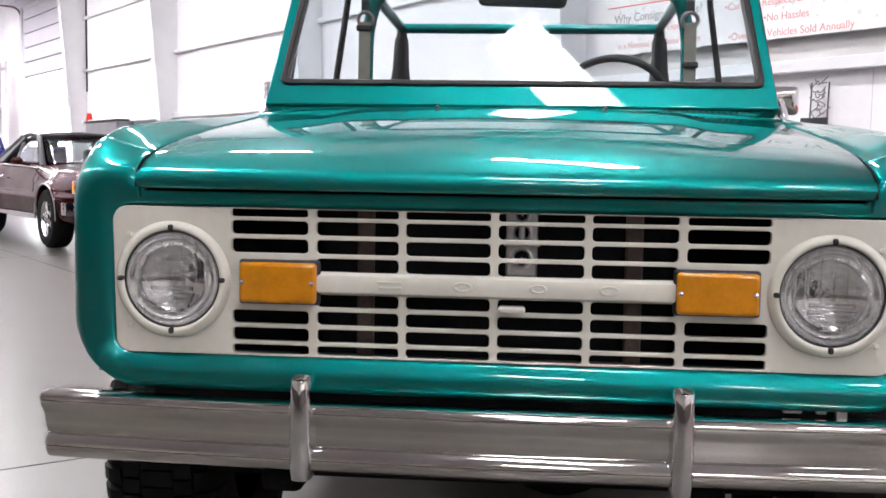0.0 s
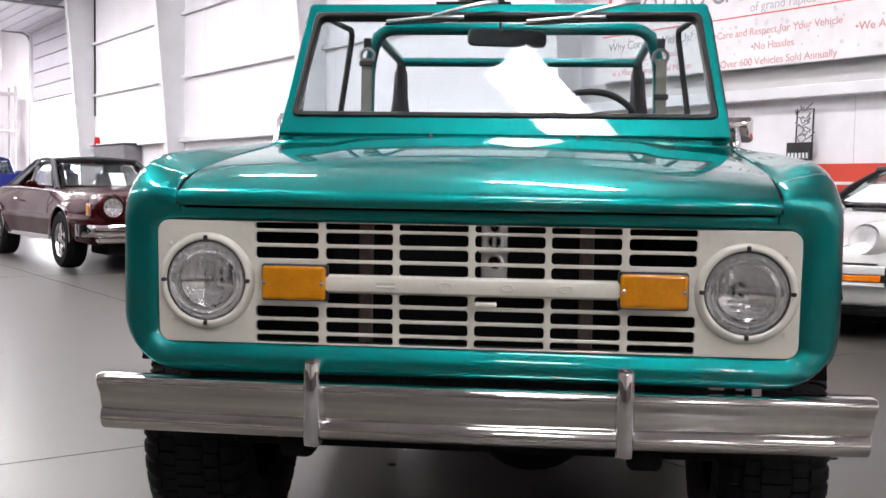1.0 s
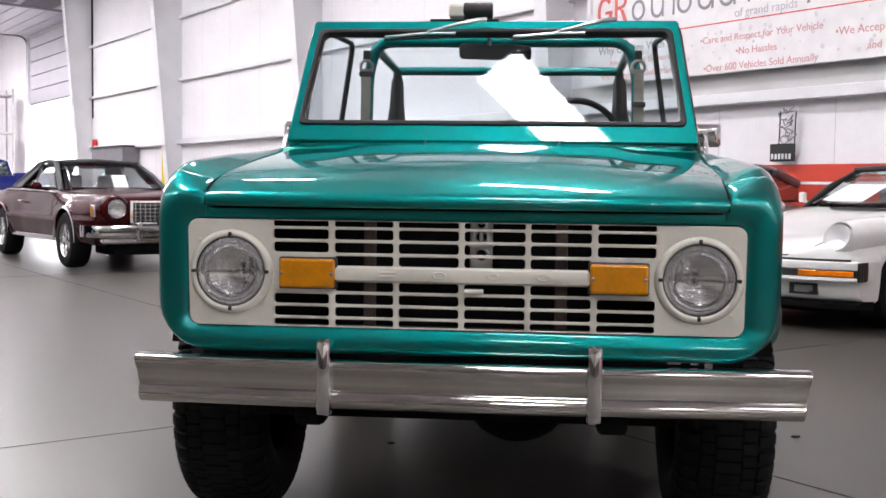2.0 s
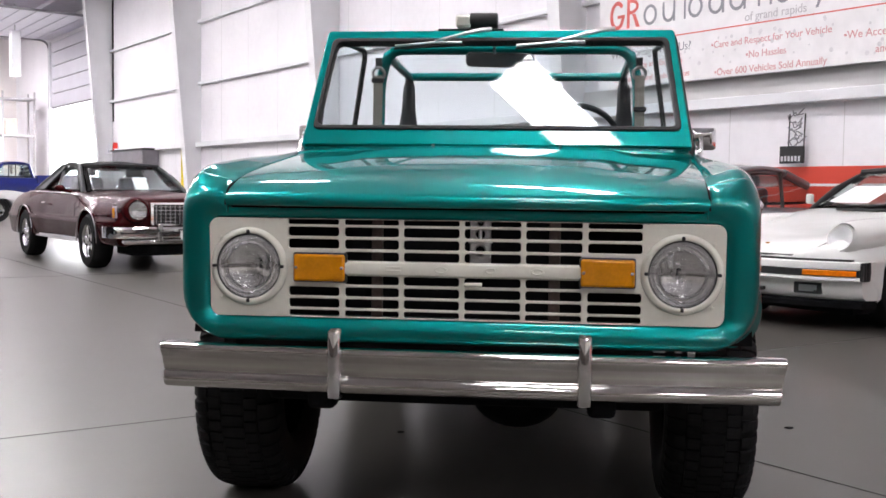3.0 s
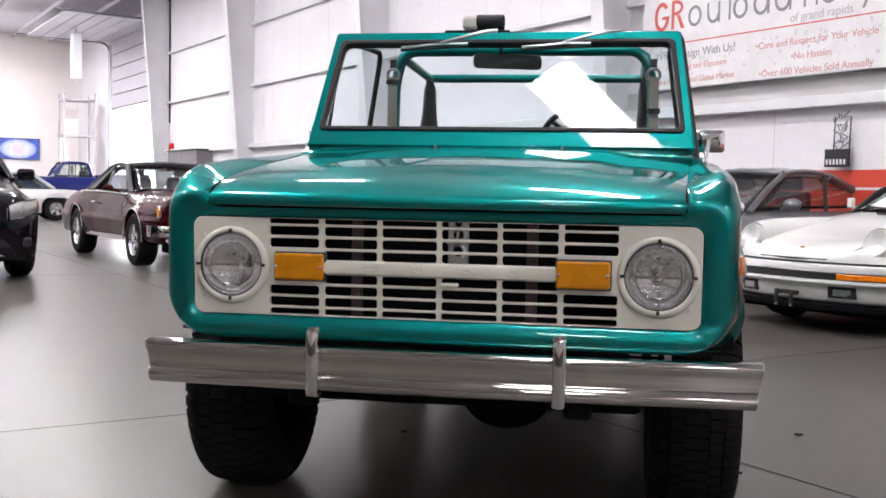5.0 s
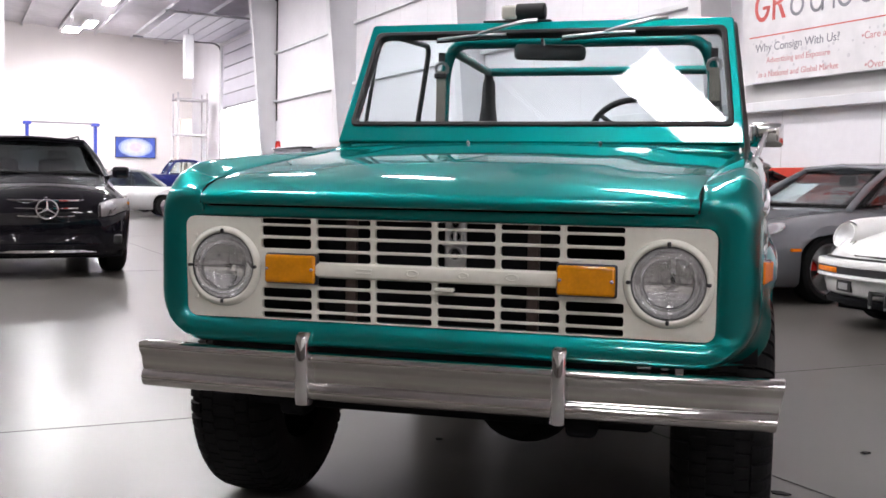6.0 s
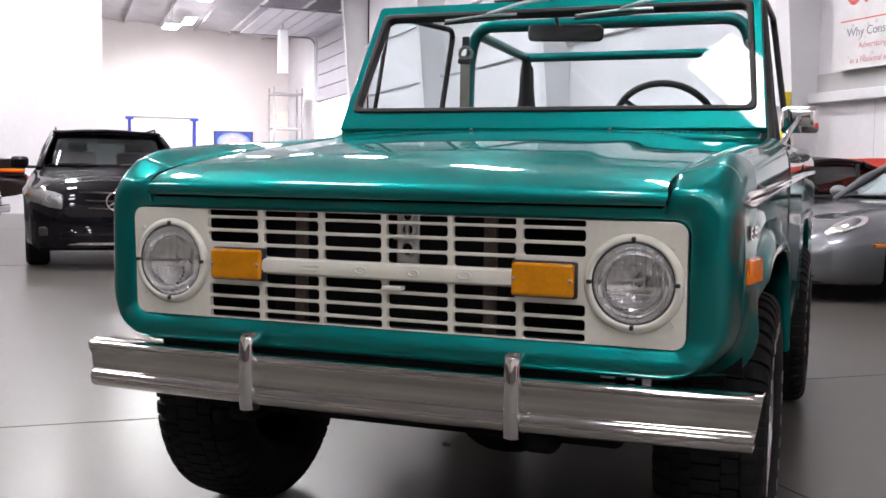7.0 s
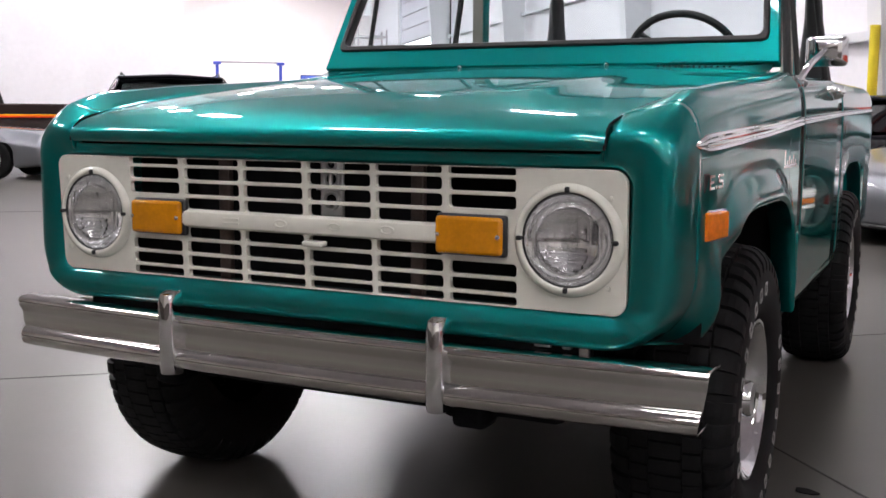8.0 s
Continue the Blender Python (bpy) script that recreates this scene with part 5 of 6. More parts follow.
        part("door_handle", boxm(*sorted((s * 0.905, s * 0.935)), 2.92, 3.08, 0.79, 0.815), CHROME, car, bevel=0.008)
        part("door_gap", tube(bmesh.new(), [(s * 0.899, 1.62, 0.37), (s * 0.937, 1.60, 0.56), (s * 0.91, 1.60, 0.68), (s * 0.90, 1.62, 0.80), (s * 0.80, 1.70, 0.93)], 0.006, 6), BLACK, car)
        part("sail_panel", solid_sheet(((s * 0.575, 3.05, 1.315), (s * 0.555, 3.34, 1.33), (s * 0.675, 4.25, 0.985), (s * 0.735, 3.62, 0.985))), VINYL, car)
        for y in wheels:
            wheel(car, s * 0.83, y, hub, 0.25, s, 0.215, CHROME, 5)
            arch_trim(car, s, 0.958, y, 0.405, hub, 0.33, CHROME)
        door_mirror(car, s, 0.99, 1.98, 1.01, MAROON, (0.07, 0.055, 0.05))
    g = part("grille", boxm(-0.47, 0.47, -0.03, 0.02, 0.585, 0.83), BLACK, car, "dark grille with fine chrome bars", bevel=0.01)
    for i in range(5):
        part("grille_bar", boxm(-0.455, 0.455, -0.041, -0.031, 0.617 + 0.045 * i, 0.622 + 0.045 * i), CHROME, g, smooth=0)
    for i in range(15):
        part("grille_bar", boxm(-0.423 + 0.06 * i, -0.418 + 0.06 * i, -0.040, -0.032, 0.59, 0.825), STEEL, g, smooth=0)
    part("grille_frame", plate(rrect(-0.495, 0.495, 0.57, 0.85, 0.02, 3), [rrect(-0.462, 0.462, 0.592, 0.826, 0.015, 3)], lambda u, v, d: Vector((u, -0.034 - d, v)), 0.025), CHROME, g)
    part("number_plate", boxm(-0.16, 0.16, -0.168, -0.160, 0.40, 0.51), PAPER, car, smooth=0)
    # white sheet stands in for a lamp's reflection in the windscreen
    part("windscreen_sheet", sheet(((0.25, 2.0, 1.0), (0.05, 2.0, 1.0), (0.1, 2.28, 1.17), (0.3, 2.28, 1.17))), PAPER, car)
    return car


def people_carrier(at, turn):
    car = thing("people_carrier", "glossy black people carrier with chrome-barred grille", "car", "parked cars", at, turn)
    wheels, hub = (0.92, 4.13), 0.37
    T = ((0.0, 0.58, 0.30, 0.52, 0.66, 0.03, 0.50), (0.03, 0.68, 0.26, 0.58, 0.78, 0.04, 0.55), (0.1, 0.79, 0.22, 0.66, 0.87, 0.045, 0.58), (0.25, 0.88, 0.19, 0.73, 0.945, 0.05, 0.61), (0.6, 0.945, 0.19, 0.80, 1.005, 0.05, 0.65), (1.0, 0.96, 0.2, 0.86, 1.055, 0.05, 0.69), (1.25, 0.96, 0.2, 0.88, 1.09, 0.04, 0.72),
         (1.5, 0.96, 0.2, 0.89, 1.12, 0.02, 0.78), (4.5, 0.95, 0.2, 0.92, 1.13, 0.02, 0.78), (4.9, 0.90, 0.3, 0.85, 1.08, 0.01, 0.76), (5.1, 0.82, 0.4, 0.78, 1.0, 0.01, 0.7))
    part("body", car_body(T, wheels, 0.43, hub), SUV_BLACK, car, smooth=60)
    greenhouse(car, ((1.22, 1.12, 0.79), (2.0, 1.585, 0.63), (4.15, 1.61, 0.61), (4.8, 1.14, 0.74)), SUV_BLACK, SMOKED, 0.05, post=0.42)
    # grille: a wide shield with three bowed bright bars
    shield = [(-0.50, 0.845), (0.50, 0.845), (0.47, 0.74), (0.41, 0.62), (0.36, 0.59), (-0.36, 0.59), (-0.41, 0.62), (-0.47, 0.74)]
    g = part("grille", plate(shield, [], lambda u, v, d: Vector((u, -0.035 + 0.16 * (u / 0.5) ** 2 + d + 0.10 * max(0.0, v - 0.72), v)), 0.04), BLACK, car, "black grille with chrome bars and badge", bevel=0.012)
    for z, hw in ((0.825, 0.475), (0.735, 0.44), (0.645, 0.39)):
        pts = [(u * hw, -0.047 + 0.16 * (u * hw / 0.5) ** 2 + 0.10 * max(0.0, z - 0.72), z + 0.012 * u * u) for u in [-1 + k / 6 for k in range(13)]]
        part("grille_bar", loft(bmesh.new(), [[Vector((x, y + 0.01, q - 0.011)), Vector((x, y - 0.006, q - 0.006)), Vector((x, y - 0.006, q + 0.008)), Vector((x, y + 0.01, q + 0.013))] for x, y, q in pts], True, True, True), CHROME, g, smooth=40)
    c = Vector((0, -0.066, 0.728))
    badge = part("badge_ring", tube(bmesh.new(), circle(c, (0, 1, 0), 0.108, 36) + circle(c, (0, 1, 0), 0.108, 36)[:1], 0.011, 8), CHROME, g)
    for k in range(3):
        a = math.pi / 2 + 2 * math.pi * k / 3
        part("badge_spoke", rod(bmesh.new(), c, c + Vector((0.105 * math.cos(a), 0, 0.105 * math.sin(a))), 0.017, 0.004, 8), CHROME, badge)
    part("hood_mark", lathe(bmesh.new(), (0, 0.06, 0.862), (0, -0.6, 1), [(0.02, 0), (0.018, 0.005), (0.001, 0.006)], 14), CHROME, car)
    part("plate_panel", plate(rrect(-0.38, 0.38, 0.45, 0.57, 0.02, 3), [], lambda u, v, d: Vector((u, -0.03 + 0.10 * (u / 0.5) ** 2 + d, v)), 0.03), BLACK, car, bevel=0.006)
    part("lower_intake", plate(rrect(-0.52, 0.52, 0.28, 0.42, 0.03, 3), [], lambda u, v, d: Vector((u, -0.022 + 0.12 * (u / 0.5) ** 2 + d, v)), 0.05), DARK, car, bevel=0.01)
    part("skid_trim", loft(bmesh.new(), [[Vector((0.62 * u, -0.055 + 0.11 * u * u, z)) for z in (0.228,)] + [Vector((0.62 * u, -0.07 + 0.11 * u * u, 0.236)), Vector((0.62 * u, -0.066 + 0.11 * u * u, 0.262)), Vector((0.62 * u, -0.03 + 0.11 * u * u, 0.27))] for u in [-1 + k / 8 for k in range(17)]], True, True, True), CHROME, car, smooth=40)
    part("front_apron", loft(bmesh.new(), [[Vector((0.84 * u, y + 0.22 * u ** 4, z)) for y, z in ((-0.02, 0.44), (-0.045, 0.35), (-0.04, 0.27), (-0.01, 0.20), (0.2, 0.19), (0.2, 0.44))] for u in [-1 + k / 10 for k in range(21)]], True, True, True), SUV_BLACK, car, smooth=50)
    for s in (1, -1):
        # swept headlight: clear lens over a bright bowl
        rows = []
        for t in [k / 10 for k in range(11)]:
            x = 0.53 + 0.36 * t
            y = -0.006 + 0.05 * t + 0.22 * t ** 2.6
            lo, hi = 0.62 + 0.03 * t + 0.06 * t * t, 0.80 + 0.14 * t - 0.05 * t * t
            rows.append((x, y, lo, hi))
        bowl = loft(bmesh.new(), [[Vector((s * x, y + d, lo + (hi - lo) * k)) for k, d in ((0.0, 0.03), (0.15, 0.008), (0.5, 0.0), (0.85, 0.022), (1.0, 0.06))] for x, y, lo, hi in rows], False)
        h = solid(part("headlight", bowl, STEEL, car, "clear swept headlight", smooth=60), 0.01)
        lens = solid(part("lens", loft(bmesh.new(), [[Vector((s * x, y + d - 0.016, lo + (hi - lo) * k)) for k, d in ((0.0, 0.025), (0.15, 0.004), (0.5, -0.004), (0.85, 0.018), (1.0, 0.055))] for x, y, lo, hi in rows], False), LENS, h, smooth=60), 0.003)
        lens.visible_shadow = False
        part("lamp_bezel", lathe(bmesh.new(), (s * 0.66, 0.055, 0.755), (-0.1 * s, -1, 0.1), [(0.052, -0.02), (0.055, 0.0), (0.048, 0.006), (0.042, -0.01), (0.001, -0.014)], 20), CHROME, h)
        part("marker", blob((s * 0.86, 0.26, 0.80), (0.025, 0.05, 0.03)), AMBER, h)
        part("fog_trim", tube(bmesh.new(), [(s * 0.56, 0.02, 0.46), (s * 0.70, 0.07, 0.468), (s * 0.82, 0.16, 0.478)], 0.011, 8), CHROME, car)
        part("fog_pocket", boxm(*sorted((s * 0.55, s * 0.78)), 0.04, 0.2, 0.33, 0.44), BLACK, car, bevel=0.02)
        part("roof_rail", tube(bmesh.new(), bent([(s * 0.60, 2.25, 1.60), (s * 0.60, 2.35, 1.66), (s * 0.58, 4.0, 1.665), (s * 0.58, 4.1, 1.61)], 0.08), 0.013, 8), BLACK, car)
        part("wiper", tube(bmesh.new(), [(s * 0.1, 1.22, 1.145), (s * 0.35, 1.27, 1.18), (s * 0.6, 1.27, 1.175)], 0.01, 6), BLACK, car)
        part("hood_crease", tube(bmesh.new(), [(s * 0.40, 0.12, 0.895), (s * 0.44, 0.5, 1.01), (s * 0.50, 0.9, 1.062), (s * 0.55, 1.18, 1.105)], 0.006, 6), SUV_BLACK, car)
        for y in wheels:
            wheel(car, s * 0.80, y, hub, 0.25, s, 0.25, STEEL, 5)
        head = part("door_mirror", boxm(*sorted((s * 0.90, s * 1.10)), 1.50, 1.60, 1.10, 1.25), SUV_BLACK, car, bevel=0.04, seg=3)
        part("arm", boxm(*sorted((s * 0.80, s * 0.92)), 1.53, 1.58, 1.10, 1.14), BLACK, head, bevel=0.01)
    # near-black box added for the shade beneath the car
    part("under_fill", boxm(-0.80, 0.80, 0.12, 4.3, 0.16, 0.34), DARK, car, bevel=0.03)
    part("interior_mirror", boxm(-0.12, 0.12, 1.92, 1.95, 1.44, 1.50), BLACK, car, bevel=0.01)
    # a low build: the shell is flatter than a van's
    for ob in car.children_recursive:
        if ob.type == "MESH" and ob.parent.name.split(".")[0] != "wheel":
            ob.data.transform(Matrix.Translation((0, 0, 0.058)) @ Matrix.Diagonal((1, 1, 0.929, 1)))
    return car


def classic_sports_car(at, turn):
    car = thing("sports_car", "white classic rear-engined sports car with black-striped bumper", "car", "parked cars", at, turn)
    wheels, hub = (0.66, 2.93), 0.315
    T = ((-0.16, 0.30, 0.40, 0.50, 0.565, 0.010, 0.26), (-0.12, 0.44, 0.36, 0.52, 0.590, 0.010, 0.40), (-0.06, 0.58, 0.32, 0.535, 0.625, 0.010, 0.50), (0.0, 0.70, 0.28, 0.545, 0.652, 0.003, 0.55), (0.06, 0.77, 0.25, 0.555, 0.68, -0.012, 0.57), (0.14, 0.80, 0.22, 0.57, 0.715, -0.032, 0.60), (0.35, 0.82, 0.20, 0.60, 0.78, -0.065, 0.60), (0.8, 0.83, 0.20, 0.66, 0.84, -0.05, 0.62), (1.3, 0.83, 0.20, 0.70, 0.90, 0.0, 0.66), (1.5, 0.83, 0.20, 0.72, 0.92, 0.01, 0.68),
         (2.6, 0.85, 0.20, 0.74, 0.92, 0.03, 0.66), (3.2, 0.88, 0.22, 0.74, 0.90, 0.08, 0.62), (3.8, 0.84, 0.30, 0.66, 0.78, 0.04, 0.6), (4.05, 0.74, 0.40, 0.56, 0.66, 0.02, 0.56))
    part("body", car_body(T, wheels, 0.355, hub), WHITE_PAINT, car, smooth=60)
    greenhouse(car, ((1.40, 0.92, 0.66), (1.98, 1.27, 0.52), (2.65, 1.27, 0.50), (3.6, 0.95, 0.52)), BLACK, CLEAR, 0.03, post=0.52, slim=0.5)

    def sweep(x0, x1, sec, n):
        """A bar of one section along the curved nose."""
        rows = []
        for i in range(n + 1):
            x = x0 + (x1 - x0) * i / n
            rows.append([Vector((x, y - 0.135 + 0.24 * (abs(x) / 0.82) ** 2.3, z)) for y, z in sec])
        return loft(bmesh.new(), rows, True, True, True)

    b = part("bumper", sweep(-0.82, 0.82, ((0.10, 0.540), (-0.09, 0.540), (-0.112, 0.533), (-0.118, 0.515), (-0.116, 0.484), (-0.098, 0.479), (-0.098, 0.426), (-0.118, 0.421), (-0.122, 0.402), (-0.112, 0.393), (0.10, 0.391)), 36), WHITE_PAINT, car, "white bumper with black centre strip", smooth=40)
    part("bumper_strip", sweep(-0.815, 0.815, ((-0.096, 0.425), (-0.114, 0.429), (-0.114, 0.476), (-0.096, 0.480)), 36), BLACK, b, smooth=30)
    part("valance", sweep(-0.80, 0.80, ((0.16, 0.392), (-0.035, 0.392), (-0.04, 0.345), (-0.02, 0.275), (0.02, 0.245), (0.16, 0.24)), 32), WHITE_PAINT, car, smooth=50)
    part("spoiler", sweep(-0.80, 0.80, ((0.16, 0.242), (0.005, 0.243), (-0.03, 0.225), (-0.02, 0.185), (0.16, 0.18)), 32), DARK, car, smooth=40)
    part("bumper_gap", sweep(-0.74, 0.74, ((0.10, 0.5405), (-0.055, 0.5405), (-0.055, 0.556), (0.10, 0.556)), 30), BLACK, car, smooth=30)
    part("floor_pan", boxm(-0.70, 0.70, 0.1, 3.8, 0.13, 0.2), DARK, car, smooth=0)
    for s in (1, -1):
        part("turn_signal", sweep(*sorted((s * 0.45, s * 0.80)), ((-0.1145, 0.431), (-0.119, 0.435), (-0.119, 0.470), (-0.1145, 0.474)), 10), ORANGE, b)
        rows = [[Vector((s * x, y, z)) for x, z in ((0.74, zb), (w, zb), (w + 0.004, 0.5 * (zb + zt)), (w, zt), (0.74, zt))] for y, w, zb, zt in ((-0.005, 0.819, 0.397, 0.528), (0.02, 0.829, 0.393, 0.536), (0.035, 0.824, 0.395, 0.533), (0.05, 0.831, 0.393, 0.537), (0.065, 0.826, 0.395, 0.534), (0.08, 0.832, 0.394, 0.538), (0.115, 0.829, 0.40, 0.538))]
        part("bumper_bellows", loft(bmesh.new(), rows, True, True, True), BLACK, b, smooth=30)
        fog = part("fog_recess", sweep(*sorted((s * 0.345, s * 0.545)), ((0.0, 0.285), (-0.042, 0.285), (-0.046, 0.29), (-0.046, 0.365), (-0.042, 0.37), (0.0, 0.37)), 5), BLACK, car, smooth=30)
        part("lens", sweep(*sorted((s * 0.385, s * 0.515)), ((-0.044, 0.302), (-0.0495, 0.304), (-0.0495, 0.352), (-0.044, 0.354)), 4), STEEL, fog, smooth=30)
        hook = part("tow_hook", tube(bmesh.new(), bent([(s * 0.072, -0.14, 0.30), (s * 0.072, -0.235, 0.30), (s * 0.072, -0.235, 0.215)], 0.02), 0.016, 8), BLACK, car)
        part("hook_end", rod(bmesh.new(), (s * 0.072, -0.235, 0.216), (s * 0.072, -0.235, 0.196), 0.011, seg=10), STEEL, hook)
        axis = Vector((s * 0.05, -1, 0.36)).normalized()
        c = Vector((s * 0.608, 0.045, 0.712))
        # long round fender that runs from the lamp back into the body
        crest = ((0.608, 0.055, 0.712, 0.122, 20), (0.61, 0.10, 0.706, 0.136, 15), (0.616, 0.22, 0.70, 0.152, 5), (0.625, 0.45, 0.705, 0.160, 0), (0.635, 0.8, 0.717, 0.158, 0), (0.645, 1.15, 0.735, 0.145, 0), (0.65, 1.45, 0.74, 0.12, 0))
        part("front_fender", loft(bmesh.new(), [circle((s * cx, cy, cz), (0, -1, math.tan(radians(lean))), cr, 32) for cx, cy, cz, cr, lean in crest], True, False, True), WHITE_PAINT, car, smooth=60)
        round_lamp(car, c, axis, 0.100, WHITE_PAINT)
        mirror = part("door_mirror", boxm(*sorted((s * 0.79, s * 0.85)), 1.575, 1.635, 0.955, 1.05), WHITE_PAINT, car, bevel=0.016, seg=3)
        part("arm", rod(bmesh.new(), (s * 0.72, 1.62, 0.93), (s * 0.80, 1.61, 0.965), 0.014), WHITE_PAINT, mirror)
        part("wiper", tube(bmesh.new(), [(s * 0.05 - 0.15, 1.38, 0.945), (s * 0.3 - 0.1, 1.42, 0.965), (s * 0.45 - 0.1, 1.45, 0.985)], 0.007, 6), BLACK, car)
        for y in wheels:
            wheel(car, s * 0.70, y, hub, 0.21, s, 0.205, STEEL, 5)
    part("hook_bar", rod(bmesh.new(), (-0.11, -0.20, 0.305), (0.11, -0.20, 0.305), 0.016), BLACK, car)
    part("hood_gap", tube(bmesh.new(), [(-0.50, 0.06, 0.676), (-0.46, -0.03, 0.632), (-0.40, -0.105, 0.583), (-0.30, -0.145, 0.571), (0, -0.163, 0.571), (0.30, -0.145, 0.571), (0.40, -0.105, 0.583), (0.46, -0.03, 0.632), (0.50, 0.06, 0.676)], 0.008, 6), GASKET, car)
    part("badge", blob((0, -0.035, 0.653), (0.017, 0.022, 0.006)), AMBER, car)
    part("vent_strip", boxm(-0.3, 0.3, 1.27, 1.32, 0.905, 0.925), BLACK, car, bevel=0.006)
    part("windscreen_sheet", sheet(((-0.54, 1.48, 0.973), (-0.12, 1.48, 0.973), (-0.02, 1.74, 1.128), (-0.42, 1.74, 1.128))), PAPER, car)
    return car


def modern_sports_car(at, turn, paint=SILVER, label="dark grey metallic rear-engined sports car with oval headlights"):
    car = thing("sports_car", label, "car", "parked cars", at, turn)
    wheels, hub = (0.95, 3.30), 0.33
    T = ((0.0, 0.52, 0.26, 0.38, 0.46, 0.03, 0.36), (0.03, 0.64, 0.20, 0.44, 0.53, 0.03, 0.44), (0.12, 0.76, 0.17, 0.50, 0.61, 0.02, 0.50), (0.35, 0.86, 0.15, 0.57, 0.72, -0.02, 0.56), (0.8, 0.905, 0.15, 0.64, 0.81, -0.04, 0.62), (1.3, 0.90, 0.15, 0.70, 0.87, 0.0, 0.66), (1.5, 0.90, 0.15, 0.72, 0.89, 0.01, 0.68),
         (2.6, 0.91, 0.16, 0.74, 0.90, 0.03, 0.66), (3.4, 0.925, 0.18, 0.74, 0.89, 0.08, 0.62), (4.1, 0.86, 0.30, 0.66, 0.80, 0.05, 0.6), (4.45, 0.74, 0.40, 0.56, 0.66, 0.02, 0.56))
    part("body", car_body(T, wheels, 0.365, hub), paint, car, smooth=60)
    greenhouse(car, ((1.35, 0.90, 0.70), (2.0, 1.31, 0.56), (2.75, 1.31, 0.54), (3.85, 0.95, 0.54)), paint, DARK_TINT if paint is SUV_BLACK else TINT, 0.035, post=0.52)
    part("lower_intake", boxm(-0.30, 0.30, -0.01, 0.06, 0.22, 0.33), BLACK, car, bevel=0.02)
    part("lip", tube(bmesh.new(), [(-0.74, 0.2, 0.185), (-0.55, 0.04, 0.18), (0, -0.01, 0.18), (0.55, 0.04, 0.18), (0.74, 0.2, 0.185)], 0.018, 8), BLACK, car)
    for s in (1, -1):
        m = Matrix.Rotation(radians(-s * 22), 3, "Z") @ Matrix.Rotation(radians(24), 3, "X")
        part("headlight", blob((s * 0.665, 0.34, 0.655), (0.115, 0.22, 0.075), m=m), REFLECTOR, car, "oval clear headlight", smooth=70)
        part("side_intake", boxm(*sorted((s * 0.42, s * 0.64)), 0.03, 0.12, 0.22, 0.33), BLACK, car, bevel=0.02)
        part("side_marker", boxm(*sorted((s * 0.86, s * 0.905)), 0.46, 0.58, 0.50, 0.53), ORANGE, car, bevel=0.008)
        for y in wheels:
            w = wheel(car, s * 0.775, y, hub, 0.235, s, 0.245, STEEL, 5)
            part("brake_caliper", boxm(-0.03, 0.03, -0.16, -0.08, -0.02, 0.12), RED, w, bevel=0.01)
        door_mirror(car, s, 1.0, 1.65, 0.97, paint, (0.11, 0.065, 0.065))
    part("windscreen_sheet", sheet(((-0.62, 1.56, 0.95), (-0.25, 1.56, 0.95), (-0.2, 1.85, 1.14), (-0.55, 1.85, 1.14))), PAPER, car)
    part("aerial_fin", boxm(-0.3, 0.3, 2.1, 2.14, 1.29, 1.305), BLACK, car, bevel=0.01)
    return car


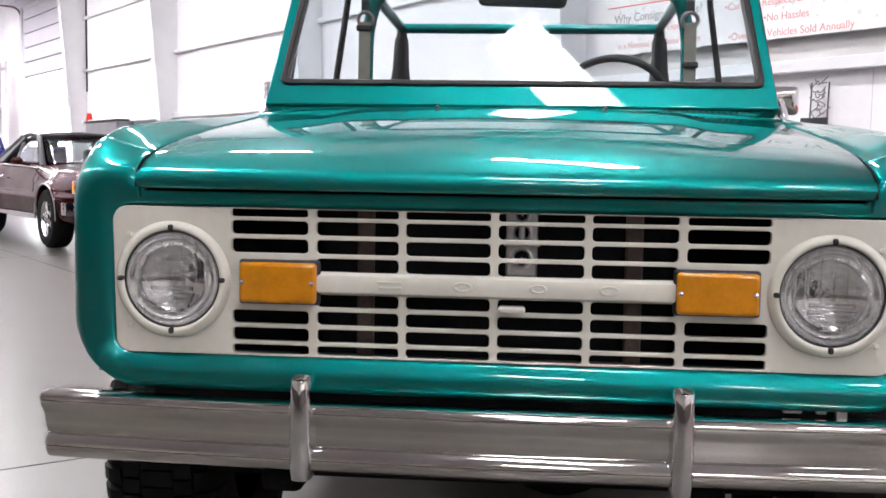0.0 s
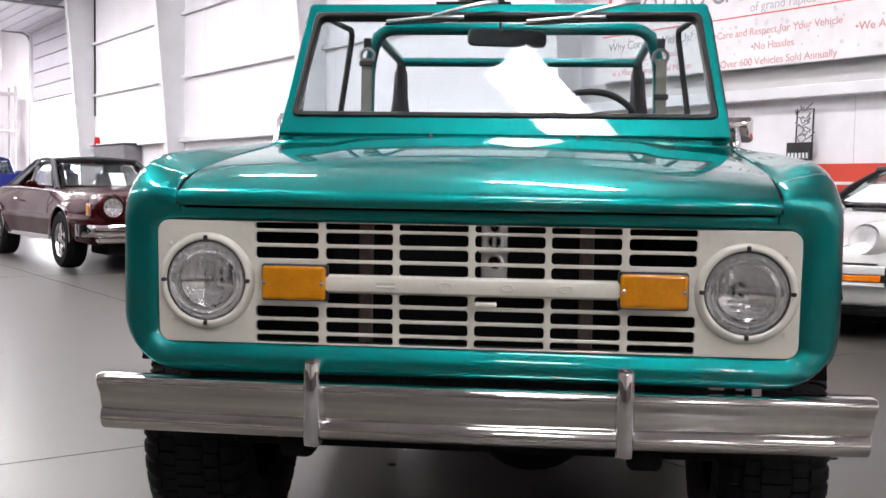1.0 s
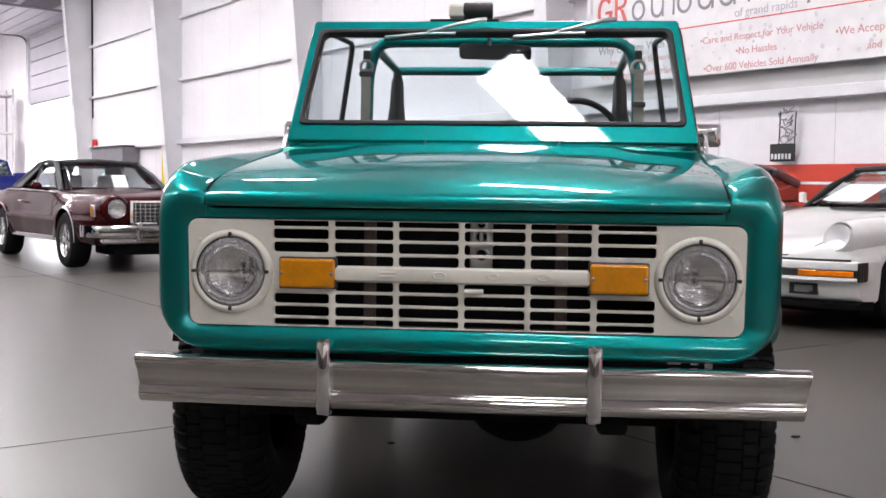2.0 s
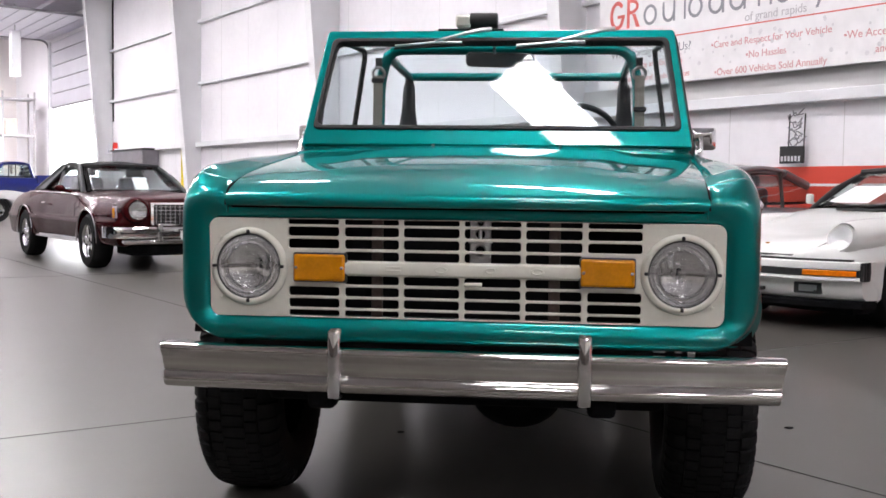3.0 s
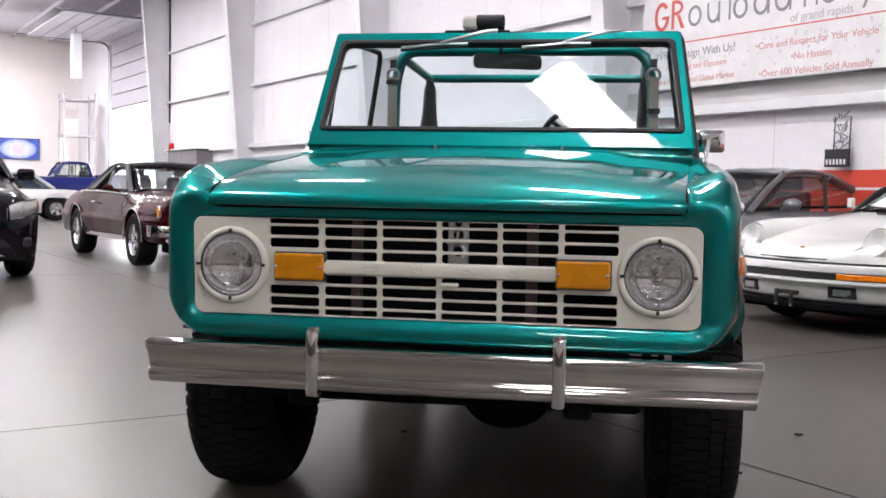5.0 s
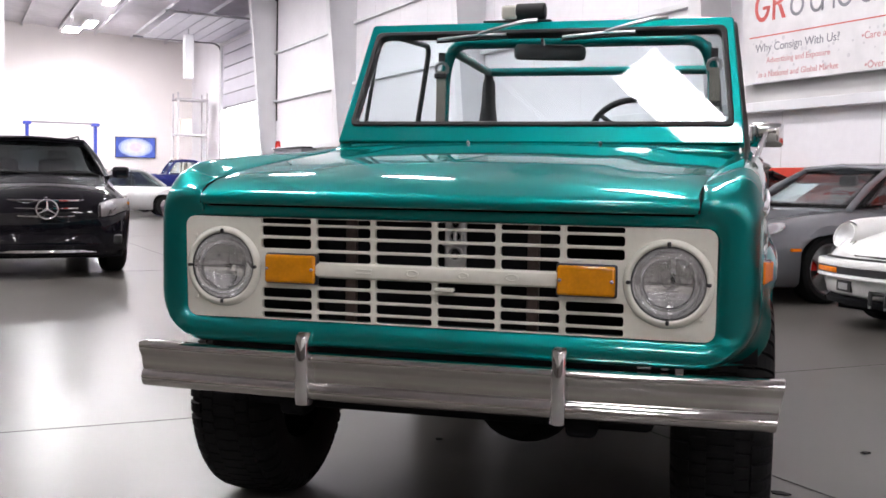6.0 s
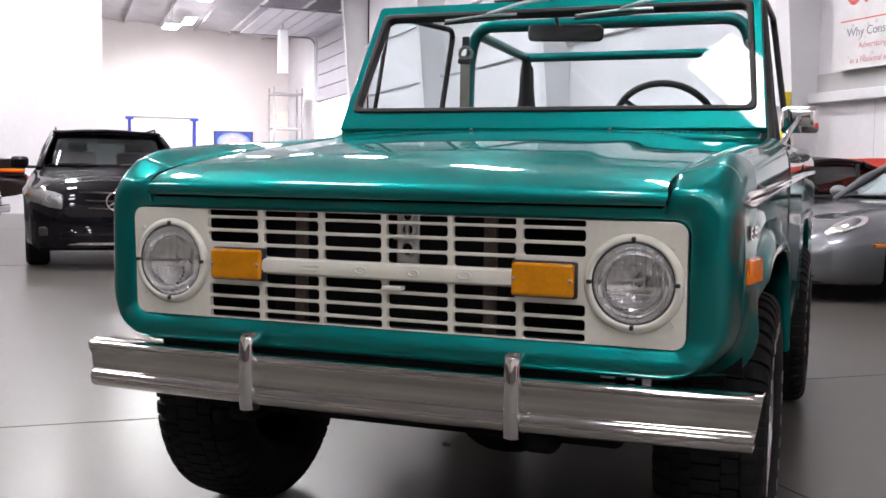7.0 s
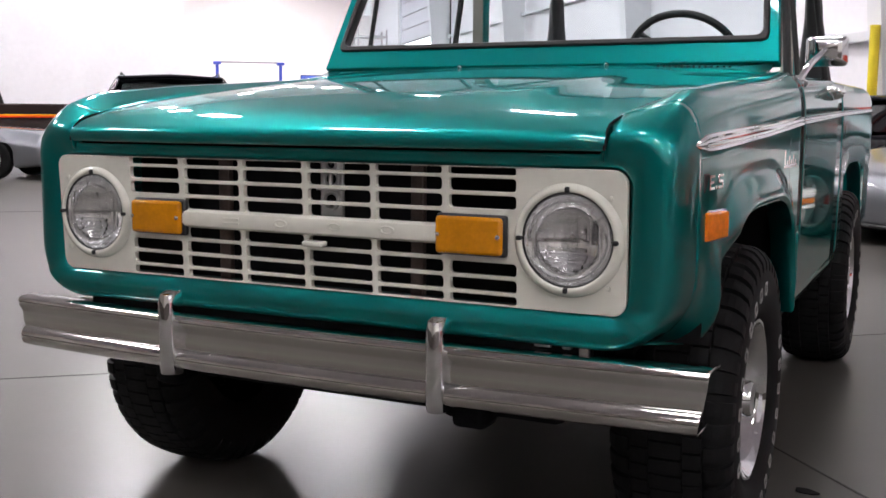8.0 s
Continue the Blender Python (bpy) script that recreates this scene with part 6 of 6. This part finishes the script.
def plain_saloon(name, label, at, turn, paint, high=0.0, cab=False):
    """An older saloon or pickup far across the hall."""
    car = thing(name, label, "car", "parked cars", at, turn)
    wheels, hub = (0.9, 3.6), 0.34
    T = ((0.0, 0.74, 0.36 + high, 0.60 + high, 0.70 + high, 0.01, 0.66), (0.05, 0.82, 0.32 + high, 0.64 + high, 0.82 + high, 0.02, 0.68), (0.5, 0.90, 0.28 + high, 0.70 + high, 0.90 + high, 0.03, 0.70), (1.7, 0.92, 0.26 + high, 0.72 + high, 0.95 + high, 0.03, 0.72), (3.9, 0.92, 0.28 + high, 0.72 + high, 0.95 + high, 0.02, 0.72), (4.6, 0.84, 0.36 + high, 0.66 + high, 0.84 + high, 0.01, 0.7), (4.8, 0.74, 0.42 + high, 0.6 + high, 0.74 + high, 0.01, 0.66))
    part("body", car_body(T, wheels, 0.40, hub, 40), paint, car, smooth=50)
    if cab:
        # an upright cab, and a bed with raised sides behind it
        greenhouse(car, ((1.62, 0.97 + high, 0.72), (1.92, 1.44 + high, 0.64), (2.72, 1.44 + high, 0.63), (2.86, 0.98 + high, 0.70)), paint, CLEAR, 0.03, post=0.55)
        part("cab_back", boxm(-0.70, 0.70, 2.84, 2.88, 0.80 + high, 1.0 + high), paint, car, bevel=0.01)
        for s in (1, -1):
            part("bed_side", boxm(*sorted((s * 0.78, s * 0.90)), 2.95, 4.76, 0.72 + high, 1.04 + high), paint, car, bevel=0.03, seg=3)
            part("front_fender", loft(bmesh.new(), [circle((s * cx, cy, cz + high), (0, 1, 0), cr, 20) for cx, cy, cz, cr in ((0.70, 0.06, 0.74, 0.10), (0.72, 0.2, 0.76, 0.18), (0.74, 0.7, 0.78, 0.21), (0.76, 1.2, 0.77, 0.19), (0.78, 1.55, 0.75, 0.12))], True, True, True), paint, car, smooth=60)
        part("tailgate", boxm(-0.78, 0.78, 4.70, 4.76, 0.72 + high, 1.02 + high), paint, car, bevel=0.02)
        part("bed_floor", boxm(-0.78, 0.78, 2.95, 4.7, 0.955 + high, 0.985 + high), BLACK, car, smooth=0)
    else:
        greenhouse(car, ((1.6, 0.96 + high, 0.70), (2.15, 1.42 + high, 0.58), (3.0, 1.42 + high, 0.56), (3.6, 0.97 + high, 0.66)), paint, TINT)
    part("bumper", boxm(-0.86, 0.86, -0.12, -0.03, 0.40 + high, 0.54 + high), CHROME, car, bevel=0.03)
    part("rear_bumper", boxm(-0.86, 0.86, 4.82, 4.9, 0.42 + high, 0.54 + high), CHROME, car, bevel=0.03)
    part("grille", boxm(-0.48, 0.48, -0.02, 0.02, 0.58 + high, 0.74 + high), STEEL, car, bevel=0.01)
    for s in (1, -1):
        round_lamp(car, (s * 0.62, 0.0, 0.68 + high), (0, -1, 0), 0.085, CHROME)
        part("tail_lamp", boxm(*sorted((s * 0.5, s * 0.7)), 4.79, 4.83, 0.6 + high, 0.72 + high), RED_LENS, car, bevel=0.01)
        for y in wheels:
            wheel(car, s * 0.78, y, hub, 0.22, s, 0.2, CHROME, 5)
    return car


D_NOSE = (-WALL_N.x, -WALL_N.y)
D = (0.66, -0.75)
coupe(origin((-5.39, 9.98), -1, D, 0.98, 0.80), facing(D))
D = (0.65, -0.76)
people_carrier(origin((-6.1, 8.2), 1, D, 0.92, 0.80), facing(D))
classic_sports_car(origin((3.031, 5.609), 1, D_NOSE, 0.66, 0.70), facing(D_NOSE))
modern_sports_car(origin((1.71, 7.88), 1, D_NOSE, 0.95, 0.775), facing(D_NOSE))
modern_sports_car(origin((0.15, 10.0), 1, D_NOSE, 0.95, 0.775), facing(D_NOSE), SUV_BLACK, "black sports coupe parked beside the grey sports car")
D = (-0.8, -0.6)
plain_saloon("saloon", "silver older low car with red tail lamps", origin((-15.0, 25.3), 1, D, 3.6, 0.78), facing(D), PALE_SILVER, -0.06)
plain_saloon("pickup", "blue lifted pickup truck parked near the door", (-17.3 - 0.8 * 2.6, 31.2 - 0.6 * 2.6, 0), facing(D), BLUE, 0.35, True)
plain_saloon("saloon", "dark grey saloon with chrome bumper beside the people carrier", origin((-12.9, 10.6), -1, (0.92, 0.38), 0.9, 0.78), facing((0.92, 0.38)), SILVER, -0.08)
old = plain_saloon("pickup", "dark brown classic pickup with an orange stripe", (-16.9, 10.55, 0), facing((-0.75, -0.66)), BROWN, 0.24, True)
for s in (1, -1):
    for z0, z1, paint in ((1.030, 1.048, RED), (1.048, 1.074, ORANGE_PAINT), (1.074, 1.09, YELLOW_STRIPE)):
        part("stripe", boxm(*sorted((s * 0.86, s * 0.92)), 0.4, 4.75, z0 + 0.001, z1 - 0.001), paint, old, smooth=0)
# ---- things on the walls and far across the hall ----
BANNER = mat("banner_vinyl", (0.80, 0.78, 0.79), 0.5, 0, 0.05, 3.0, bump=0.05, bscale=6)
INK_TEXT = mat("faded_red_print", (0.62, 0.30, 0.31), 0.6, 0, 0.1, 9)
INK_RED = mat("red_print", (0.66, 0.13, 0.12), 0.6, 0, 0.1, 9)
INK_GREY = mat("grey_print", (0.27, 0.27, 0.30), 0.6, 0, 0.1, 9)
INK_SOFT = mat("soft_grey_print", (0.50, 0.47, 0.49), 0.6, 0, 0.1, 9)
INK_SPOT = mat("pale_dots_print", (0.66, 0.64, 0.66), 0.6, 0, 0.1, 9)
DOOR_SKIN = mat("door_skin", (0.62, 0.60, 0.66), 0.5, 0, 0.04, 1.5)
RED_WALL = mat("red_wall_paint", (0.60, 0.055, 0.03), 0.5, 0, 0.06, 2, bump=0.05)
YELLOW = mat("yellow_paint", (0.75, 0.58, 0.02), 0.45, 0, 0.08, 5)
RACK_GREY = mat("pale_grey_steel", (0.48, 0.45, 0.47), 0.5, 0, 0.1, 5)
GREY_BOX = mat("grey_enamel", (0.20, 0.19, 0.21), 0.5, 0, 0.1, 5)
LIFT_BLUE = mat("blue_enamel", (0.03, 0.05, 0.32), 0.4, 0, 0.08, 4)
POSTER_BLUE = mat("poster_blue", (0.05, 0.10, 0.50), 0.4, 0, 0.4, 2.5)
POSTER_PALE = mat("poster_pale", (0.70, 0.72, 0.85), 0.4, 0, 0.15, 6)


def on_wall(s, z, out=0.0):
    """A point on the side wall, out metres into the hall."""
    return HALL @ Vector((-out, s, z))


# red lower wall with a white stripe behind the sports cars
low = setting(part("wall_low_panel", hall_box(-0.02, 0, -20, 0.45, 0.35, 1.365), RED_WALL, smooth=0), "red painted lower wall panel", "wall panel")
part("stripe", hall_box(-0.024, -0.02, -20, 0.45, 1.14, 1.17), FRAME_WHITE, low, smooth=0)

# black strip paints in the shade seen beneath the parked cars
setting(part("baseboard", hall_box(-0.03, 0, -20, 0.45, 0, 0.348), BLACK, smooth=0), "black strip low on the wall, standing in for shade under the cars", "baseboard")
BAN_OUT = 0.17
banner = thing("banner", "white vinyl dealership banner with red and grey print", "banner")
part("sheet", hall_box(-BAN_OUT, -BAN_OUT + 0.012, -9.0, 0.03, 2.465, 4.35), BANNER, banner, smooth=0)


def print_box(name, s0, s1, z0, z1, ink):
    return part(name, hall_box(-BAN_OUT - 0.004, -BAN_OUT, s1, s0, z0, z1), ink, banner, smooth=0)


def print_shape(name, loops, ink):
    """loops: an outline and its holes in (distance along the banner, height)."""
    return part(name, plate(loops[0], loops[1:], lambda u, v, d: on_wall(-u, v, BAN_OUT + 0.001 + d), 0.003), ink, banner, smooth=0)


def ring_loops(c, z, rx, rz, t, a0=0.0, a1=360.0, n=28):
    """A ring, or an open arc of one, as print."""
    if a1 - a0 >= 360:
        return [[(c + rx * math.cos(2 * math.pi * i / n), z + rz * math.sin(2 * math.pi * i / n)) for i in range(n)], [(c + (rx - t) * math.cos(2 * math.pi * i / n), z + (rz - t) * math.sin(2 * math.pi * i / n)) for i in range(n)]]
    ang = [radians(a0 + (a1 - a0) * i / n) for i in range(n + 1)]
    return [[(c + rx * math.cos(a), z + rz * math.sin(a)) for a in ang] + [(c + (rx - t) * math.cos(a), z + (rz - t) * math.sin(a)) for a in reversed(ang)]]


# dealer's mark: plain rings and stems in red and grey
Z0 = 3.255
print_shape("mark", ring_loops(0.325, Z0 + 0.19, 0.14, 0.195, 0.055, 40, 360), INK_RED)
print_box("mark", -0.33, -0.465, Z0 + 0.15, Z0 + 0.19, INK_RED)
print_box("mark", -0.51, -0.56, Z0, Z0 + 0.38, INK_RED)
print_shape("mark", ring_loops(0.575, Z0 + 0.28, 0.15, 0.10, 0.045, -95, 95), INK_RED)
print_shape("mark", [[(0.605, Z0 + 0.18), (0.665, Z0 + 0.18), (0.755, Z0), (0.69, Z0)]], INK_RED)
x = 0.94
for kind in "oulo" + "ooll" + "oly":
    t = 0.038
    if kind == "o":
        print_shape("mark", ring_loops(x, Z0 + 0.13, 0.12, 0.135, t), INK_GREY)
        if random.random() < 0.5:
            print_box("mark", -x - 0.10, -x - 0.13, Z0, Z0 + 0.26, INK_GREY)
        x += 0.33
    elif kind == "u":
        print_shape("mark", ring_loops(x, Z0 + 0.12, 0.11, 0.125, t, 180, 360), INK_GREY)
        print_box("mark", -x + 0.11, -x + 0.08, Z0 + 0.12, Z0 + 0.26, INK_GREY)
        print_box("mark", -x - 0.08, -x - 0.11, Z0, Z0 + 0.26, INK_GREY)
        x += 0.28
    elif kind == "l":
        print_box("mark", -x + 0.02, -x - 0.01, Z0, Z0 + 0.38, INK_GREY)
        x += 0.17
    else:
        print_shape("mark", [[(x - 0.1, Z0 + 0.26), (x - 0.065, Z0 + 0.26), (x + 0.03, Z0 + 0.06), (x, Z0 + 0.02)]], INK_GREY)
        print_shape("mark", [[(x + 0.13, Z0 + 0.26), (x + 0.095, Z0 + 0.26), (x - 0.06, Z0 - 0.12), (x - 0.025, Z0 - 0.12)]], INK_GREY)
        x += 0.3
print_box("rule", -0.10, -6.5, 3.055, 3.07, INK_RED)


def words(text, s, z, size, ink):
    cu = bpy.data.curves.new("text", "FONT")
    cu.body, cu.size, cu.extrude = text, size, 0.0015
    tmp = bpy.data.objects.new("text", cu)
    me = bpy.data.meshes.new_from_object(tmp)
    bpy.data.objects.remove(tmp)
    me.materials.clear()
    me.materials.append(ink)
    ob = tagged(new("lettering", me), kind="stuff")
    ob.parent = banner
    m = Matrix((-WALL_U, Vector((0, 0, 1)), -WALL_N)).transposed().to_4x4()
    ob.matrix_world = Matrix.Translation(on_wall(s, z, BAN_OUT + 0.003)) @ m
    return ob


words("of grand rapids", -2.50, 3.105, 0.145, INK_SOFT)
words("Why Consign With Us?", -0.22, 2.865, 0.15, INK_GREY)
words("Advertising and Exposure", -0.43, 2.71, 0.105, INK_TEXT)
words("in a National and Global Market", -0.29, 2.535, 0.105, INK_TEXT)
words("\u2022Care and Respect for Your Vehicle", -1.99, 2.835, 0.118, INK_TEXT)
words("\u2022No Hassles", -2.53, 2.665, 0.118, INK_TEXT)
words("\u2022Over 600 Vehicles Sold Annually", -2.05, 2.495, 0.118, INK_TEXT)
words("\u2022We Accept", -3.86, 2.74, 0.125, INK_TEXT)
words("and", -4.25, 2.56, 0.118, INK_TEXT)
rng = random.Random(4)
bm = bmesh.new()
for i in range(150):
    s, z = -rng.uniform(0.15, 8.6), rng.uniform(2.52, 3.02)
    r = rng.uniform(0.012, 0.03)
    vs = [bm.verts.new(on_wall(s + r * math.cos(a), z + r * math.sin(a), BAN_OUT + 0.0015)) for a in [math.pi * k / 4 for k in range(8)]]
    bm.faces.new(vs)
tagged(part("printed_dots", bm, INK_SPOT, banner, smooth=0), kind="stuff")

# unlit neon sign on the wall
neon = thing("neon_sign", "unlit neon tube sign over a small black panel", "sign")
part("panel", hall_box(-0.12, -0.08, -3.34, -3.02, 1.40, 1.60), BLACK, neon, bevel=0.005)
for i in range(6):
    w = 0.026
    s = -3.045 - 0.047 * i
    part("unreadable_letter", hall_box(-0.126, -0.121, s - w, s, 1.425, 1.485), FRAME_WHITE, neon, smooth=0)
for i in range(11):
    pts, s, z = [], -3.12 - 0.03 * (i % 4), 1.62 + 0.035 * i
    for k in range(5):
        pts.append(on_wall(s - 0.06 * k * rng.uniform(0.3, 1.0), z + rng.uniform(-0.05, 0.06), 0.10 + 0.02 * rng.random()))
    part("tube", tube(bmesh.new(), bent(pts, 0.03, 3), 0.007, 6), GREY_BOX, neon)
for s in (-3.12, -3.33):
    part("support", tube(bmesh.new(), [on_wall(s, 1.6, 0.09), on_wall(s - 0.01, 1.97, 0.09)], 0.008, 6), BLACK, neon)

# yellow pipes beside the columns
PIPE_S = 0.41
for s, z0, z1, out in ((15.95, 0.0, 2.2, 0.22), (PIPE_S, 0.0, 2.22, 0.56)):
    ob = thing("pipe_guard", "yellow painted steel pipe guard beside a column", "pipe guard", "pipe guards")
    part("pipe", rod(bmesh.new(), on_wall(s, z0, out), on_wall(s, z1, out), 0.06, seg=20), YELLOW, ob)
    part("foot_plate", hall_box(-out - 0.1, -out + 0.1, s - 0.1, s + 0.1, 0, 0.015), YELLOW, ob, smooth=0)

box_ob = thing("wall_cabinet", "low grey steel cabinet on the side wall", "cabinet")
part("body", hall_box(-0.5, -0.02, 18.4, 21.2, 1.55, 2.1), GREY_BOX, box_ob, bevel=0.02)
part("lid", hall_box(-0.54, -0.02, 18.35, 21.25, 2.1, 2.14), BLACK, box_ob, bevel=0.01)
lamp_ob = thing("warning_light", "small red warning light on the wall", "warning light")
part("base", hall_box(-0.14, -0.02, 22.05, 22.3, 2.08, 2.16), GREY_BOX, lamp_ob, smooth=0)
part("dome", rod(bmesh.new(), on_wall(22.17, 2.16, 0.1), on_wall(22.17, 2.42, 0.1), 0.10, 0.07), RED_LENS, lamp_ob)

# sectional door, part open, running up and back under the roof
door = tagged(new("door_1"), "white sectional overhead door, part open", "overhead door", kind="structure")
z = 4.0
for i in range(5):
    part("panel", hall_box(0.02, 0.07, OPEN0 - 0.1, OPEN1 + 0.1, z, z + 0.475), DOOR_SKIN, door, bevel=0.012)
    z += 0.51
part("backing", hall_box(0.075, 0.09, OPEN0 - 0.1, OPEN1 + 0.1, 4.0, 6.5), GREY_BOX, door, smooth=0)
part("bottom_seal", hall_box(0.02, 0.07, OPEN0 - 0.1, OPEN1 + 0.1, 3.94, 3.998), GREY_BOX, door, smooth=0)
for i in range(6):
    part("panel", hall_box(-0.475 - 0.51 * i, -0.51 * i - 0.0, OPEN0 - 0.1, OPEN1 + 0.1, 6.52, 6.56), DOOR_SKIN, door, bevel=0.012)
for s in (OPEN0 - 0.16, OPEN1 + 0.16):
    part("track", tube(bmesh.new(), bent([on_wall(s, 0.1, 0.03), on_wall(s, 6.5, 0.03), on_wall(s, 6.56, 3.4)], 0.4, 6), 0.04, 8), GREY_BOX, door)
part("spring_shaft", rod(bmesh.new(), on_wall(OPEN0 - 0.3, 6.75, 0.2), on_wall(OPEN1 + 0.3, 6.75, 0.2), 0.06), GREY_BOX, door)
for s0, s1 in ((OPEN0 - 0.22, OPEN0), (OPEN1, OPEN1 + 0.22)):
    setting(part("trim", hall_box(-0.06, 0, s0, s1, 0, 6.45), FRAME_WHITE, smooth=0), "white door jamb", "door jamb")

# hanging air curtain beside the door
hang = thing("air_duct", "white hanging air duct near the overhead door", "air duct")
part("duct", hall_box(-2.12, -1.80, 27.0, 27.4, 4.75, 6.3), FRAME_WHITE, hang, bevel=0.03)
part("hanger", rod(bmesh.new(), on_wall(27.2, 6.3, 1.96), on_wall(27.2, 7.25, 1.96), 0.02), STEEL, hang)

# end wall: screen, lift, shelving
N_S = S1 - 0.02
poster = thing("wall_screen", "blue and white picture panel on the end wall", "picture")
part("backing", hall_box(-3.30, -1.60, N_S - 0.06, N_S, 2.05, 2.95), BLACK, poster, smooth=0)
part("picture", hall_box(-3.27, -1.63, N_S - 0.07, N_S - 0.061, 2.08, 2.92), POSTER_BLUE, poster, smooth=0)
for k, (w, h, col) in enumerate(((0.72, 0.40, (0.30, 0.38, 0.66)), (0.62, 0.36, (0.48, 0.55, 0.76)), (0.52, 0.31, (0.62, 0.66, 0.80)), (0.40, 0.24, (0.72, 0.70, 0.80)), (0.26, 0.16, (0.76, 0.60, 0.70)))):
    part("pale_glow_print", plate([(w * math.cos(a), h * math.sin(a)) for a in [math.pi * i / 16 for i in range(32)]], [], lambda u, v, d: HALL @ Vector((-2.45 + u, N_S - 0.072 - 0.003 * k - d, 2.5 + v)), 0.002), mat("poster_tone", col, 0.6, 0, 0.12, 5), poster, smooth=0)
lift = thing("car_lift", "blue two-post car lift", "car lift")
for lat in (-7.0, -4.45):
    part("post", hall_box(lat - 0.06, lat + 0.06, 33.0, 33.25, 0, 3.2), LIFT_BLUE, lift, bevel=0.02)
    part("head", hall_box(lat - 0.15, lat + 0.15, 32.95, 33.3, 3.2, 3.32), LIFT_BLUE, lift, bevel=0.02)
part("crossbeam", hall_box(-7.0, -4.45, 33.1, 33.2, 3.27, 3.33), GREY_BOX, lift, smooth=0)
rack = thing("storage_rack", "grey steel pallet rack with boxes by the end wall", "rack")
for lat in (-1.55, -0.4):
    for s in (31.2, 32.2):
        part("upright", hall_box(lat - 0.03, lat + 0.03, s - 0.03, s + 0.03, 0, 4.6), RACK_GREY, rack, smooth=0)
for z in (1.4, 2.9, 4.3):
    part("shelf", hall_box(-1.6, -0.35, 31.15, 32.25, z, z + 0.06), RACK_GREY, rack, smooth=0)
for i, (lat, z, h) in enumerate(((-1.5, 1.48, 0.5), (-0.95, 1.48, 0.35), (-1.2, 2.98, 0.6))):
    crate = thing("storage_box", "cardboard storage box on the steel rack", "box", "boxes on the rack")
    part("carton", hall_box(lat - 0.22, lat + 0.22, 31.4, 32.0, z, z + h), mat("cardboard", (0.62, 0.52, 0.46), 0.8, 0, 0.1, 8), crate, bevel=0.01)
    part("tape", hall_box(lat - 0.03, lat + 0.03, 31.395, 32.005, z + h, z + h + 0.002), POSTER_PALE, crate, smooth=0)
shelf = thing("workbench", "dark workbench with parts along the end wall", "bench")
part("top", hall_box(-6.2, -1.9, N_S - 0.7, N_S - 0.05, 0.9, 0.96), GREY_BOX, shelf, bevel=0.01)
for lat in (-6.1, -4.1, -2.0):
    part("leg", hall_box(lat - 0.05, lat + 0.05, N_S - 0.65, N_S - 0.1, 0, 0.9), GREY_BOX, shelf, smooth=0)
for i in range(5):
    lat = -5.9 + 0.85 * i
    part_box = thing("parts_bin", "dark parts bin on the workbench", "bin", "bins on the bench")
    part("tub", hall_box(lat, lat + 0.5, N_S - 0.55, N_S - 0.15, 0.96, 1.3 + 0.1 * (i % 3)), BROWN if i % 2 else GREY_BOX, part_box, bevel=0.02)
    part("rim", hall_box(lat - 0.02, lat + 0.52, N_S - 0.57, N_S - 0.13, 1.3 + 0.1 * (i % 3), 1.33 + 0.1 * (i % 3)), BLACK, part_box, smooth=0)

# saw-cut joints in the floor
for k in range(-2, 5):
    s = -6.41 + 7.95 * k
    setting(part("floor_joint", hall_box(LAT0, -0.05, s - 0.004, s + 0.004, 0.0, 0.0012), JOINT, smooth=0), "dark saw-cut joint in the concrete", "floor joint")
for k in range(3):
    lat = -7.0 - 7.0 * k
    setting(part("floor_joint", hall_box(lat - 0.004, lat + 0.004, S0, S1, 0.0013, 0.0025), JOINT, smooth=0), "dark saw-cut joint in the concrete", "floor joint")

# scraps on the floor beside the vehicle
for x, y, w, h, a in ((1.34, 1.81, 0.02, 0.014, 20), (0.97, 1.1, 0.034, 0.02, -20), (-0.36, 1.48, 0.014, 0.012, 0)):
    scrap = thing("floor_scrap", "small dark rubber scrap lying on the concrete", "scrap", "scraps on the floor", (x, y, 0), a)
    part("chip", plate([(w * (1 + 0.18 * math.sin(5 * b)) * math.cos(b), h * (1 + 0.15 * math.cos(3 * b)) * math.sin(b)) for b in [2 * math.pi * k / 14 for k in range(14)]], [], lambda u, v, d: Vector((u, v, 0.0005 + d)), 0.004), RUBBER, scrap, smooth=0)
